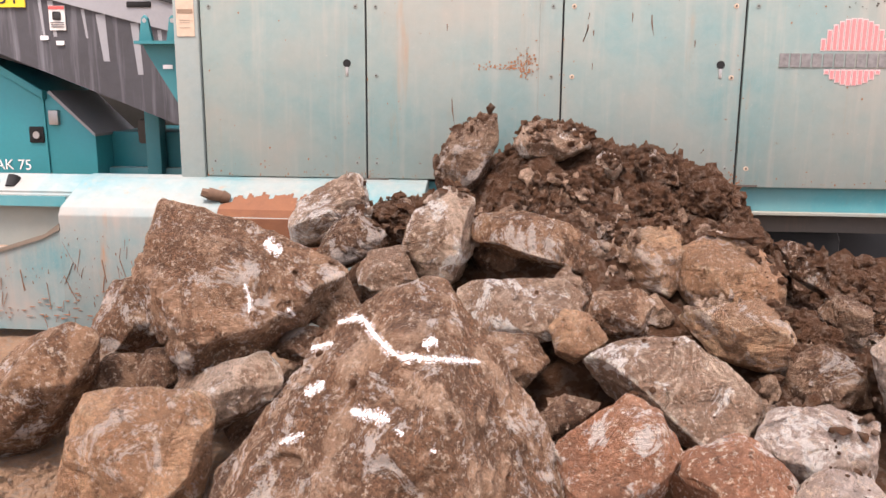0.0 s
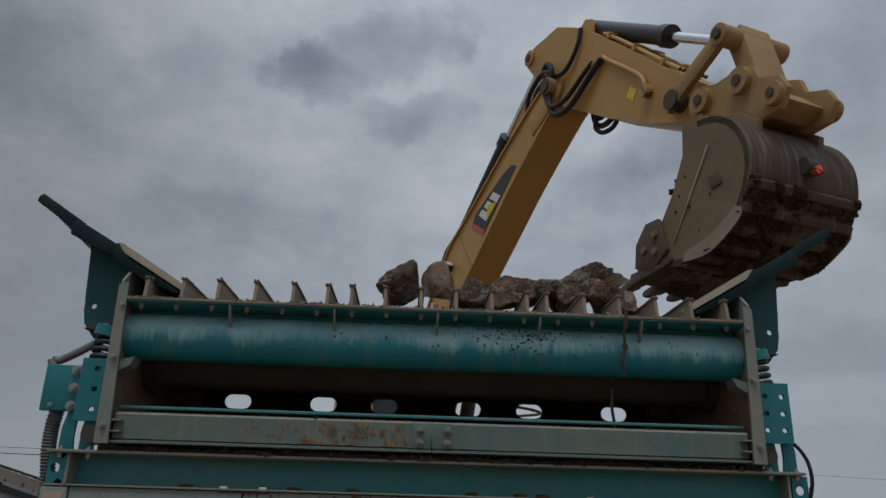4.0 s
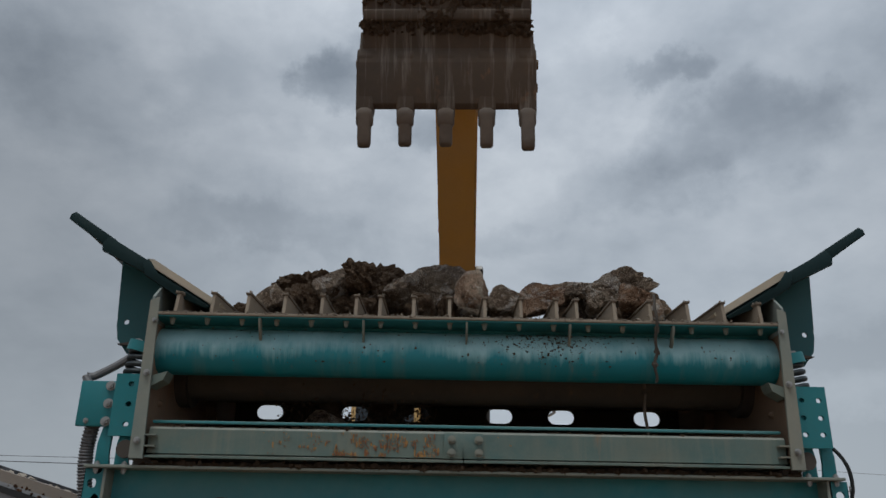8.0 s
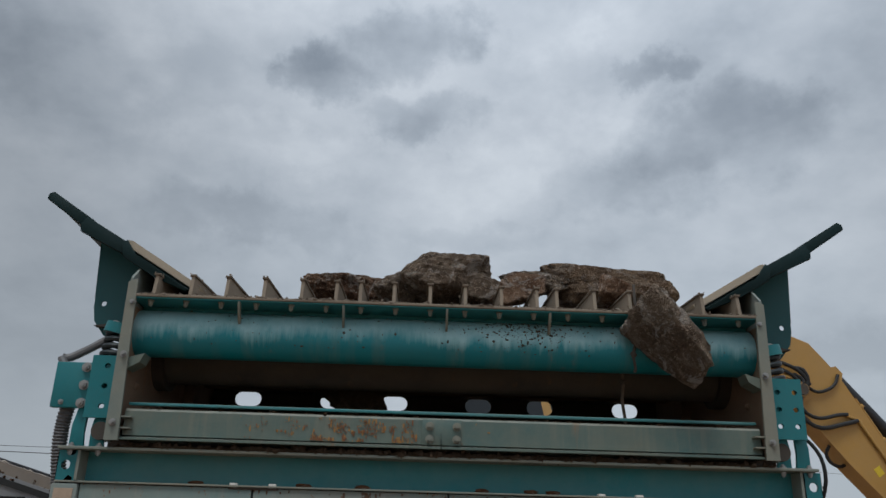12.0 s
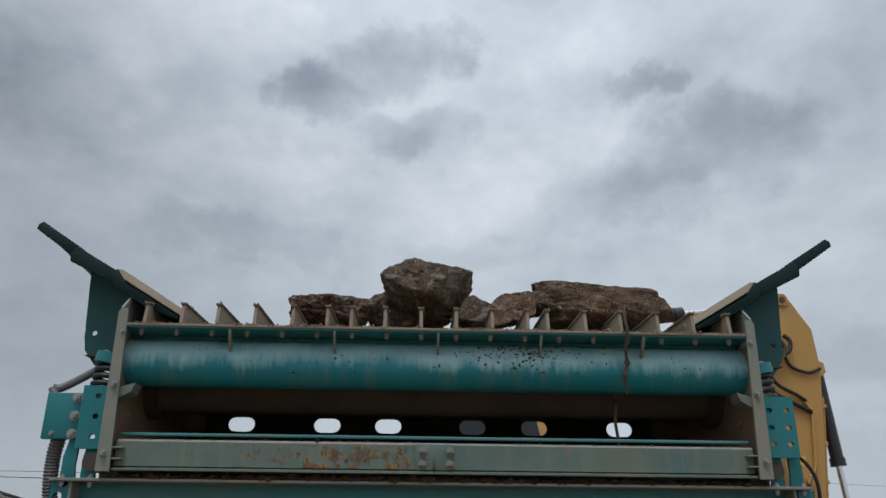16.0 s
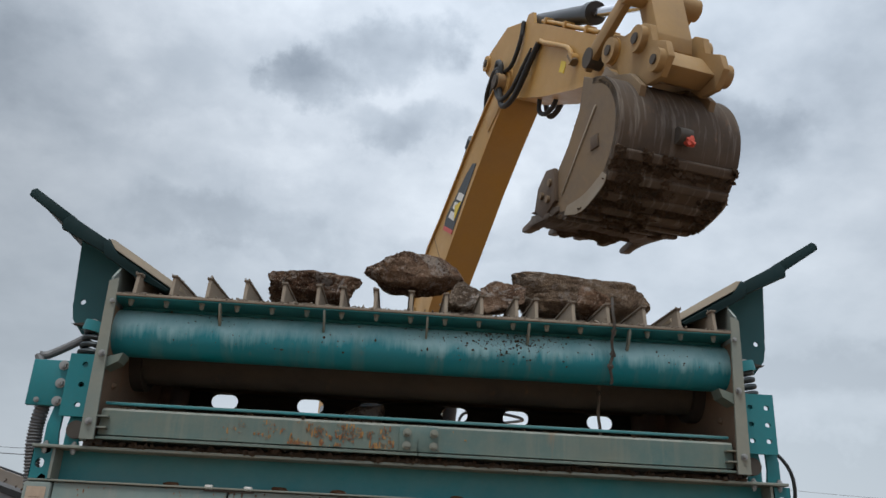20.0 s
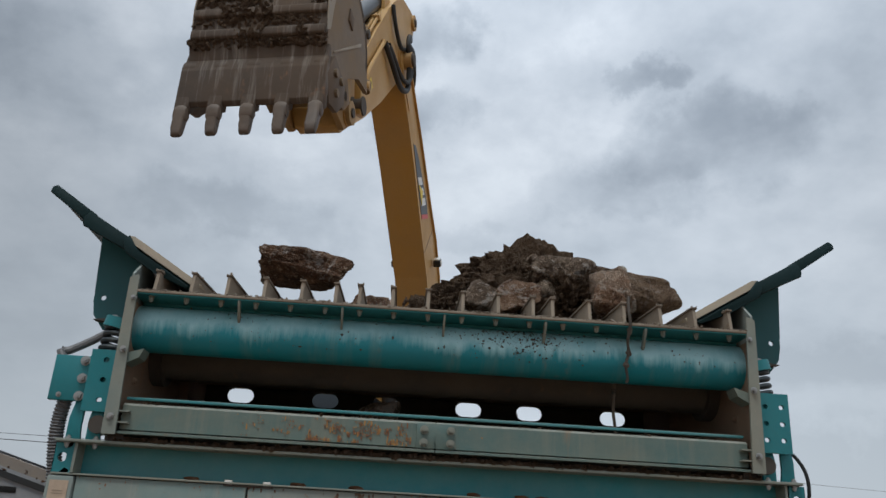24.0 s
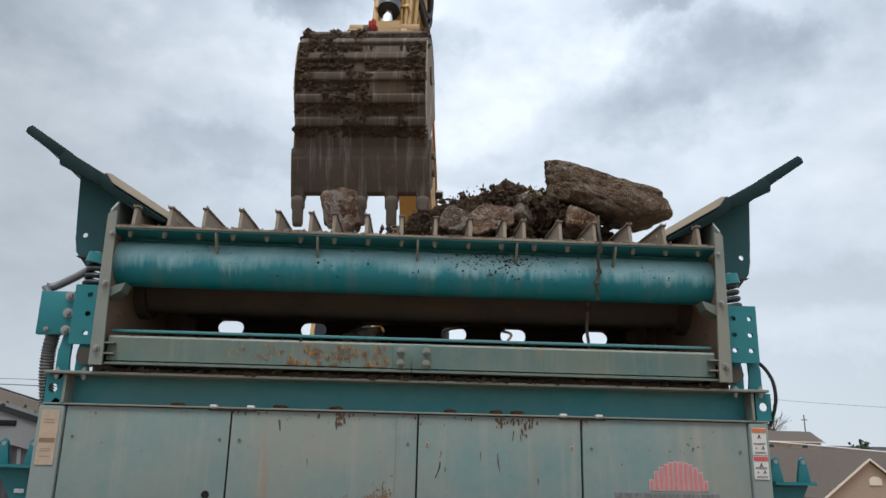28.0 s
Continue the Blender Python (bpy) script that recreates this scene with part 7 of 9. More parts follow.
for s in (-1, 1):
    lpart("boom_edge", sheet(bmesh.new(), [(p[0], p[1] + 0.004) for p in bo_top[1:-1]] + [(p[0], p[1] - 0.03) for p in bo_top[-2:0:-1]], s * 0.258 - 0.02, s * 0.258 + 0.02), M_YELLOW, boom)
    lpart("tip_boss", cyl(bmesh.new(), (s * 0.25, -LB, 0), (s * 0.36, -LB, 0), 0.115, seg=24), M_YMUD, boom)
    lpart("tip_pin", cyl(bmesh.new(), (s * 0.36, -LB, 0), (s * 0.39, -LB, 0), 0.09, seg=18), M_DARK, boom)
    # maker's decal: a dark slanted panel with pale slanted bars, a yellow wedge and a red foot
    d = lpart("boom_decal", sheet(bmesh.new(), [(4.97, 0.20), (4.92, 0.34), (4.70, 0.49), (3.92, 0.86), (3.71, 0.83), (3.83, 0.39)], s * 0.2485 - 0.003, s * 0.2485 + 0.003), M_DECALD, boom, "charcoal slanted maker's decal")
    lpart("red_foot", sheet(bmesh.new(), [(3.71, 0.83), (3.775, 0.836), (3.90, 0.375), (3.83, 0.392)], s * 0.2530 - 0.003, s * 0.2530 + 0.003), M_REDDECAL, d, "red stripe")
    for u in (3.95, 4.12, 4.29):
        lpart("pale_bar", sheet(bmesh.new(), [(u, 0.74 - (u - 3.95) * 0.40), (u + 0.12, 0.70 - (u - 3.95) * 0.40), (u + 0.18, 0.42 - (u - 3.95) * 0.32), (u + 0.06, 0.45 - (u - 3.95) * 0.32)], s * 0.2530 - 0.003, s * 0.2530 + 0.003), M_WHITE, d, "white slanted bar")
    lpart("wedge", sheet(bmesh.new(), [(4.02, 0.44), (4.36, 0.34), (4.20, 0.58)], s * 0.2560 - 0.003, s * 0.2560 + 0.003), M_YELLOWTAG, d, "yellow wedge")
    lp = lpart("work_lamp", box(bmesh.new(), s * 0.33 - 0.06, s * 0.33 + 0.06, -3.01, -2.90, 0.89, 1.02, 0.02), M_DECALD, boom, "square work lamp")
    lpart("lens", box(bmesh.new(), s * 0.33 - 0.045, s * 0.33 + 0.045, -3.025, -3.01, 0.905, 1.005, 0.006), M_LIGHT, lp, "pale lens")
    lpart("lens", box(bmesh.new(), s * 0.385 - 0.008, s * 0.385 + 0.008, -2.995, -2.915, 0.905, 1.005, 0.004), M_LIGHT, lp, "pale lens")
    lpart("weld_seam", sheet(bmesh.new(), [(3.30, 0.42), (3.315, 0.42), (3.43, 1.18), (3.415, 1.18)], s * 0.2465 - 0.002, s * 0.2465 + 0.002), M_BUCKETS, boom)
    lpart("tip_cheek", sheet(bmesh.new(), [(5.45, 0.06), (5.60, 0.34), (6.02, 0.20), (6.26, 0.02), (6.18, -0.15), (5.95, -0.17)], s * 0.252 - 0.006, s * 0.252 + 0.006, 0.004), M_YELLOW, boom, "thick boom nose plate")
    # steel pipes and hoses along the upper edge, and the hose that loops off the lower end
    lpart("boom_pipe", pipe(bmesh.new(), over((2.3, 2.9, 3.3, 3.8, 4.4, 5.0, 5.45), s * 0.20, 0.035), 0.018), M_YELLOW, boom, "yellow steel pipe")
    lpart("boom_pipe", pipe(bmesh.new(), over((2.3, 2.9, 3.3, 3.8, 4.4, 5.0, 5.45), s * 0.14, 0.04), 0.018), M_YELLOW, boom, "yellow steel pipe")
    lpart("boom_hose", pipe(bmesh.new(), over((5.40, 5.55), s * 0.20, 0.05) + [(s * 0.24, -5.80, 0.58), (s * 0.28, -6.02, 0.46), (s * 0.31, -6.20, 0.30), (s * 0.32, -6.30, 0.05)], 0.032), M_RUBBER, boom, "black hydraulic hose")
    lpart("boom_hose", pipe(bmesh.new(), over((5.35, 5.5), s * 0.14, 0.05) + [(s * 0.20, -5.78, 0.50), (s * 0.26, -5.98, 0.36), (s * 0.30, -6.12, 0.18), (s * 0.31, -6.16, -0.05)], 0.030), M_RUBBER, boom, "black hydraulic hose")
    lpart("boom_hose", pipe(bmesh.new(), over((3.62, 3.5, 3.3), s * 0.18, 0.08) + [(s * 0.2, -3.0, 1.50), (s * 0.2, -2.7, 1.50), (s * 0.2, -2.4, 1.40)], 0.024), M_RUBBER, boom, "black hose at the cylinder foot")
    for u in (3.55, 4.15, 4.75, 5.3):
        lpart("pipe_clamp", box(bmesh.new(), s * 0.17 - 0.06, s * 0.17 + 0.06, -u - 0.025, -u + 0.025, over((u,), 0, 0)[0][2] - 0.01, over((u,), 0, 0)[0][2] + 0.065, 0.006), M_YELLOW, boom)
    lpart("boom_cylinder", cyl(bmesh.new(), (s * 0.40, 0.4, -0.7), (s * 0.40, -1.45, 0.30), 0.11, seg=18), M_CYL, boom, "boom lift cylinder")
    lpart("boom_rod", cyl(bmesh.new(), (s * 0.40, -1.4, 0.27), (s * 0.40, -2.4, 0.80), 0.06, seg=14), M_CHROME, boom)
    lpart("cylinder_lug", sheet(bmesh.new(), [(2.50, 1.28), (2.66, 1.52), (2.76, 1.52), (2.92, 1.28)], s * 0.13 - 0.02, s * 0.13 + 0.02), M_YELLOW, boom)

# --- stick: origin at its boom pin
RB, RU = 0.954, 0.364
st_prof = [(-1.07, 0.33), (-1.03, 0.46), (-0.90, 0.53), (-0.40, 0.785), (0.10, 0.76), (0.42, 0.72), (1.18, 0.56), (2.36, 0.28), (2.95, 0.17), (3.20, 0.10), (3.22, -0.08), (3.08, -0.19), (2.75, -0.20), (2.18, -0.25), (1.34, -0.26), (0.34, -0.205), (0.10, -0.17), (-0.33, -0.03), (-1.0, 0.24)]
stick = lpart("stick", sheet(bmesh.new(), st_prof, -0.21, 0.21, 0.015), M_YELLOW, exc, "yellow dipper stick, smeared with mud")
for s in (-1, 1):
    lpart("rear_boss", cyl(bmesh.new(), (s * 0.2, RB, RU), (s * 0.245, RB, RU), 0.11, seg=20), M_YELLOW, stick)
    lpart("rear_pin", cyl(bmesh.new(), (s * 0.24, RB, RU), (s * 0.262, RB, RU), 0.055, seg=14), M_DARK, stick)
    lpart("pivot_boss", cyl(bmesh.new(), (s * 0.2, 0, 0), (s * 0.25, 0, 0), 0.2, seg=24), M_YELLOW, stick)
    lpart("stick_pipe", pipe(bmesh.new(), [(s * 0.235, -0.80, 0.30), (s * 0.24, -1.0, 0.40), (s * 0.24, -1.10, 0.37), (s * 0.24, -1.85, 0.21), (s * 0.24, -2.0, 0.08)], 0.026), M_YELLOW, stick, "yellow steel pipe")
    for x, r in ((0.16, 0.02), (0.11, 0.02)):
        lpart("stick_pipe", pipe(bmesh.new(), [(s * x, -0.75, 0.69), (s * x, -1.2, 0.595), (s * x, -1.8, 0.45), (s * x, -2.4, 0.31)], r), M_YELLOW, stick, "steel pipe on the stick")
    for u in (0.9, 1.5, 2.1):
        lpart("pipe_clamp", box(bmesh.new(), s * 0.135 - 0.06, s * 0.135 + 0.06, -u - 0.03, -u + 0.03, 0.625 - (u - 0.9) * 0.237, 0.70 - (u - 0.9) * 0.237, 0.005), M_YELLOW, stick)
    lpart("stick_hose", pipe(bmesh.new(), [(s * 0.28, 0.32, 0.20), (s * 0.31, 0.20, 0.28), (s * 0.32, 0.02, 0.20), (s * 0.32, -0.06, -0.08), (s * 0.32, -0.30, -0.32), (s * 0.30, -0.62, -0.22), (s * 0.27, -0.86, 0.16), (s * 0.245, -0.98, 0.38)], 0.036), M_RUBBER, stick, "black looped hose")
    lpart("stick_hose", pipe(bmesh.new(), [(s * 0.28, 0.26, 0.12), (s * 0.33, 0.08, 0.14), (s * 0.34, 0.0, -0.10), (s * 0.33, -0.24, -0.24), (s * 0.30, -0.50, -0.12), (s * 0.26, -0.70, 0.20), (s * 0.245, -0.80, 0.33)], 0.030), M_RUBBER, stick, "black looped hose")
    lpart("stick_hose", pipe(bmesh.new(), [(s * 0.23, -0.28, 0.74), (s * 0.25, -0.34, 0.50), (s * 0.26, -0.22, 0.22), (s * 0.27, 0.0, 0.14)], 0.027), M_RUBBER, stick, "black hose")
    lpart("fitting", cyl(bmesh.new(), (s * 0.21, -2.06, 0.06), (s * 0.29, -2.06, 0.06), 0.065, seg=10), M_YELLOW, stick)
    lpart("fitting_cap", cyl(bmesh.new(), (s * 0.25, -2.0, 0.10), (s * 0.25, -2.12, 0.02), 0.045, seg=10), M_BUCKETS, stick)
    lpart("tip_pin", cyl(bmesh.new(), (s * 0.2, -LS, 0), (s * 0.30, -LS, 0), 0.13, seg=20), M_YELLOW, stick)
    lpart("pin_bolt", cyl(bmesh.new(), (s * 0.30, -LS, 0), (s * 0.315, -LS, 0), 0.045, seg=12), M_DARK, stick)
    lpart("link_pin", cyl(bmesh.new(), (s * 0.2, -LS + 0.405, -0.02), (s * 0.36, -LS + 0.405, -0.02), 0.10, seg=16), M_DARK, stick)
    lpart("sticker", sheet(bmesh.new(), [(1.66, -0.02), (1.80, -0.05), (1.82, 0.07), (1.68, 0.10)], s * 0.2125 - 0.002, s * 0.2125 + 0.002), M_YELLOWTAG, stick, "yellow sticker")
    lpart("cylinder_lug", sheet(bmesh.new(), [(0.08, 0.70), (0.18, 0.87), (0.34, 0.87), (0.46, 0.68)], s * 0.13 - 0.02, s * 0.13 + 0.02), M_YELLOW, stick)
lpart("drain_hose", pipe(bmesh.new(), [(-0.1, -0.95, -0.22), (-0.1, -1.0, -0.38), (-0.08, -1.15, -0.42), (-0.06, -1.30, -0.34), (-0.05, -1.34, -0.22)], 0.028), M_RUBBER, stick, "black hose hanging under the stick")

BU, BV, BS = 0.095, 0.194, 0.965      # the shell sits ahead of the hinge pin


def bsheet(bm, prof, x0, x1, bevel=0.0):
    return sheet(bm, [(u * BS + BU, v * BS + BV) for u, v in prof], x0, x1, bevel)


# --- bucket: origin at its hinge pin, teeth ahead along its axis
BW = 0.569
bk_out = [(0.10, 0.20), (0.02, 0.42), (0.04, 0.69), (0.18, 0.93), (0.45, 1.075), (0.78, 1.07), (1.11, 0.86), (1.36, 0.51), (1.50, 0.12)]
bk_in = [(1.47, 0.09), (1.32, 0.48), (1.08, 0.81), (0.77, 1.01), (0.47, 1.015), (0.23, 0.89), (0.10, 0.67), (0.08, 0.44), (0.15, 0.23)]


def rounded(prof, n=4):
    out = []
    for i in range(len(prof) - 1):
        p = [Vector(prof[max(0, min(len(prof) - 1, i + k))]) for k in (-1, 0, 1, 2)]
        for k in range(n):
            t = k / n
            q = 0.5 * (2 * p[1] + (p[2] - p[0]) * t + (2 * p[0] - 5 * p[1] + 4 * p[2] - p[3]) * t * t + (3 * p[1] - p[0] - 3 * p[2] + p[3]) * t ** 3)
            out.append((q.x, q.y))
    return out + [prof[-1]]


bk_out, bk_in = rounded(bk_out), rounded(bk_in)
bucket = lpart("bucket", bsheet(bmesh.new(), bk_out + bk_in, -BW, BW), M_SHELL, exc, "muddy steel digging bucket")
for s in (-1, 1):
    side = rounded([(0.10, 0.20), (0.03, 0.42), (0.05, 0.69), (0.19, 0.92), (0.45, 1.065), (0.78, 1.06), (1.10, 0.85), (1.35, 0.50), (1.49, 0.11)]) + [(1.06, 0.155), (0.77, 0.19), (0.42, 0.16), (0.15, 0.0)]
    lpart("side_plate", bsheet(bmesh.new(), side, s * (BW - 0.02) - 0.02, s * (BW - 0.02) + 0.02, 0.004), M_BUCKETS, bucket, "worn steel bucket side")
    lpart("side_cutter", bsheet(bmesh.new(), [(1.02, 0.14), (1.12, -0.02), (1.34, -0.06), (1.54, 0.04), (1.50, 0.28), (1.24, 0.40)], s * (BW + 0.02) - 0.02, s * (BW + 0.02) + 0.02, 0.006), M_BUCKET, bucket, "bolted side cutter")
    lpart("wear_edge", sheet(bmesh.new(), rounded([(0.74, 1.265), (0.86, 1.262), (1.17, 1.067), (1.335, 0.79)]) + rounded([(1.245, 0.785), (1.045, 1.00), (0.84, 1.135), (0.75, 1.18)]), s * (BW + 0.001) - 0.004, s * (BW + 0.001) + 0.004), M_WORN, bucket, "rubbed pale strip along the shell")
    lpart("weld_seam", sheet(bmesh.new(), [(0.36, 0.652), (1.22, 0.615), (1.22, 0.600), (0.36, 0.622)], s * (BW + 0.002) - 0.010, s * (BW + 0.002) + 0.010, 0.004), M_WORN, bucket, "pale worn seam across the bucket side")
    lpart("maker_plate", sheet(bmesh.new(), [(0.53, 0.865), (0.612, 0.955), (0.695, 0.86), (0.612, 0.765)], s * (BW + 0.004) - 0.010, s * (BW + 0.004) + 0.010, 0.004), M_BUCKET, bucket, "square steel plate")
    for k in range(3):
        u, v = ((1.16, 0.18), (1.34, 0.10), (1.30, 0.26))[k]
        lpart("cutter_bolt", cyl(bmesh.new(), (s * (BW + 0.03), -(u * BS + BU), v * BS + BV), (s * (BW + 0.065), -(u * BS + BU), v * BS + BV), 0.035, seg=10), M_BUCKETS, bucket)
    lpart("bucket_ear", sheet(bmesh.new(), [(0.12, 0.10), (0.36, 0.06), (0.62, 0.34), (0.58, 0.62), (0.22, 0.92), (0.06, 0.86), (0.04, 0.60), (0.14, 0.36)], s * 0.33 - 0.03, s * 0.33 + 0.03, 0.008), M_BUCKETS, bucket, "steel bucket ear")
    lpart("hinge_ear", sheet(bmesh.new(), [(-0.12, -0.13), (0.12, -0.15), (0.34, 0.06), (0.34, 0.24), (0.16, 0.36), (0.06, 0.60), (0.07, 0.80), (-0.06, 0.98), (-0.24, 0.98), (-0.32, 0.84), (-0.26, 0.62), (-0.37, 0.50), (-0.35, 0.36), (-0.16, 0.10)], s * 0.255 - 0.03, s * 0.255 + 0.03, 0.008), M_YMUD, bucket, "yellow coupler plate, smeared with mud")
    for u, v, r in ((0.0, 0.0, 0.12), (-0.219, 0.432, 0.12), (0.24, 0.18, 0.12), (-0.16, 0.88, 0.10)):
        lpart("ear_boss", cyl(bmesh.new(), (s * 0.27, -u, v), (s * 0.345, -u, v), r, seg=20), M_YMUD, bucket)
        lpart("ear_pin", cyl(bmesh.new(), (s * 0.34, -u, v), (s * 0.36, -u, v), r * 0.42, seg=14), M_DARK, bucket)
lpart("coupler_body", sheet(bmesh.new(), [(-0.10, 0.10), (0.14, 0.05), (0.10, 0.40), (0.02, 0.78), (-0.16, 0.90), (-0.22, 0.62), (-0.14, 0.36)], -0.23, 0.23, 0.02), M_YMUD, bucket, "yellow coupler body")
# wear bars across the shell, mud packed on them
def along(prof, d):
    for a, b2 in zip(prof, prof[1:]):
        l = math.hypot(b2[0] - a[0], b2[1] - a[1])
        if d <= l:
            return a[0] + (b2[0] - a[0]) * d / l, a[1] + (b2[1] - a[1]) * d / l, (b2[0] - a[0]) / l, (b2[1] - a[1]) / l
        d -= l
    return prof[-1][0], prof[-1][1], 0, -1


rnd_b = random.Random(41)
mud_c, mud_r = [], []
for k in range(6):
    u, v, tu, tv = along(bk_out[1:], 1.07 + 0.205 * k)
    nu, nv = -tv, tu
    q = [(u - tu * 0.05, v - tv * 0.05), (u + tu * 0.05, v + tv * 0.05), (u + tu * 0.035 + nu * 0.032, v + tv * 0.035 + nv * 0.032), (u - tu * 0.035 + nu * 0.032, v - tv * 0.035 + nv * 0.032)]
    lpart("wear_bar", bsheet(bmesh.new(), q, -BW + 0.006, BW - 0.006, 0.010), M_SHELL, bucket, "mud-packed wear bar")
    for _ in range(900):
        x = rnd_b.uniform(-BW, BW)
        if noise.noise(Vector((x * 2.2, k * 3.7, 1.0))) + rnd_b.uniform(-0.25, 0.25) < -0.12:
            continue
        d = rnd_b.uniform(-0.05, 0.13)
        up = 0.028 if d < 0.04 else 0.0
        if up and noise.noise(Vector((x * 4.2, k * 5.1, 7.0))) < 0.02:
            continue
        mud_c.append((x, -((u + tu * d + nu * up) * BS + BU), (v + tv * d + nv * up) * BS + BV))
        mud_r.append(0.006 + 0.024 * rnd_b.random() ** 2)
mud = crumbs("mud_crust", mud_c, mud_r, 4, M_SOILD, "", "")
mud.parent = bucket
lip_pts = [(1.30, 0.50), (1.49, 0.34), (1.66, 0.10), (1.655, 0.05), (1.50, 0.06), (1.27, 0.46)]
lpart("lip", bsheet(bmesh.new(), lip_pts, -BW - 0.022, BW + 0.022, 0.006), M_SHELL, bucket, "thick cutting lip")
for k in range(5):
    x, w = -0.548 + 0.274 * k, (0.0, -0.02, -0.02, 0.0, 0.045)[k]
    # long rounded finger over the lip, then a blunt tooth, worn by its own amount
    b = bmesh.new()
    bsheet(b, [(1.40, 0.412), (1.455, 0.376), (1.565, 0.218), (1.69, 0.072), (1.70, 0.0), (1.60, 0.0), (1.40, 0.34)], x - 0.060, x + 0.060, 0.012)
    lpart("adapter", b, M_SHELL, bucket, "mud-streaked tooth adapter")
    b = bmesh.new()
    bsheet(b, [(1.66, 0.09), (1.72, 0.06), (1.82 + w, -0.08), (1.86 + w, -0.13), (1.84 + w, -0.17), (1.79 + w, -0.15), (1.66, -0.03)], x - 0.044, x + 0.044, 0.020)
    bsheet(b, [(1.66, 0.085), (1.72, 0.055), (1.77, -0.02), (1.72, -0.06), (1.66, -0.025)], x - 0.057, x + 0.057, 0.020)
    lpart("tooth", b, M_TOOTH, bucket, "blunt worn tooth")
lpart("lift_eye", cyl(bmesh.new(), (-0.06, -0.33, 1.17), (0.06, -0.33, 1.17), 0.07, seg=16), M_DARK, bucket)
lpart("red_rag", clod_cluster(77, 0.12, 0.10, 0.20, 8, 1), M_REDTAG, bucket, "red rag tied to the lift eye").location = (0.03, -0.34, 1.22)

# --- links and cylinders that swing on their own
def link_bars(long, half, xs, w):
    b = bmesh.new()
    for x in xs:
        sheet(b, [(-0.10, -half), (long - 0.04, -half * 0.9), (long + 0.09, -half * 0.5), (long + 0.09, half * 0.5), (long - 0.04, half * 0.9), (-0.10, half)], x - w, x + w, 0.01)
    return b


link = lpart("side_link", link_bars(0.758, 0.085, (-0.31,), 0.035), M_YMUD, exc, "yellow bucket side link")
lpart("side_link", link_bars(0.758, 0.085, (0.31,), 0.035), M_YELLOW, link)
lpart("knee_boss", cyl(bmesh.new(), (-0.37, -0.758, 0), (0.37, -0.758, 0), 0.10, seg=18), M_YMUD, link)
lpart("knee_pin", cyl(bmesh.new(), (-0.40, -0.758, 0), (0.40, -0.758, 0), 0.05, seg=14), M_DARK, link)
hlink = lpart("power_link", link_bars(0.558, 0.10, (0.0,), 0.17), M_YMUD, exc, "yellow bucket link")
bcyl = lpart("bucket_cylinder", (lambda b: (cyl(b, (0, 0.08, 0), (0, -1.45, 0), 0.105, seg=22), cyl(b, (0, -1.45, 0), (0, -1.58, 0), 0.125, seg=22), b)[2])(bmesh.new()), M_CYL, exc, "black bucket cylinder")
brod = lpart("bucket_rod", cyl(bmesh.new(), (0, 0, 0), (0, 1.5, 0), 0.055, seg=16), M_CHROME, exc, "polished bucket rod")
scyl = lpart("stick_cylinder", (lambda b: (cyl(b, (0, 0.1, 0), (0, -2.2, 0), 0.110, seg=22), cyl(b, (0, -2.2, 0), (0, -2.36, 0), 0.135, seg=22), b)[2])(bmesh.new()), M_CYL, exc, "black stick cylinder")
srod = lpart("stick_rod", (lambda b: (cyl(b, (0, 0, 0), (0, 2.0, 0), 0.06, seg=16), cyl(b, (-0.1, 0, 0), (0.1, 0, 0), 0.1, seg=16), b)[2])(bmesh.new()), M_CHROME, exc, "polished stick rod")

# --- upper body and tracks
house_m = lpart("upper_body", (lambda b: (box(b, -1.5, 1.5, 0.2, 3.6, 1.15, 2.5, 0.06), box(b, 0.35, 1.5, -1.3, 0.2, 1.15, 2.2, 0.05), box(b, -0.45, 0.45, -0.5, 0.5, 1.15, 2.3, 0.03), b)[3])(bmesh.new()), M_YELLOW, exc, "yellow engine housing and counterweight")
cab = lpart("cab", (lambda b: (sheet(b, [(1.55, 1.2), (1.75, 2.0), (1.45, 3.1), (-0.1, 3.15), (-0.2, 1.2)], -1.48, -0.5, 0.06), b)[1])(bmesh.new()), M_YELLOW, house_m, "operator's cab")
lpart("windscreen", sheet(bmesh.new(), [(1.60, 1.5), (1.765, 2.02), (1.50, 3.0), (1.46, 3.0), (1.68, 2.0), (1.55, 1.5)], -1.40, -0.58), M_GLASS, house_m, "dark cab window")
for s in (-1, 1):
    lpart("cab_window", sheet(bmesh.new(), [(1.45, 1.6), (1.55, 2.05), (1.35, 2.95), (0.1, 2.98), (0.05, 1.6)], -0.99 + s * 0.485 - 0.008, -0.99 + s * 0.485 + 0.008), M_GLASS, house_m, "dark cab window")
lpart("handrail", pipe(bmesh.new(), [(0.45, -1.2, 2.2), (0.45, -1.2, 2.9), (1.4, -1.2, 2.9), (1.4, 1.5, 3.1), (1.4, 1.5, 2.5)], 0.022), M_CYL, house_m, "black handrail")
for s in (-1, 1):
    k = lpart("track", (lambda b: (prism(b, [(-2.3, 0.45), (-2.05, 0.1), (-1.8, 0.0), (1.8, 0.0), (2.05, 0.1), (2.3, 0.45), (2.05, 0.85), (1.8, 0.98), (-1.8, 0.98), (-2.05, 0.85)], "x", s * 1.35 - 0.3, s * 1.35 + 0.3, 0.02), b)[1])(bmesh.new()), M_DARK, exc, "dark crawler track")
lpart("undercarriage", box(bmesh.new(), -1.05, 1.05, -1.2, 1.2, 0.35, 1.14, 0.05), M_YELLOW, exc, "yellow undercarriage")


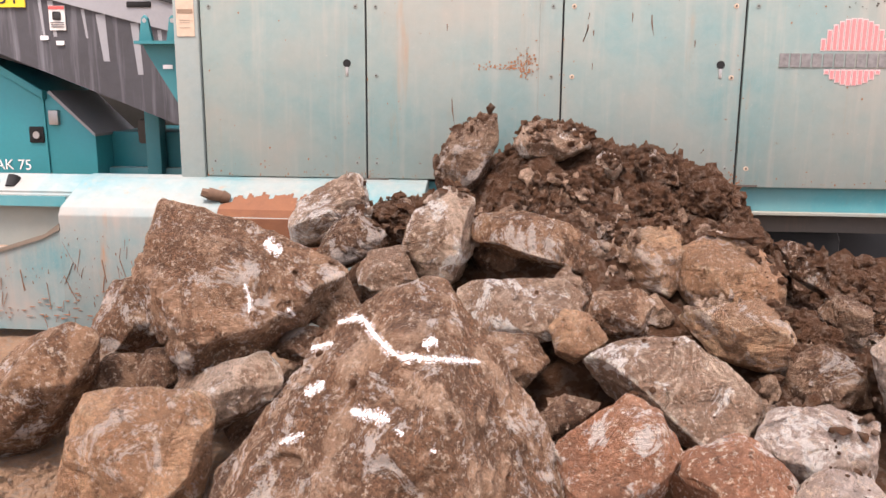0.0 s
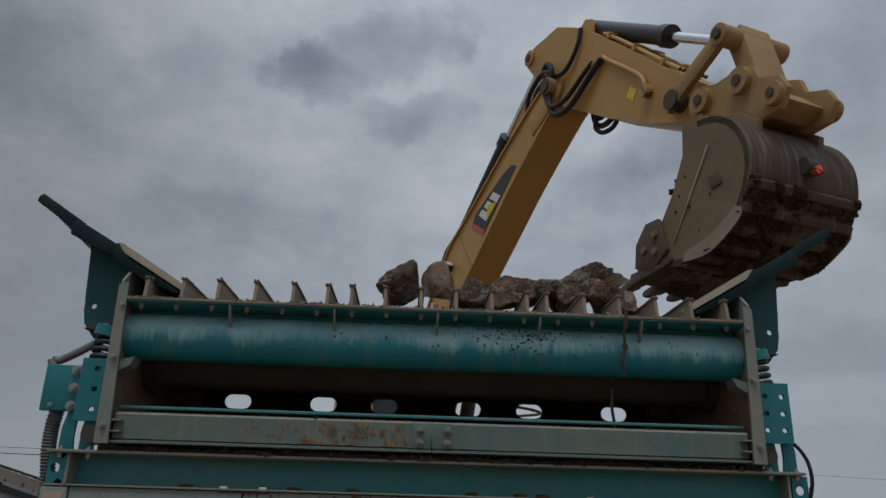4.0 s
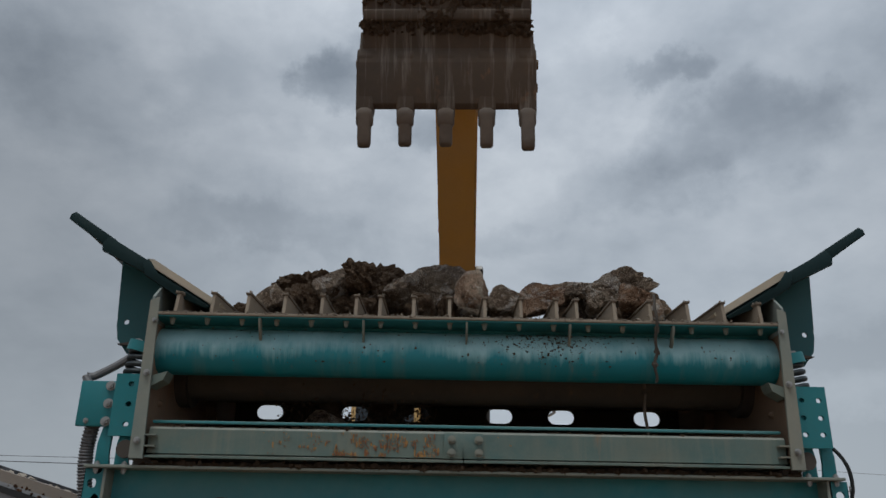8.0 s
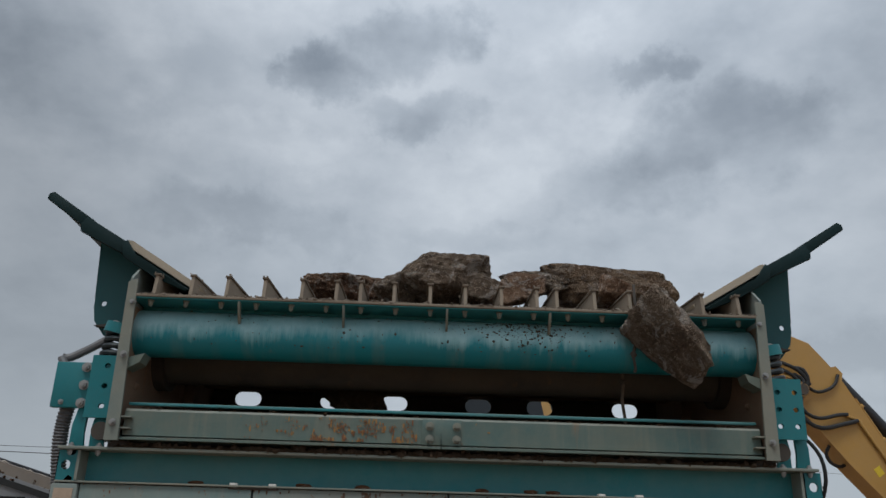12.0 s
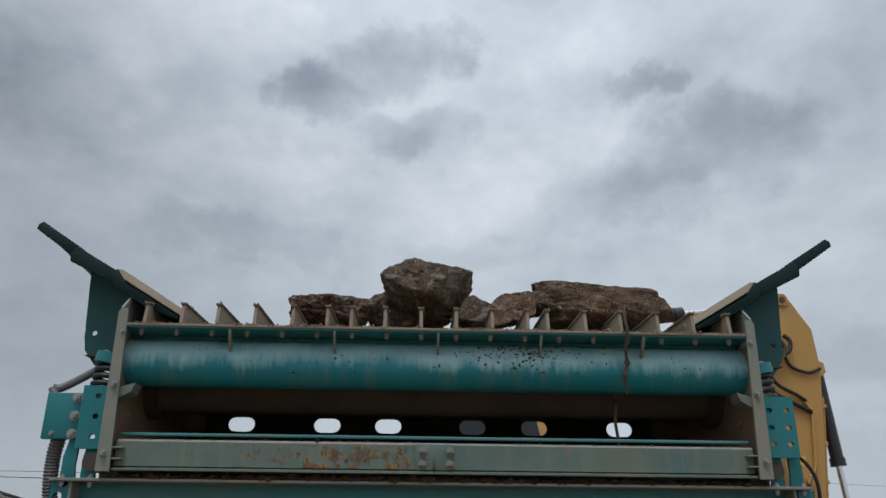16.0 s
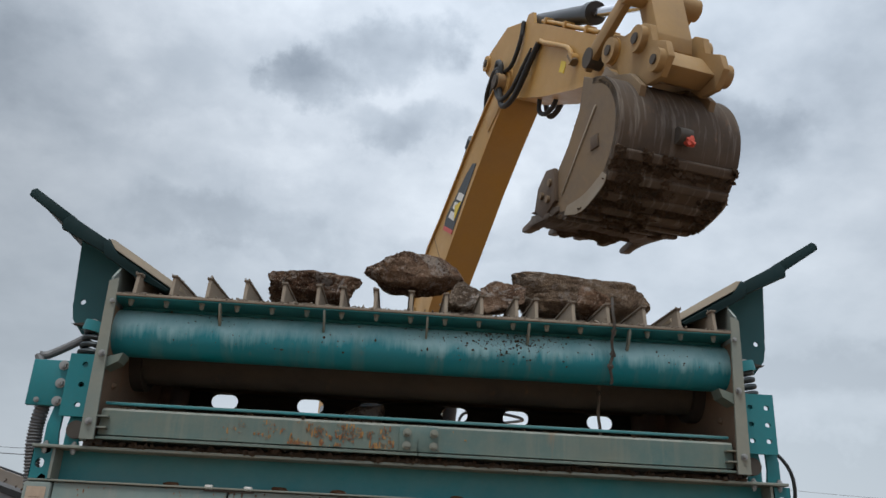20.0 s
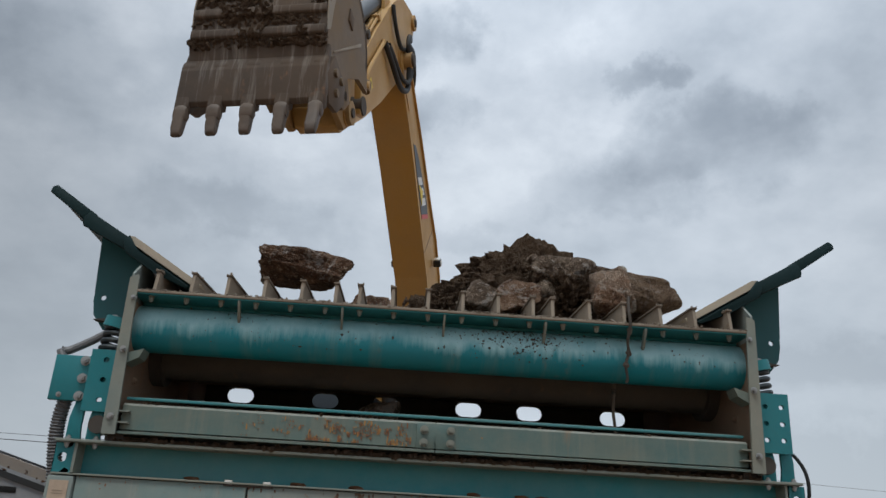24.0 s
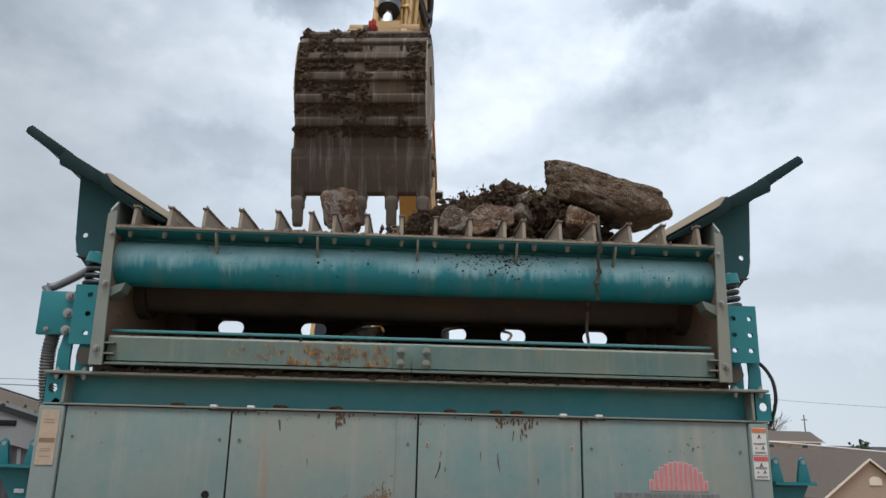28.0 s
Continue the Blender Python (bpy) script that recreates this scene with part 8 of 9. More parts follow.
def fk(swing, be, si, bk):
    """Poses, in the excavator's space, of all its moving parts."""
    rz = Matrix.Rotation(radians(swing), 4, "Z")

    def at(p, ang):
        return Matrix.Translation(p) @ rz @ Matrix.Rotation(-radians(ang), 4, "X")

    def ahead(p, ang, u, v):
        return at(p, ang) @ Vector((0, -u, v))

    foot = rz @ Vector((0, -FOOT_F, FOOT_H))
    P = ahead(foot, be, LB, 0)
    Q = ahead(P, be + si, LS, 0)
    out = {"boom": at(foot, be), "stick": at(P, be + si), "bucket": at(Q, bk), "body": rz}

    def span(a, b2):
        """A pose at a whose -y axis points to b2, in the swing plane."""
        d = rz.inverted() @ (b2 - a)
        return at(a, math.degrees(math.atan2(d.z, -d.y)))
    sc = ahead(foot, be, 2.70, 1.66)
    rear = ahead(P, be + si, -RB, RU)
    out["scyl"], out["srod"] = span(sc, rear), span(rear, rear + (rear - sc))
    lp = ahead(P, be + si, LS - 0.405, -0.02)
    ear = ahead(Q, bk, -0.219, 0.432)
    # four-bar linkage: the knee between the side link and the power link
    dv = ear - lp
    d = min(max(dv.length, 0.1), 1.31)
    a1, a2 = 0.758, 0.558
    ca = (a1 * a1 + d * d - a2 * a2) / (2 * a1 * d)
    ca = max(-1.0, min(1.0, ca))
    loc = rz.inverted() @ dv
    base = math.atan2(loc.z, -loc.y)
    ang = base + math.acos(ca)
    knee = lp + rz @ Vector((0, -math.cos(ang) * a1, math.sin(ang) * a1))
    out["link"], out["hlink"] = span(lp, knee), span(knee, ear)
    bc = ahead(P, be + si, 0.282, 0.79)
    out["bcyl"], out["brod"] = span(bc, knee), span(knee, knee + (knee - bc))
    out["Q"] = Q
    return out


def earth_pad():
    bm = bmesh.new()
    vs = {}
    for i in range(31):
        for j in range(31):
            x, y = -5 + i * 10 / 30, 8.9 + j * 9 / 30
            e = min(1.0, min(5 - abs(x), y - 8.9, 17.9 - y) / 1.0)
            vs[i, j] = bm.verts.new((x, y, -0.05 + 0.90 * max(0.0, e) + (0.03 * noise.noise(Vector((x * 2, y * 2, 0))) if e > 0.05 and max(abs(x - EX), abs(y - EY)) > 2.4 else 0.0)))
    for i in range(30):
        for j in range(30):
            bm.faces.new((vs[i, j], vs[i + 1, j], vs[i + 1, j + 1], vs[i, j + 1]))
    solid("earth_pad", bm, M_SOIL, "low rolled clay pad under the excavator", "ground", kind="structure")


earth_pad()


# ---------------------------------------------------------------- movement
# seconds, swing, boom, stick and bucket angles of the excavator, in degrees
ARM = [
    (0.0, 74, 32, -83, -142), (1.5, 74.5, 32.5, -82, -143), (2.0, 71, 34.5, -80.5, -146), (2.5, 62.1, 37.9, -79.8, -147.6), (3.0, 49.4, 40.6, -75.0, -148.9),
    (3.5, 36, 42.5, -73.5, -141), (4.5, 8, 43, -76, -105), (5.6, -3.6, 41.3, -78.5, -66.7), (6.0, -5.2, 40.5, -77.3, -68.0), (6.5, -6.3, 40.2, -78.5, -64.6),
    (7.0, -6.2, 40.4, -80.0, -51.0), (7.5, -5.8, 42.4, -77.4, -49.8), (8.0, -2.2, 44.6, -76.1, -50.9), (8.5, 7.3, 46.2, -80.6, -44.9), (9.0, 21.8, 45.7, -87.5, -34.6),
    (9.5, 43.2, 47.5, -91.8, -42.8), (10.0, 60.4, 39.9, -87.7, -65.3), (11.0, 89.7, 23.8, -76.1, -85.4), (12.0, 94.1, 12.7, -59.3, -94.2), (12.4, 95, 11.5, -62, -96),
    (14.6, 95.3, 17.5, -94, -116), (16.0, 93.7, 20.5, -104.4, -131.2), (17.0, 90.8, 24.8, -95.5, -141.9), (17.6, 82, 33, -94.5, -147.5), (18.0, 74.4, 38.2, -91.7, -150.6),
    (18.5, 62.0, 42.3, -85.0, -149.4), (19.0, 45.8, 45.1, -79.6, -128.1), (19.5, 27.0, 44.1, -72.2, -147.8), (20.0, 14.1, 45.5, -71.0, -137.8), (20.5, 7.9, 48.4, -79.9, -124.3),
    (21.5, 5.2, 44, -77, -86), (22.6, 2.6, 42.3, -75.4, -57.3), (23.0, 1.9, 44.6, -77.7, -52.9), (23.5, -2.8, 48.5, -82.6, -47.2), (24.0, -13.0, 50.5, -93.4, -35.9),
    (24.5, -26.7, 52.5, -105.5, -44.1), (25.0, -37.9, 53.2, -113.2, -50.1), (26.0, -38.5, 53.3, -113.1, -49.8), (27.0, -35.7, 53.6, -112.9, -50.1), (27.4, -28.0, 53.5, -113.2, -50.7),
    (28.0, -5.9, 52.4, -112.9, -53.3),
]


def spline(rows, t):
    """Smooth values between rows, by monotone-ish cubic steps."""
    if t <= rows[0][0]:
        return rows[0][1:]
    for i in range(len(rows) - 1):
        if t <= rows[i + 1][0]:
            a, b = rows[i], rows[i + 1]
            p, n = rows[max(i - 1, 0)], rows[min(i + 2, len(rows) - 1)]
            h = b[0] - a[0]
            s = (t - a[0]) / h
            out = []
            for k in range(1, len(a)):
                def slope(l, c, r):
                    d1 = (c[k] - l[k]) / max(c[0] - l[0], 1e-6) if c is not l else 0.0
                    d2 = (r[k] - c[k]) / max(r[0] - c[0], 1e-6) if r is not c else 0.0
                    return 0.0 if d1 * d2 <= 0 else 2 * d1 * d2 / (d1 + d2)
                m0, m1 = slope(p, a, b) * h, slope(a, b, n) * h
                out.append((2 * s ** 3 - 3 * s * s + 1) * a[k] + (s ** 3 - 2 * s * s + s) * m0 + (3 * s * s - 2 * s ** 3) * b[k] + (s ** 3 - s * s) * m1)
            return tuple(out)
    return rows[-1][1:]


def move_excavator():
    times = sorted({round(0.25 * k, 2) for k in range(113)} | {r[0] for r in ARM})
    poses = [(t, fk(*spline(ARM, t))) for t in times]
    for ob, key in ((boom, "boom"), (stick, "stick"), (bucket, "bucket"), (house_m, "body"), (link, "link"), (hlink, "hlink"), (bcyl, "bcyl"), (brod, "brod"), (scyl, "scyl"), (srod, "srod")):
        walk(ob, [(t, p[key]) for t, p in poses])


def bucket_at(t, x, u, v):
    """A place in the bucket, in world space, with the bucket's turn."""
    m = fk(*spline(ARM, t))["bucket"]
    return Matrix.Translation(exc.location) @ m @ Matrix.Translation((x, -u, v))


def ride(t0, t1, x, u, v, step=0.25):
    """Rows for a thing lying in the bucket from t0 to t1."""
    n = max(1, int((t1 - t0) / step))
    return [(t0 + (t1 - t0) * k / n, bucket_at(t0 + (t1 - t0) * k / n, x, u, v)) for k in range(n + 1)]


DIG = (8.6, 11.6, 0.5)     # where the second load lies before it is dug


INSIDE = 1.25      # height inside the closed body where what sifts through comes to rest


def grid_rock(seed, w, d, h, material, label, rows, inside=None, rough=0.085):
    """A stone on the bars, with its way over them."""
    b = rock_bm(seed, w, d, h, 5 if w > 0.4 else 4, 9, rough) if material is not M_SOILD else clod_cluster(seed, w, d, h, 22, 3)
    ob = tagged(new("stone" if material is not M_SOILD else "clay_clod", mesh_of("stone", b, material)), label, "stone" if material is not M_SOILD else "clod", "stones on the bars")
    rnd = random.Random(seed)
    x, u, v = rnd.uniform(-0.22, 0.22), rnd.uniform(0.65, 1.0), rnd.uniform(0.5, 0.75)
    if w > 0.95:
        x, u, v = 0.0, 0.86, 0.60
    if inside:
        x, u, v = inside
    out = []
    for k, r in enumerate(rows):
        if r[1] == "buck1":
            if k == 0:
                out += ride(0.0, rows[1][0], x, u, v)
        elif r[1] == "buck2":
            if k == 0:
                here = pose(DIG[0] + x, DIG[1] + u - 0.6, DIG[2])
                out += [(0.0, here), (16.2, here)] + ride(17.4, rows[1][0], x, u, v)
        else:
            out.append((r[0], pose(*r[1:])))
    if out[-1][0] < 28.0:
        out.append((28.0, out[-1][1]))
    walk(ob, out)


def move_stones():
    grid_rock(201, 0.29, 0.26, 0.28, M_ROCKM, "dark clay-caked stone resting on the bars", [(0, -0.03, 5.1, 3.302, 0, 0, 0), (3, -0.069, 5.1, 3.331, 0, 0, 0), (7.0, -0.241, 5.15, 3.365, 0, 6, 0), (9.5, -0.261, 5.2, 3.364, 0, 10, 0), (12.4, -0.182, 5.2, 3.301, 0, 12, 0), (16, -0.207, 5.2, 3.337, 0, 12, 0), (17.0, -0.227, 5.3, 3.32, 0, 20, 0), (19, -0.227, 5.4, 2.92, 0, 20, 0), (20, -0.227, 5.5, 2.52, 0, 20, 0)])
    grid_rock(202, 0.24, 0.24, 0.27, M_ROCKP, "pale rounded stone that rolls off the bars", [(0, 0.2, 5.05, 3.278, 0, 0, 0), (3, 0.16, 5.05, 3.336, 0, 0, 0), (5.6, 0.147, 5.0, 3.324, 0, 0, 0), (8.4, 0.185, 4.95, 3.299, 0, 4, 0), (8.9, 0.142, 4.8, 3.27, -20, 4, 0), (9.15, 0.054, 4.55, 3.002, -70, 10, 10), (9.5, -0.018, 4.2, 2.154, -160, 20, 30), (9.75, -0.1, 3.75, 1.05, -230, 30, 40), (28, -0.1, 3.75, 1.05, -230, 30, 40)])
    grid_rock(203, 0.26, 0.22, 0.22, M_ROCKM, "brown stone between two bars", [(0, 0.385, 5.0, 3.245, 0, 0, 0), (28, 0.385, 5.0, 3.245, 0, 0, 0)])
    grid_rock(204, 0.29, 0.24, 0.23, M_ROCKD, "brown stone between two bars", [(0, 0.620, 5.0, 3.256, 0, 0, 0), (28, 0.620, 5.0, 3.256, 0, 0, 0)])
    grid_rock(205, 0.50, 0.36, 0.15, M_ROCKM, "flat overhanging slab caked with clay", [(0, 0.83, 5.2, 3.30, 0, -9, 0), (9.5, 0.78, 5.2, 3.36, 0, -6, 0), (12.4, 0.72, 5.2, 3.36, 0, 4, 0), (16, 0.80, 5.2, 3.37, 0, 4, 0), (24.2, 0.662, 5.3, 3.33, 0, 6, 0), (28, 0.662, 5.3, 3.33, 0, 6, 0)])
    grid_rock(206, 0.21, 0.20, 0.23, M_ROCKD, "upright brown stone between two bars", [(0, 1.19, 4.95, 3.259, 0, 0, 0), (28, 1.19, 4.95, 3.259, 0, 0, 0)])
    grid_rock(207, 0.15, 0.14, 0.16, M_ROCKP, "small pale stone on the bars", [(0, 1.383, 5.0, 3.273, 0, 0, 0), (9.5, 1.311, 5.0, 3.203, 0, 0, 0), (12.0, 1.378, 5.2, 3.175, 0, 0, 0), (13.5, 1.433, 5.4, 2.987, 0, 0, 0), (28, 1.433, 5.4, 2.987, 0, 0, 0)])
    grid_rock(209, 0.56, 0.42, 0.24, M_ROCKM, "long muddy slab that slides off the bars", [(0, 1.15, 5.2, 3.39, 0, -24, 0), (3, 1.15, 5.2, 3.40, 0, -24, 0), (5.6, 1.13, 5.2, 3.39, 0, -24, 0), (9.5, 1.18, 5.15, 3.40, 0, -20, 0), (10.6, 1.363, 5.05, 3.398, 0, 2, 0), (11.5, 1.45, 4.95, 3.373, 0, 0, 0), (11.8, 1.451, 4.8, 3.243, -20, 20, 0), (12.0, 1.419, 4.55, 2.86, -50, 45, -10), (12.3, 1.45, 4.2, 1.6, -110, 60, -20), (12.55, 1.45, 3.7, 0.75, -150, 80, -20), (28, 1.45, 3.7, 0.75, -150, 80, -20)])
    grid_rock(208, 0.60, 0.50, 0.40, M_ROCKM, "large grey-brown boulder resting on two bars", [(0, "buck1"), (7.1, "buck1"), (7.6, -0.10, 5.6, 3.6, 40, 10, 0), (8.4, -0.018, 5.3, 3.455, 0, 0, 0), (9.5, 0.191, 5.1, 3.367, 0, 0, 0), (11.5, 0.122, 5.1, 3.374, 0, -2, 0), (12.4, 0.147, 5.1, 3.362, 0, -6, 0), (14.6, 0.068, 5.05, 3.387, 0, 4, 0), (16.0, 0.068, 5.05, 3.448, 0, 6, 0), (17.0, -0.033, 5.0, 3.403, 0, 8, 0), (17.3, -0.071, 4.9, 3.363, -25, 8, 0), (17.6, 0.018, 4.55, 2.994, -75, 10, 0), (17.8, -0.16, 4.3, 2.361, -120, 15, 0), (18.05, -0.25, 3.6, 1.15, -170, 20, 0), (28, -0.25, 3.6, 1.15, -170, 20, 0)])
    grid_rock(210, 0.94, 0.60, 0.30, M_ROCKB, "broad tan slab lying across the bars", [(0, "buck1"), (6.9, "buck1"), (7.5, 1.20, 6.0, 3.50, 0, 0, 0), (9.5, 1.25, 5.9, 3.44, 0, 4, 0), (12.4, 1.23, 5.35, 3.36, 0, 4, 0), (14.6, 1.20, 5.3, 3.35, 0, 4, 0), (17, 1.24, 5.3, 3.36, 0, 5, 0), (20.5, 1.157, 5.3, 3.35, 0, 4, 0), (22.6, 1.20, 5.3, 3.37, 0, 6, 0), (24.2, 1.33, 5.4, 3.45, 0, 8, 0), (25, 1.37, 5.4, 3.50, 0, 8, 0), (26, 1.38, 5.35, 3.52, 0, 9, 0), (27.4, 1.40, 5.3, 3.52, 0, 14, 0), (28, 1.42, 5.3, 3.53, 0, 16, 0)], None, 0.04)
    grid_rock(212, 0.62, 0.45, 0.23, M_ROCKD, "tan slab rocking on the bars until it drops off", [(0, "buck1"), (7.0, "buck1"), (7.45, -0.694, 5.6, 3.498, 0, 0, 0), (9.5, -0.6, 5.6, 3.476, 0, 0, 0), (12.4, -0.512, 5.4, 3.32, 0, 0, 0), (18.3, -0.565, 5.3, 3.328, 0, 0, 0), (20.5, -0.607, 5.15, 3.285, 0, -2, 0), (22.6, -0.733, 5.05, 3.388, 0, 0, 0), (24.2, -0.745, 5.0, 3.345, 0, 4, 0), (24.6, -0.73, 4.95, 3.308, -10, -6, 0), (24.85, -0.666, 4.7, 3.03, -40, -40, 0), (25.0, -0.63, 4.5, 2.794, -55, -65, 0), (25.2, -0.571, 4.15, 1.963, -90, -80, 0), (25.45, -0.65, 3.5, 1.0, -170, 0, 0), (28, -0.65, 3.5, 1.0, -170, 0, 0)])
    grid_rock(213, 0.62, 0.40, 0.30, M_ROCKD, "brown boulder tipping over the tube", [(0, "buck1"), (7.1, "buck1"), (7.5, -0.176, 5.9, 3.566, 0, 0, 0), (12.4, 0.093, 5.8, 3.448, 0, 0, 0), (17.0, 0.08, 5.6, 3.463, 0, 0, 0), (18.0, 0.0, 5.2, 3.37, 0, 16, 0), (18.6, 0.02, 5.2, 3.375, 0, 12, 0), (19.5, 0.056, 5.1, 3.390, 0, 4, 16), (20.0, 0.045, 5.05, 3.400, 0, 10, 34), (20.5, 0.035, 5.0, 3.405, 0, 14, 50), (22.6, -0.057, 5.0, 3.391, 0, 12, 62), (23.3, -0.125, 4.85, 3.299, -25, 10, 60), (23.45, -0.148, 4.65, 3.12, -60, 10, 30), (23.6, -0.193, 4.5, 2.86, -90, 15, 30), (23.85, -0.35, 4.2, 1.75, -140, 15, 30), (24.1, -0.35, 3.75, 1.05, -170, 15, 30), (28, -0.35, 3.75, 1.05, -170, 15, 30)])
    grid_rock(214, 0.30, 0.30, 0.33, M_ROCKP, "pale stone that drops off the bars", [(0, "buck2"), (21.9, "buck2"), (22.4, 1.547, 5.4, 3.533, 0, 0, 0), (24.2, 1.225, 5.0, 3.36, 0, 0, 0), (24.7, 1.368, 4.85, 3.247, -10, 20, 0), (25.0, 1.214, 4.5, 2.781, -60, 30, 0), (25.2, 1.083, 4.2, 1.989, -100, 30, 0), (25.45, 1.1, 3.5, 0.85, -130, 30, 0), (28, 1.1, 3.5, 0.85, -130, 30, 0)])
    grid_rock(215, 0.34, 0.30, 0.25, M_ROCKD, "rounded clay-caked stone on the bars", [(0, "buck2"), (22.1, "buck2"), (22.5, -0.077, 5.9, 3.261, 0, 0, 0), (25, -0.352, 5.7, 3.333, 0, 0, 0), (27.0, -0.325, 5.5, 3.318, 0, 10, 0), (27.4, -0.318, 5.3, 3.385, 0, 66, 0), (28, -0.379, 5.2, 3.345, 0, 78, 0)])
    grid_rock(216, 0.48, 0.25, 0.26, M_ROCKM, "brown slab shaken off the bars", [(0, "buck2"), (22.0, "buck2"), (22.45, 1.061, 5.2, 3.607, 0, 0, 0), (25.4, 0.82, 5.0, 3.40, 0, 8, 0), (25.7, 0.84, 4.8, 3.27, -10, 14, 0), (26.0, 0.86, 4.58, 3.04, -25, 24, 0), (26.3, 0.88, 4.40, 2.3, -70, 34, 0), (26.6, 0.8, 3.8, 0.98, -120, 40, 0), (28, 0.8, 3.8, 0.98, -120, 40, 0)])
    grid_rock(219, 1.04, 0.56, 0.62, M_SOILD, "crumbling mound of dark clay heaped on the bars", [(0, "buck2"), (21.5, "buck2"), (22.0, 0.76, 5.8, 3.44, 20, 0, 0), (22.5, 0.74, 5.5, 3.54, 8, 0, 0), (24.2, 0.74, 5.45, 3.53, 5, 0, 0), (26, 0.77, 5.45, 3.39, 0, 0, 0), (28, 0.77, 5.45, 3.38, 0, 0, 0)])
    grid_rock(225, 0.80, 0.50, 0.40, M_SOILD, "crumbling mound of dark clay heaped on the bars", [(0, "buck2"), (21.7, "buck2"), (22.1, 0.42, 5.8, 3.42, 20, 0, 0), (22.6, 0.38, 5.5, 3.36, 8, 0, 0), (24.2, 0.38, 5.45, 3.35, 5, 0, 0), (26, 0.38, 5.45, 3.34, 0, 0, 0), (28, 0.38, 5.45, 3.33, 0, 0, 0)])
    grid_rock(223, 1.14, 0.66, 0.62, M_SOILD, "sticky clay overhanging the bucket lip", [(0, "buck1"), (6.15, "buck1"), (6.35, -0.62, 5.9, 3.42, 20, 0, 0), (6.7, -0.62, 5.6, 2.75, 30, 0, 0), (7.1, -0.62, 5.7, INSIDE, 30, 0, 0), (28, -0.62, 5.7, INSIDE, 30, 0, 0)], (0.0, 1.47, 0.22))
    grid_rock(224, 1.14, 0.66, 0.62, M_SOILD, "sticky clay overhanging the bucket lip", [(0, "buck2"), (20.9, "buck2"), (21.2, 0.80, 5.9, 3.42, 20, 0, 0), (21.6, 0.80, 5.6, 2.75, 30, 0, 0), (22.0, 0.80, 5.7, INSIDE, 30, 0, 0), (28, 0.80, 5.7, INSIDE, 30, 0, 0)], (0.0, 1.47, 0.22))
    grid_rock(220, 0.15, 0.14, 0.17, M_ROCKM, "small muddy stone thrown off the bars", [(0, "buck1"), (5.1, "buck1"), (5.45, 0.36, 5.1, 3.5, 0, 0, 0), (5.6, 0.42, 4.75, 3.25, -20, 10, 0), (5.8, 0.43, 4.55, 2.75, -60, 20, 0), (6.0, 0.532, 4.450, 2.152, -100, 30, 0), (6.3, 0.50, 4.1, 0.98, -150, 40, 0), (28, 0.50, 4.1, 0.98, -150, 40, 0)])
    for seed, x, z, late in ((221, -0.90, 3.42, 0.0), (222, -0.46, 3.42, 0.9)):
        grid_rock(seed, 0.66, 0.54, 0.50, M_SOILD, "crumbling lump of dark clay heaped on the bars", [(0, "buck1"), (6.7, "buck1"), (7.1, x, 5.9, 3.5, 20, 0, 0), (7.5, x, 5.5, z, 8, 0, 0), (8.6, x, 5.5, z - 0.01, 4, 0, 0), (9.6, x, 5.45, z - 0.08, 0, 0, 0), (10.1 + late, x, 5.4, z - 0.12, 0, 0, 0), (10.6 + late, x, 5.5, z - 0.34, 0, 0, 0), (11.1 + late, x, 5.6, z - 0.66, 0, 0, 0), (11.6 + late, x, 5.7, INSIDE, 0, 0, 0), (28, x, 5.7, INSIDE, 0, 0, 0)])
    grid_rock(217, 0.21, 0.20, 0.36, M_SOILD, "clay clod shaken off the bars", [(0, "buck1"), (6.8, "buck1"), (7.2, -0.865, 5.2, 3.285, 0, 0, 0), (9.6, -0.694, 4.85, 3.214, 0, 0, 0), (10.0, -0.516, 4.5, 2.793, -30, 0, 0), (10.3, -0.456, 4.3, 2.026, -60, 0, 0), (10.6, -0.9, 4.1, 0.95, -80, 0, 0), (28, -0.9, 4.1, 0.95, -80, 0, 0)])
    grid_rock(218, 0.25, 0.23, 0.20, M_SOILD, "clay clod shaken off the bars", [(0, "buck2"), (22.2, "buck2"), (22.6, 0.842, 5.3, 3.465, 0, 0, 0), (27.0, 0.707, 4.9, 3.306, 0, 0, 0), (27.4, 0.775, 4.6, 3.004, -30, 0, 0), (27.65, 0.779, 4.4, 2.425, -60, 0, 0), (27.9, 0.4, 4.1, 1.1, -80, 0, 0), (28, 0.4, 4.05, 1.08, -80, 0, 0)])


CLODS, STONES = [], []


def load_meshes():
    """A stock of clod and stone meshes that the tipped loads share."""
    for k in range(16):
        s = 0.09 + 0.011 * k
        CLODS.append((s, mesh_of("clay_clod", clod_cluster(900 + k, s * 1.3, s * 1.1, s * 0.95, 16, 2), M_SOILD)))
    for k in range(7):
        s = 0.13 + 0.03 * k
        STONES.append((s, mesh_of("stone", rock_bm(950 + k, s, s * 0.85, s * 0.72, 3, 8, 0.07), M_ROCKM)))


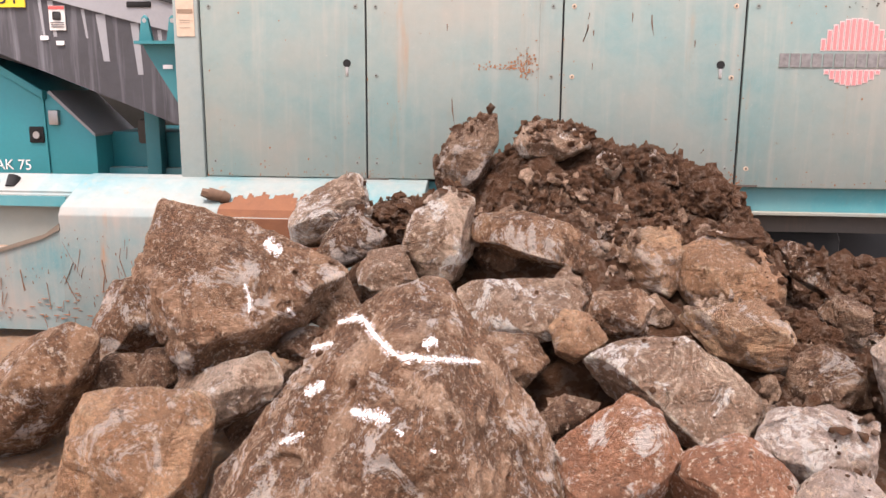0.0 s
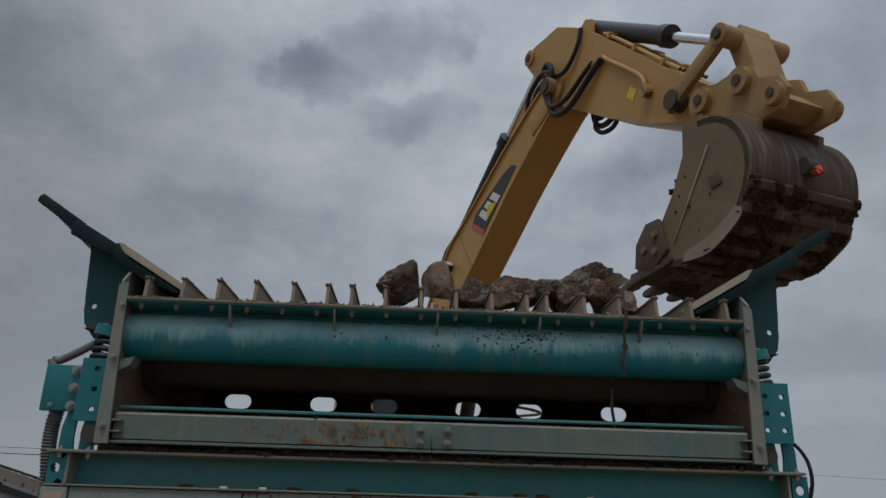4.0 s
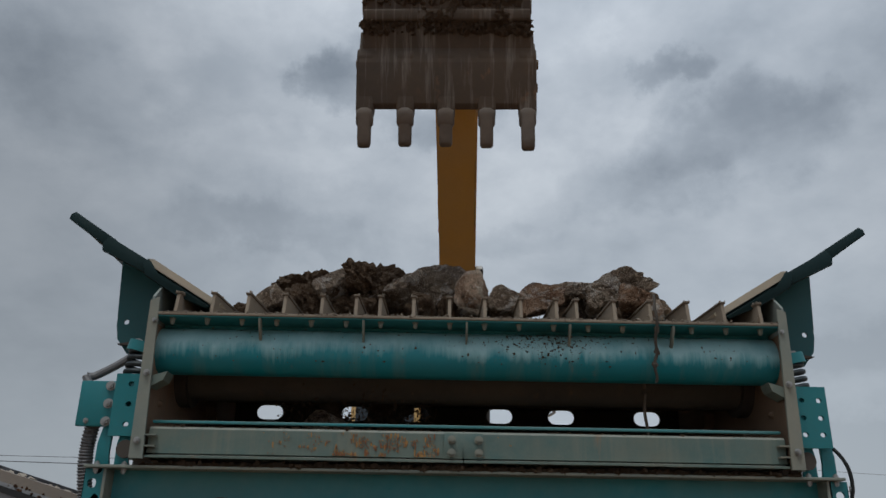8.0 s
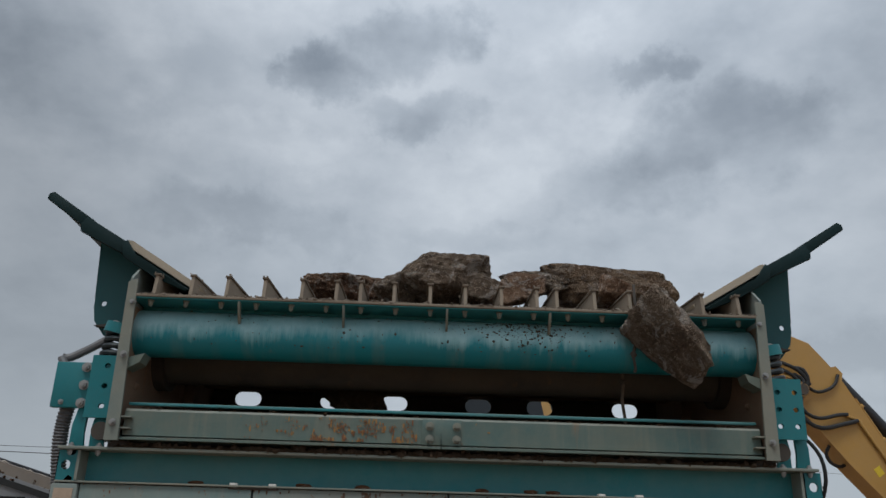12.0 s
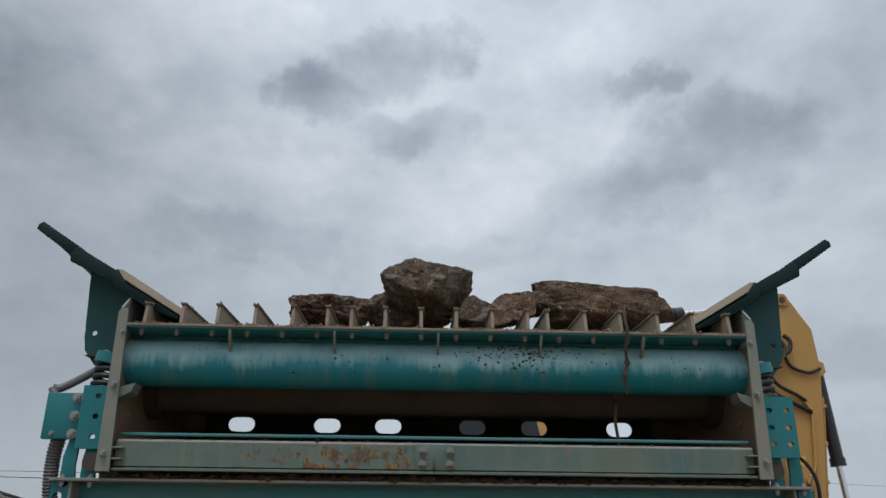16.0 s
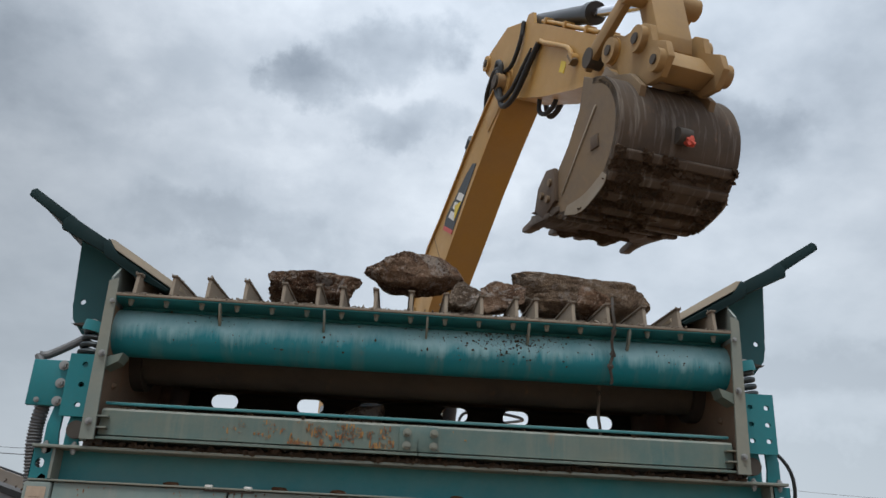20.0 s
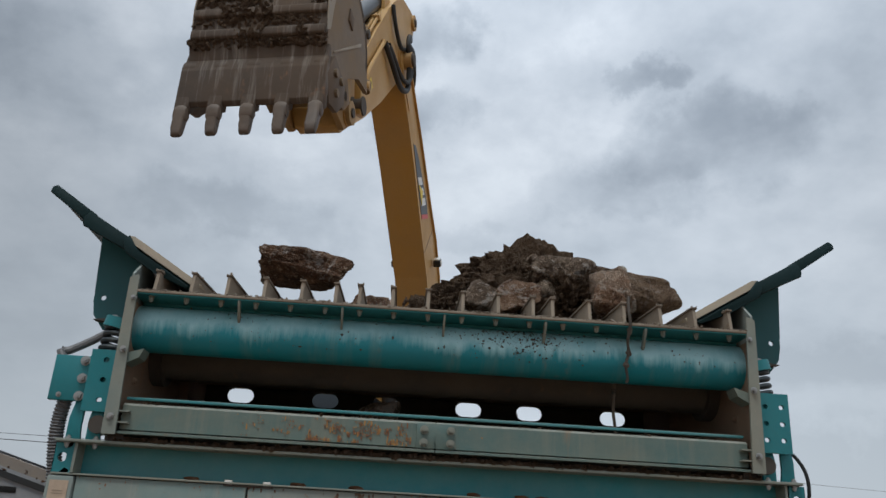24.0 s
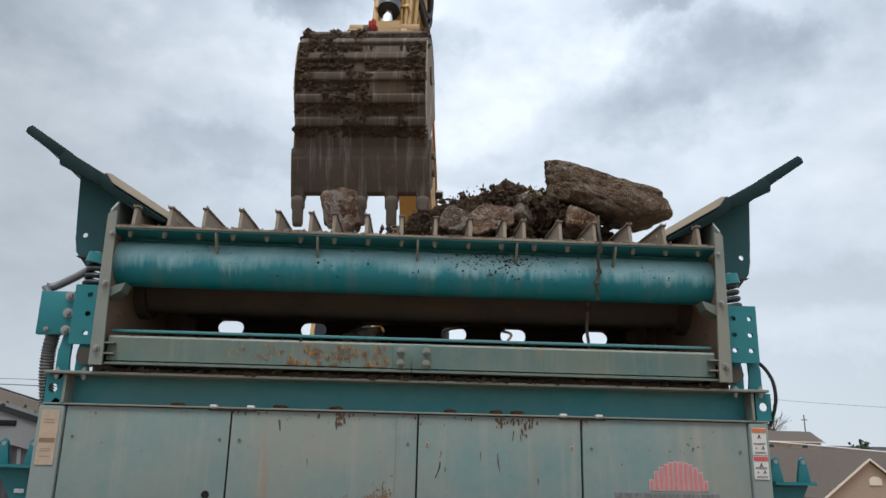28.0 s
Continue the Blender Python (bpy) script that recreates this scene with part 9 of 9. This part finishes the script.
def tip_load(seed, n, second, t0, t1, lx, ly, spread, mound, sink):
    """Clay clods that ride in the bucket, pour over the bars in a mound, and sift through them from the time sink on."""
    rnd = random.Random(seed)
    for k in range(n):
        if k % 5 == 0:
            s, me = rnd.choice(STONES)
            ob = tagged(new("stone", me), "muddy stone tipped from the bucket", "stone", "tipped load")
        else:
            s, me = rnd.choice(CLODS)
            ob = tagged(new("clay_clod", me), "dark crumbling clay clod tipped from the bucket", "clod", "tipped load")
        x, u, v = rnd.uniform(-0.40, 0.40), rnd.uniform(0.42, 1.25), rnd.uniform(0.22, 0.95)
        tr = t0 + (t1 - t0) * ((k + rnd.random()) / n) ** 1.15
        turn = (rnd.uniform(-70, 70), rnd.uniform(-70, 70), rnd.uniform(0, 80))
        rows = []
        if second:
            here = pose(DIG[0] + x, DIG[1] + u - 0.6, DIG[2] + v * 0.4)
            rows += [(0.0, here), (16.2, here)] + ride(17.4, tr, x, u, v)
        else:
            rows += ride(0.0, tr, x, u, v)
        # it slides to the lip, then falls
        out = bucket_at(tr + 0.2, x * 0.98, 1.62, -0.14).translation
        ex, ey = lx + max(-1.9, min(1.9, rnd.gauss(0, 1))) * spread, ly + rnd.uniform(-0.45, 0.55)
        level = k / n
        ez = 3.18 + s * 0.28 + mound * level * rnd.uniform(0.55, 1.0) * math.exp(-((ex - lx) / (spread * 1.15)) ** 2)
        rows.append((tr + 0.2, Matrix.Translation(out) @ rows[-1][1].to_3x3().to_4x4()))
        drop = max(0.1, out.z - ez)
        tf = math.sqrt(2 * drop / 9.81)
        for f in (0.5, 0.75, 1.0):
            c = Vector((out.x + (ex - out.x) * f, out.y + (ey - out.y) * f, out.z - drop * f * f))
            rows.append((tr + 0.2 + tf * f, pose(*c, turn[0] * f, turn[1] * f, turn[2] * f)))
        end = rows[-1][0]
        ts = max(end + 0.2, sink[0] + (sink[1] - sink[0]) * rnd.random() ** 1.5)
        if rnd.random() < 0.30:
            ts = end + rnd.uniform(0.2, 0.8)
        if ts < 26.8:
            rows.append((ts, pose(ex, ey - 0.04, ez - 0.05, *turn)))
            rows.append((ts + 0.18, pose(ex, ey, 2.95, *turn)))
            rows.append((ts + 0.40, pose(ex, ey, 2.36, *turn)))
            rows.append((ts + 0.75, pose(ex, 5.7, INSIDE, *turn)))
            rows.append((28.0, pose(ex, 5.7, INSIDE, *turn)))
        else:
            rows.append((28.0, pose(ex + rnd.gauss(0, 0.02), ey - 0.06, ez - rnd.uniform(0.0, 0.05), *turn)))
        clean = []
        for r in rows:
            if not clean or r[0] > clean[-1][0] + 0.034:
                clean.append(r)
        walk(ob, clean)


def spray(seed, t0, x, y, z0, z1, wide, tall, n, second=False, rest=None, big=0.030):
    """A loose sheet of crumbs that drops together and sifts into the machine, or rests on the bars until a time."""
    rnd = random.Random(seed)
    cs, rs = [], []
    while len(cs) < n:
        c = (rnd.gauss(0, wide), rnd.gauss(0, 0.13), rnd.gauss(0, tall))
        if abs(c[0]) > 0.50 or abs(c[1]) > 0.26 or abs(c[2]) > 0.38:
            continue
        if rest and c[2] > tall * 1.6 * (1 - (c[0] / 0.62) ** 2):
            continue
        cs.append(c)
        rs.append(0.004 + (0.026 if rest else big) * rnd.random() ** 2.2)
    ob = crumbs("falling_crumbs", cs, rs, seed, M_SOILD, "crumbs of dark clay pouring from the bucket", "dirt", 2)
    if second:
        here = pose(DIG[0], DIG[1], DIG[2])
        rows = [(0.0, here), (16.2, here)] + ride(17.4, t0 - 0.22, 0.0, 0.82, 0.66)
    else:
        rows = ride(0.0, t0 - 0.22, 0.0, 0.82, 0.66)
    lip = bucket_at(t0, 0.0, 1.62, -0.16).translation
    if not rest:
        x, y, z0 = lip.x, max(5.14, min(lip.y, 6.62) - 0.16), lip.z + 0.04
    tf = math.sqrt(2 * (z0 - z1) / 9.81)
    rows.append((t0, pose(x, y, z0)))
    for f in (0.5, 0.8, 1.0):
        rows.append((t0 + tf * f, pose(x, y + ((rest[1] - y) * f if rest else 0.0), z0 - (z0 - z1) * f * f)))
    t = t0 + tf
    if rest:
        t = max(rest[3], t + 0.3)
        rows.append((min(t, 28.0), pose(rest[0], rest[1], rest[2])))
    if t < 27.0:
        rows.append((t + 0.30, pose(x, max(5.25, y - 0.3), 2.5)))
        rows.append((t + 0.65, pose(x, 5.7, INSIDE)))
        rows.append((28.0, pose(x, 5.7, INSIDE)))
    walk(ob, rows)


def motions():
    move_excavator()
    move_stones()
    load_meshes()
    tip_load(3, 130, False, 5.0, 7.1, -0.60, 5.55, 0.38, 0.32, (8.9, 11.6))
    tip_load(4, 150, True, 20.2, 22.2, 0.80, 5.55, 0.42, 0.62, (25.0, 60.0))
    for k in range(15):
        spray(300 + k, 5.3 + 0.14 * k, -0.62 - 0.05 * math.sin(k * 1.7), 6.3 - 0.03 * k, 3.95 + 0.02 * k, 3.0, 0.34, 0.28 if k < 13 else 0.20, 4200, False, None, 0.032 if k < 12 else 0.014 if k < 13 else 0.010)
    for k in range(16):
        spray(340 + k, 20.4 + 0.132 * k, 0.84 + 0.05 * math.sin(k * 1.7), 6.5 - 0.015 * k, 4.2, 3.0, 0.34, 0.28 if k < 12 else 0.20, 4200, True, None, 0.032 if k < 12 else 0.010)
    for k, (x, z, end) in enumerate(((-0.66, 3.24, 10.6), (-0.46, 3.25, 9.6), (-0.86, 3.21, 11.6))):
        spray(380 + k, 6.5 + 0.3 * k, x, 6.0, 4.0, z, 0.22, 0.07, 1500, False, (x, 5.35, z, end))
    for k, (x, z) in enumerate(((0.58, 3.30), (0.80, 3.46), (1.0, 3.42), (0.38, 3.21), (0.9, 3.34), (0.74, 3.36))):
        spray(390 + k, 21.4 + 0.20 * k, x, 6.0, 4.15, z, 0.22, 0.07, 3200, True, (x, 5.30, z, 28.0))


motions()
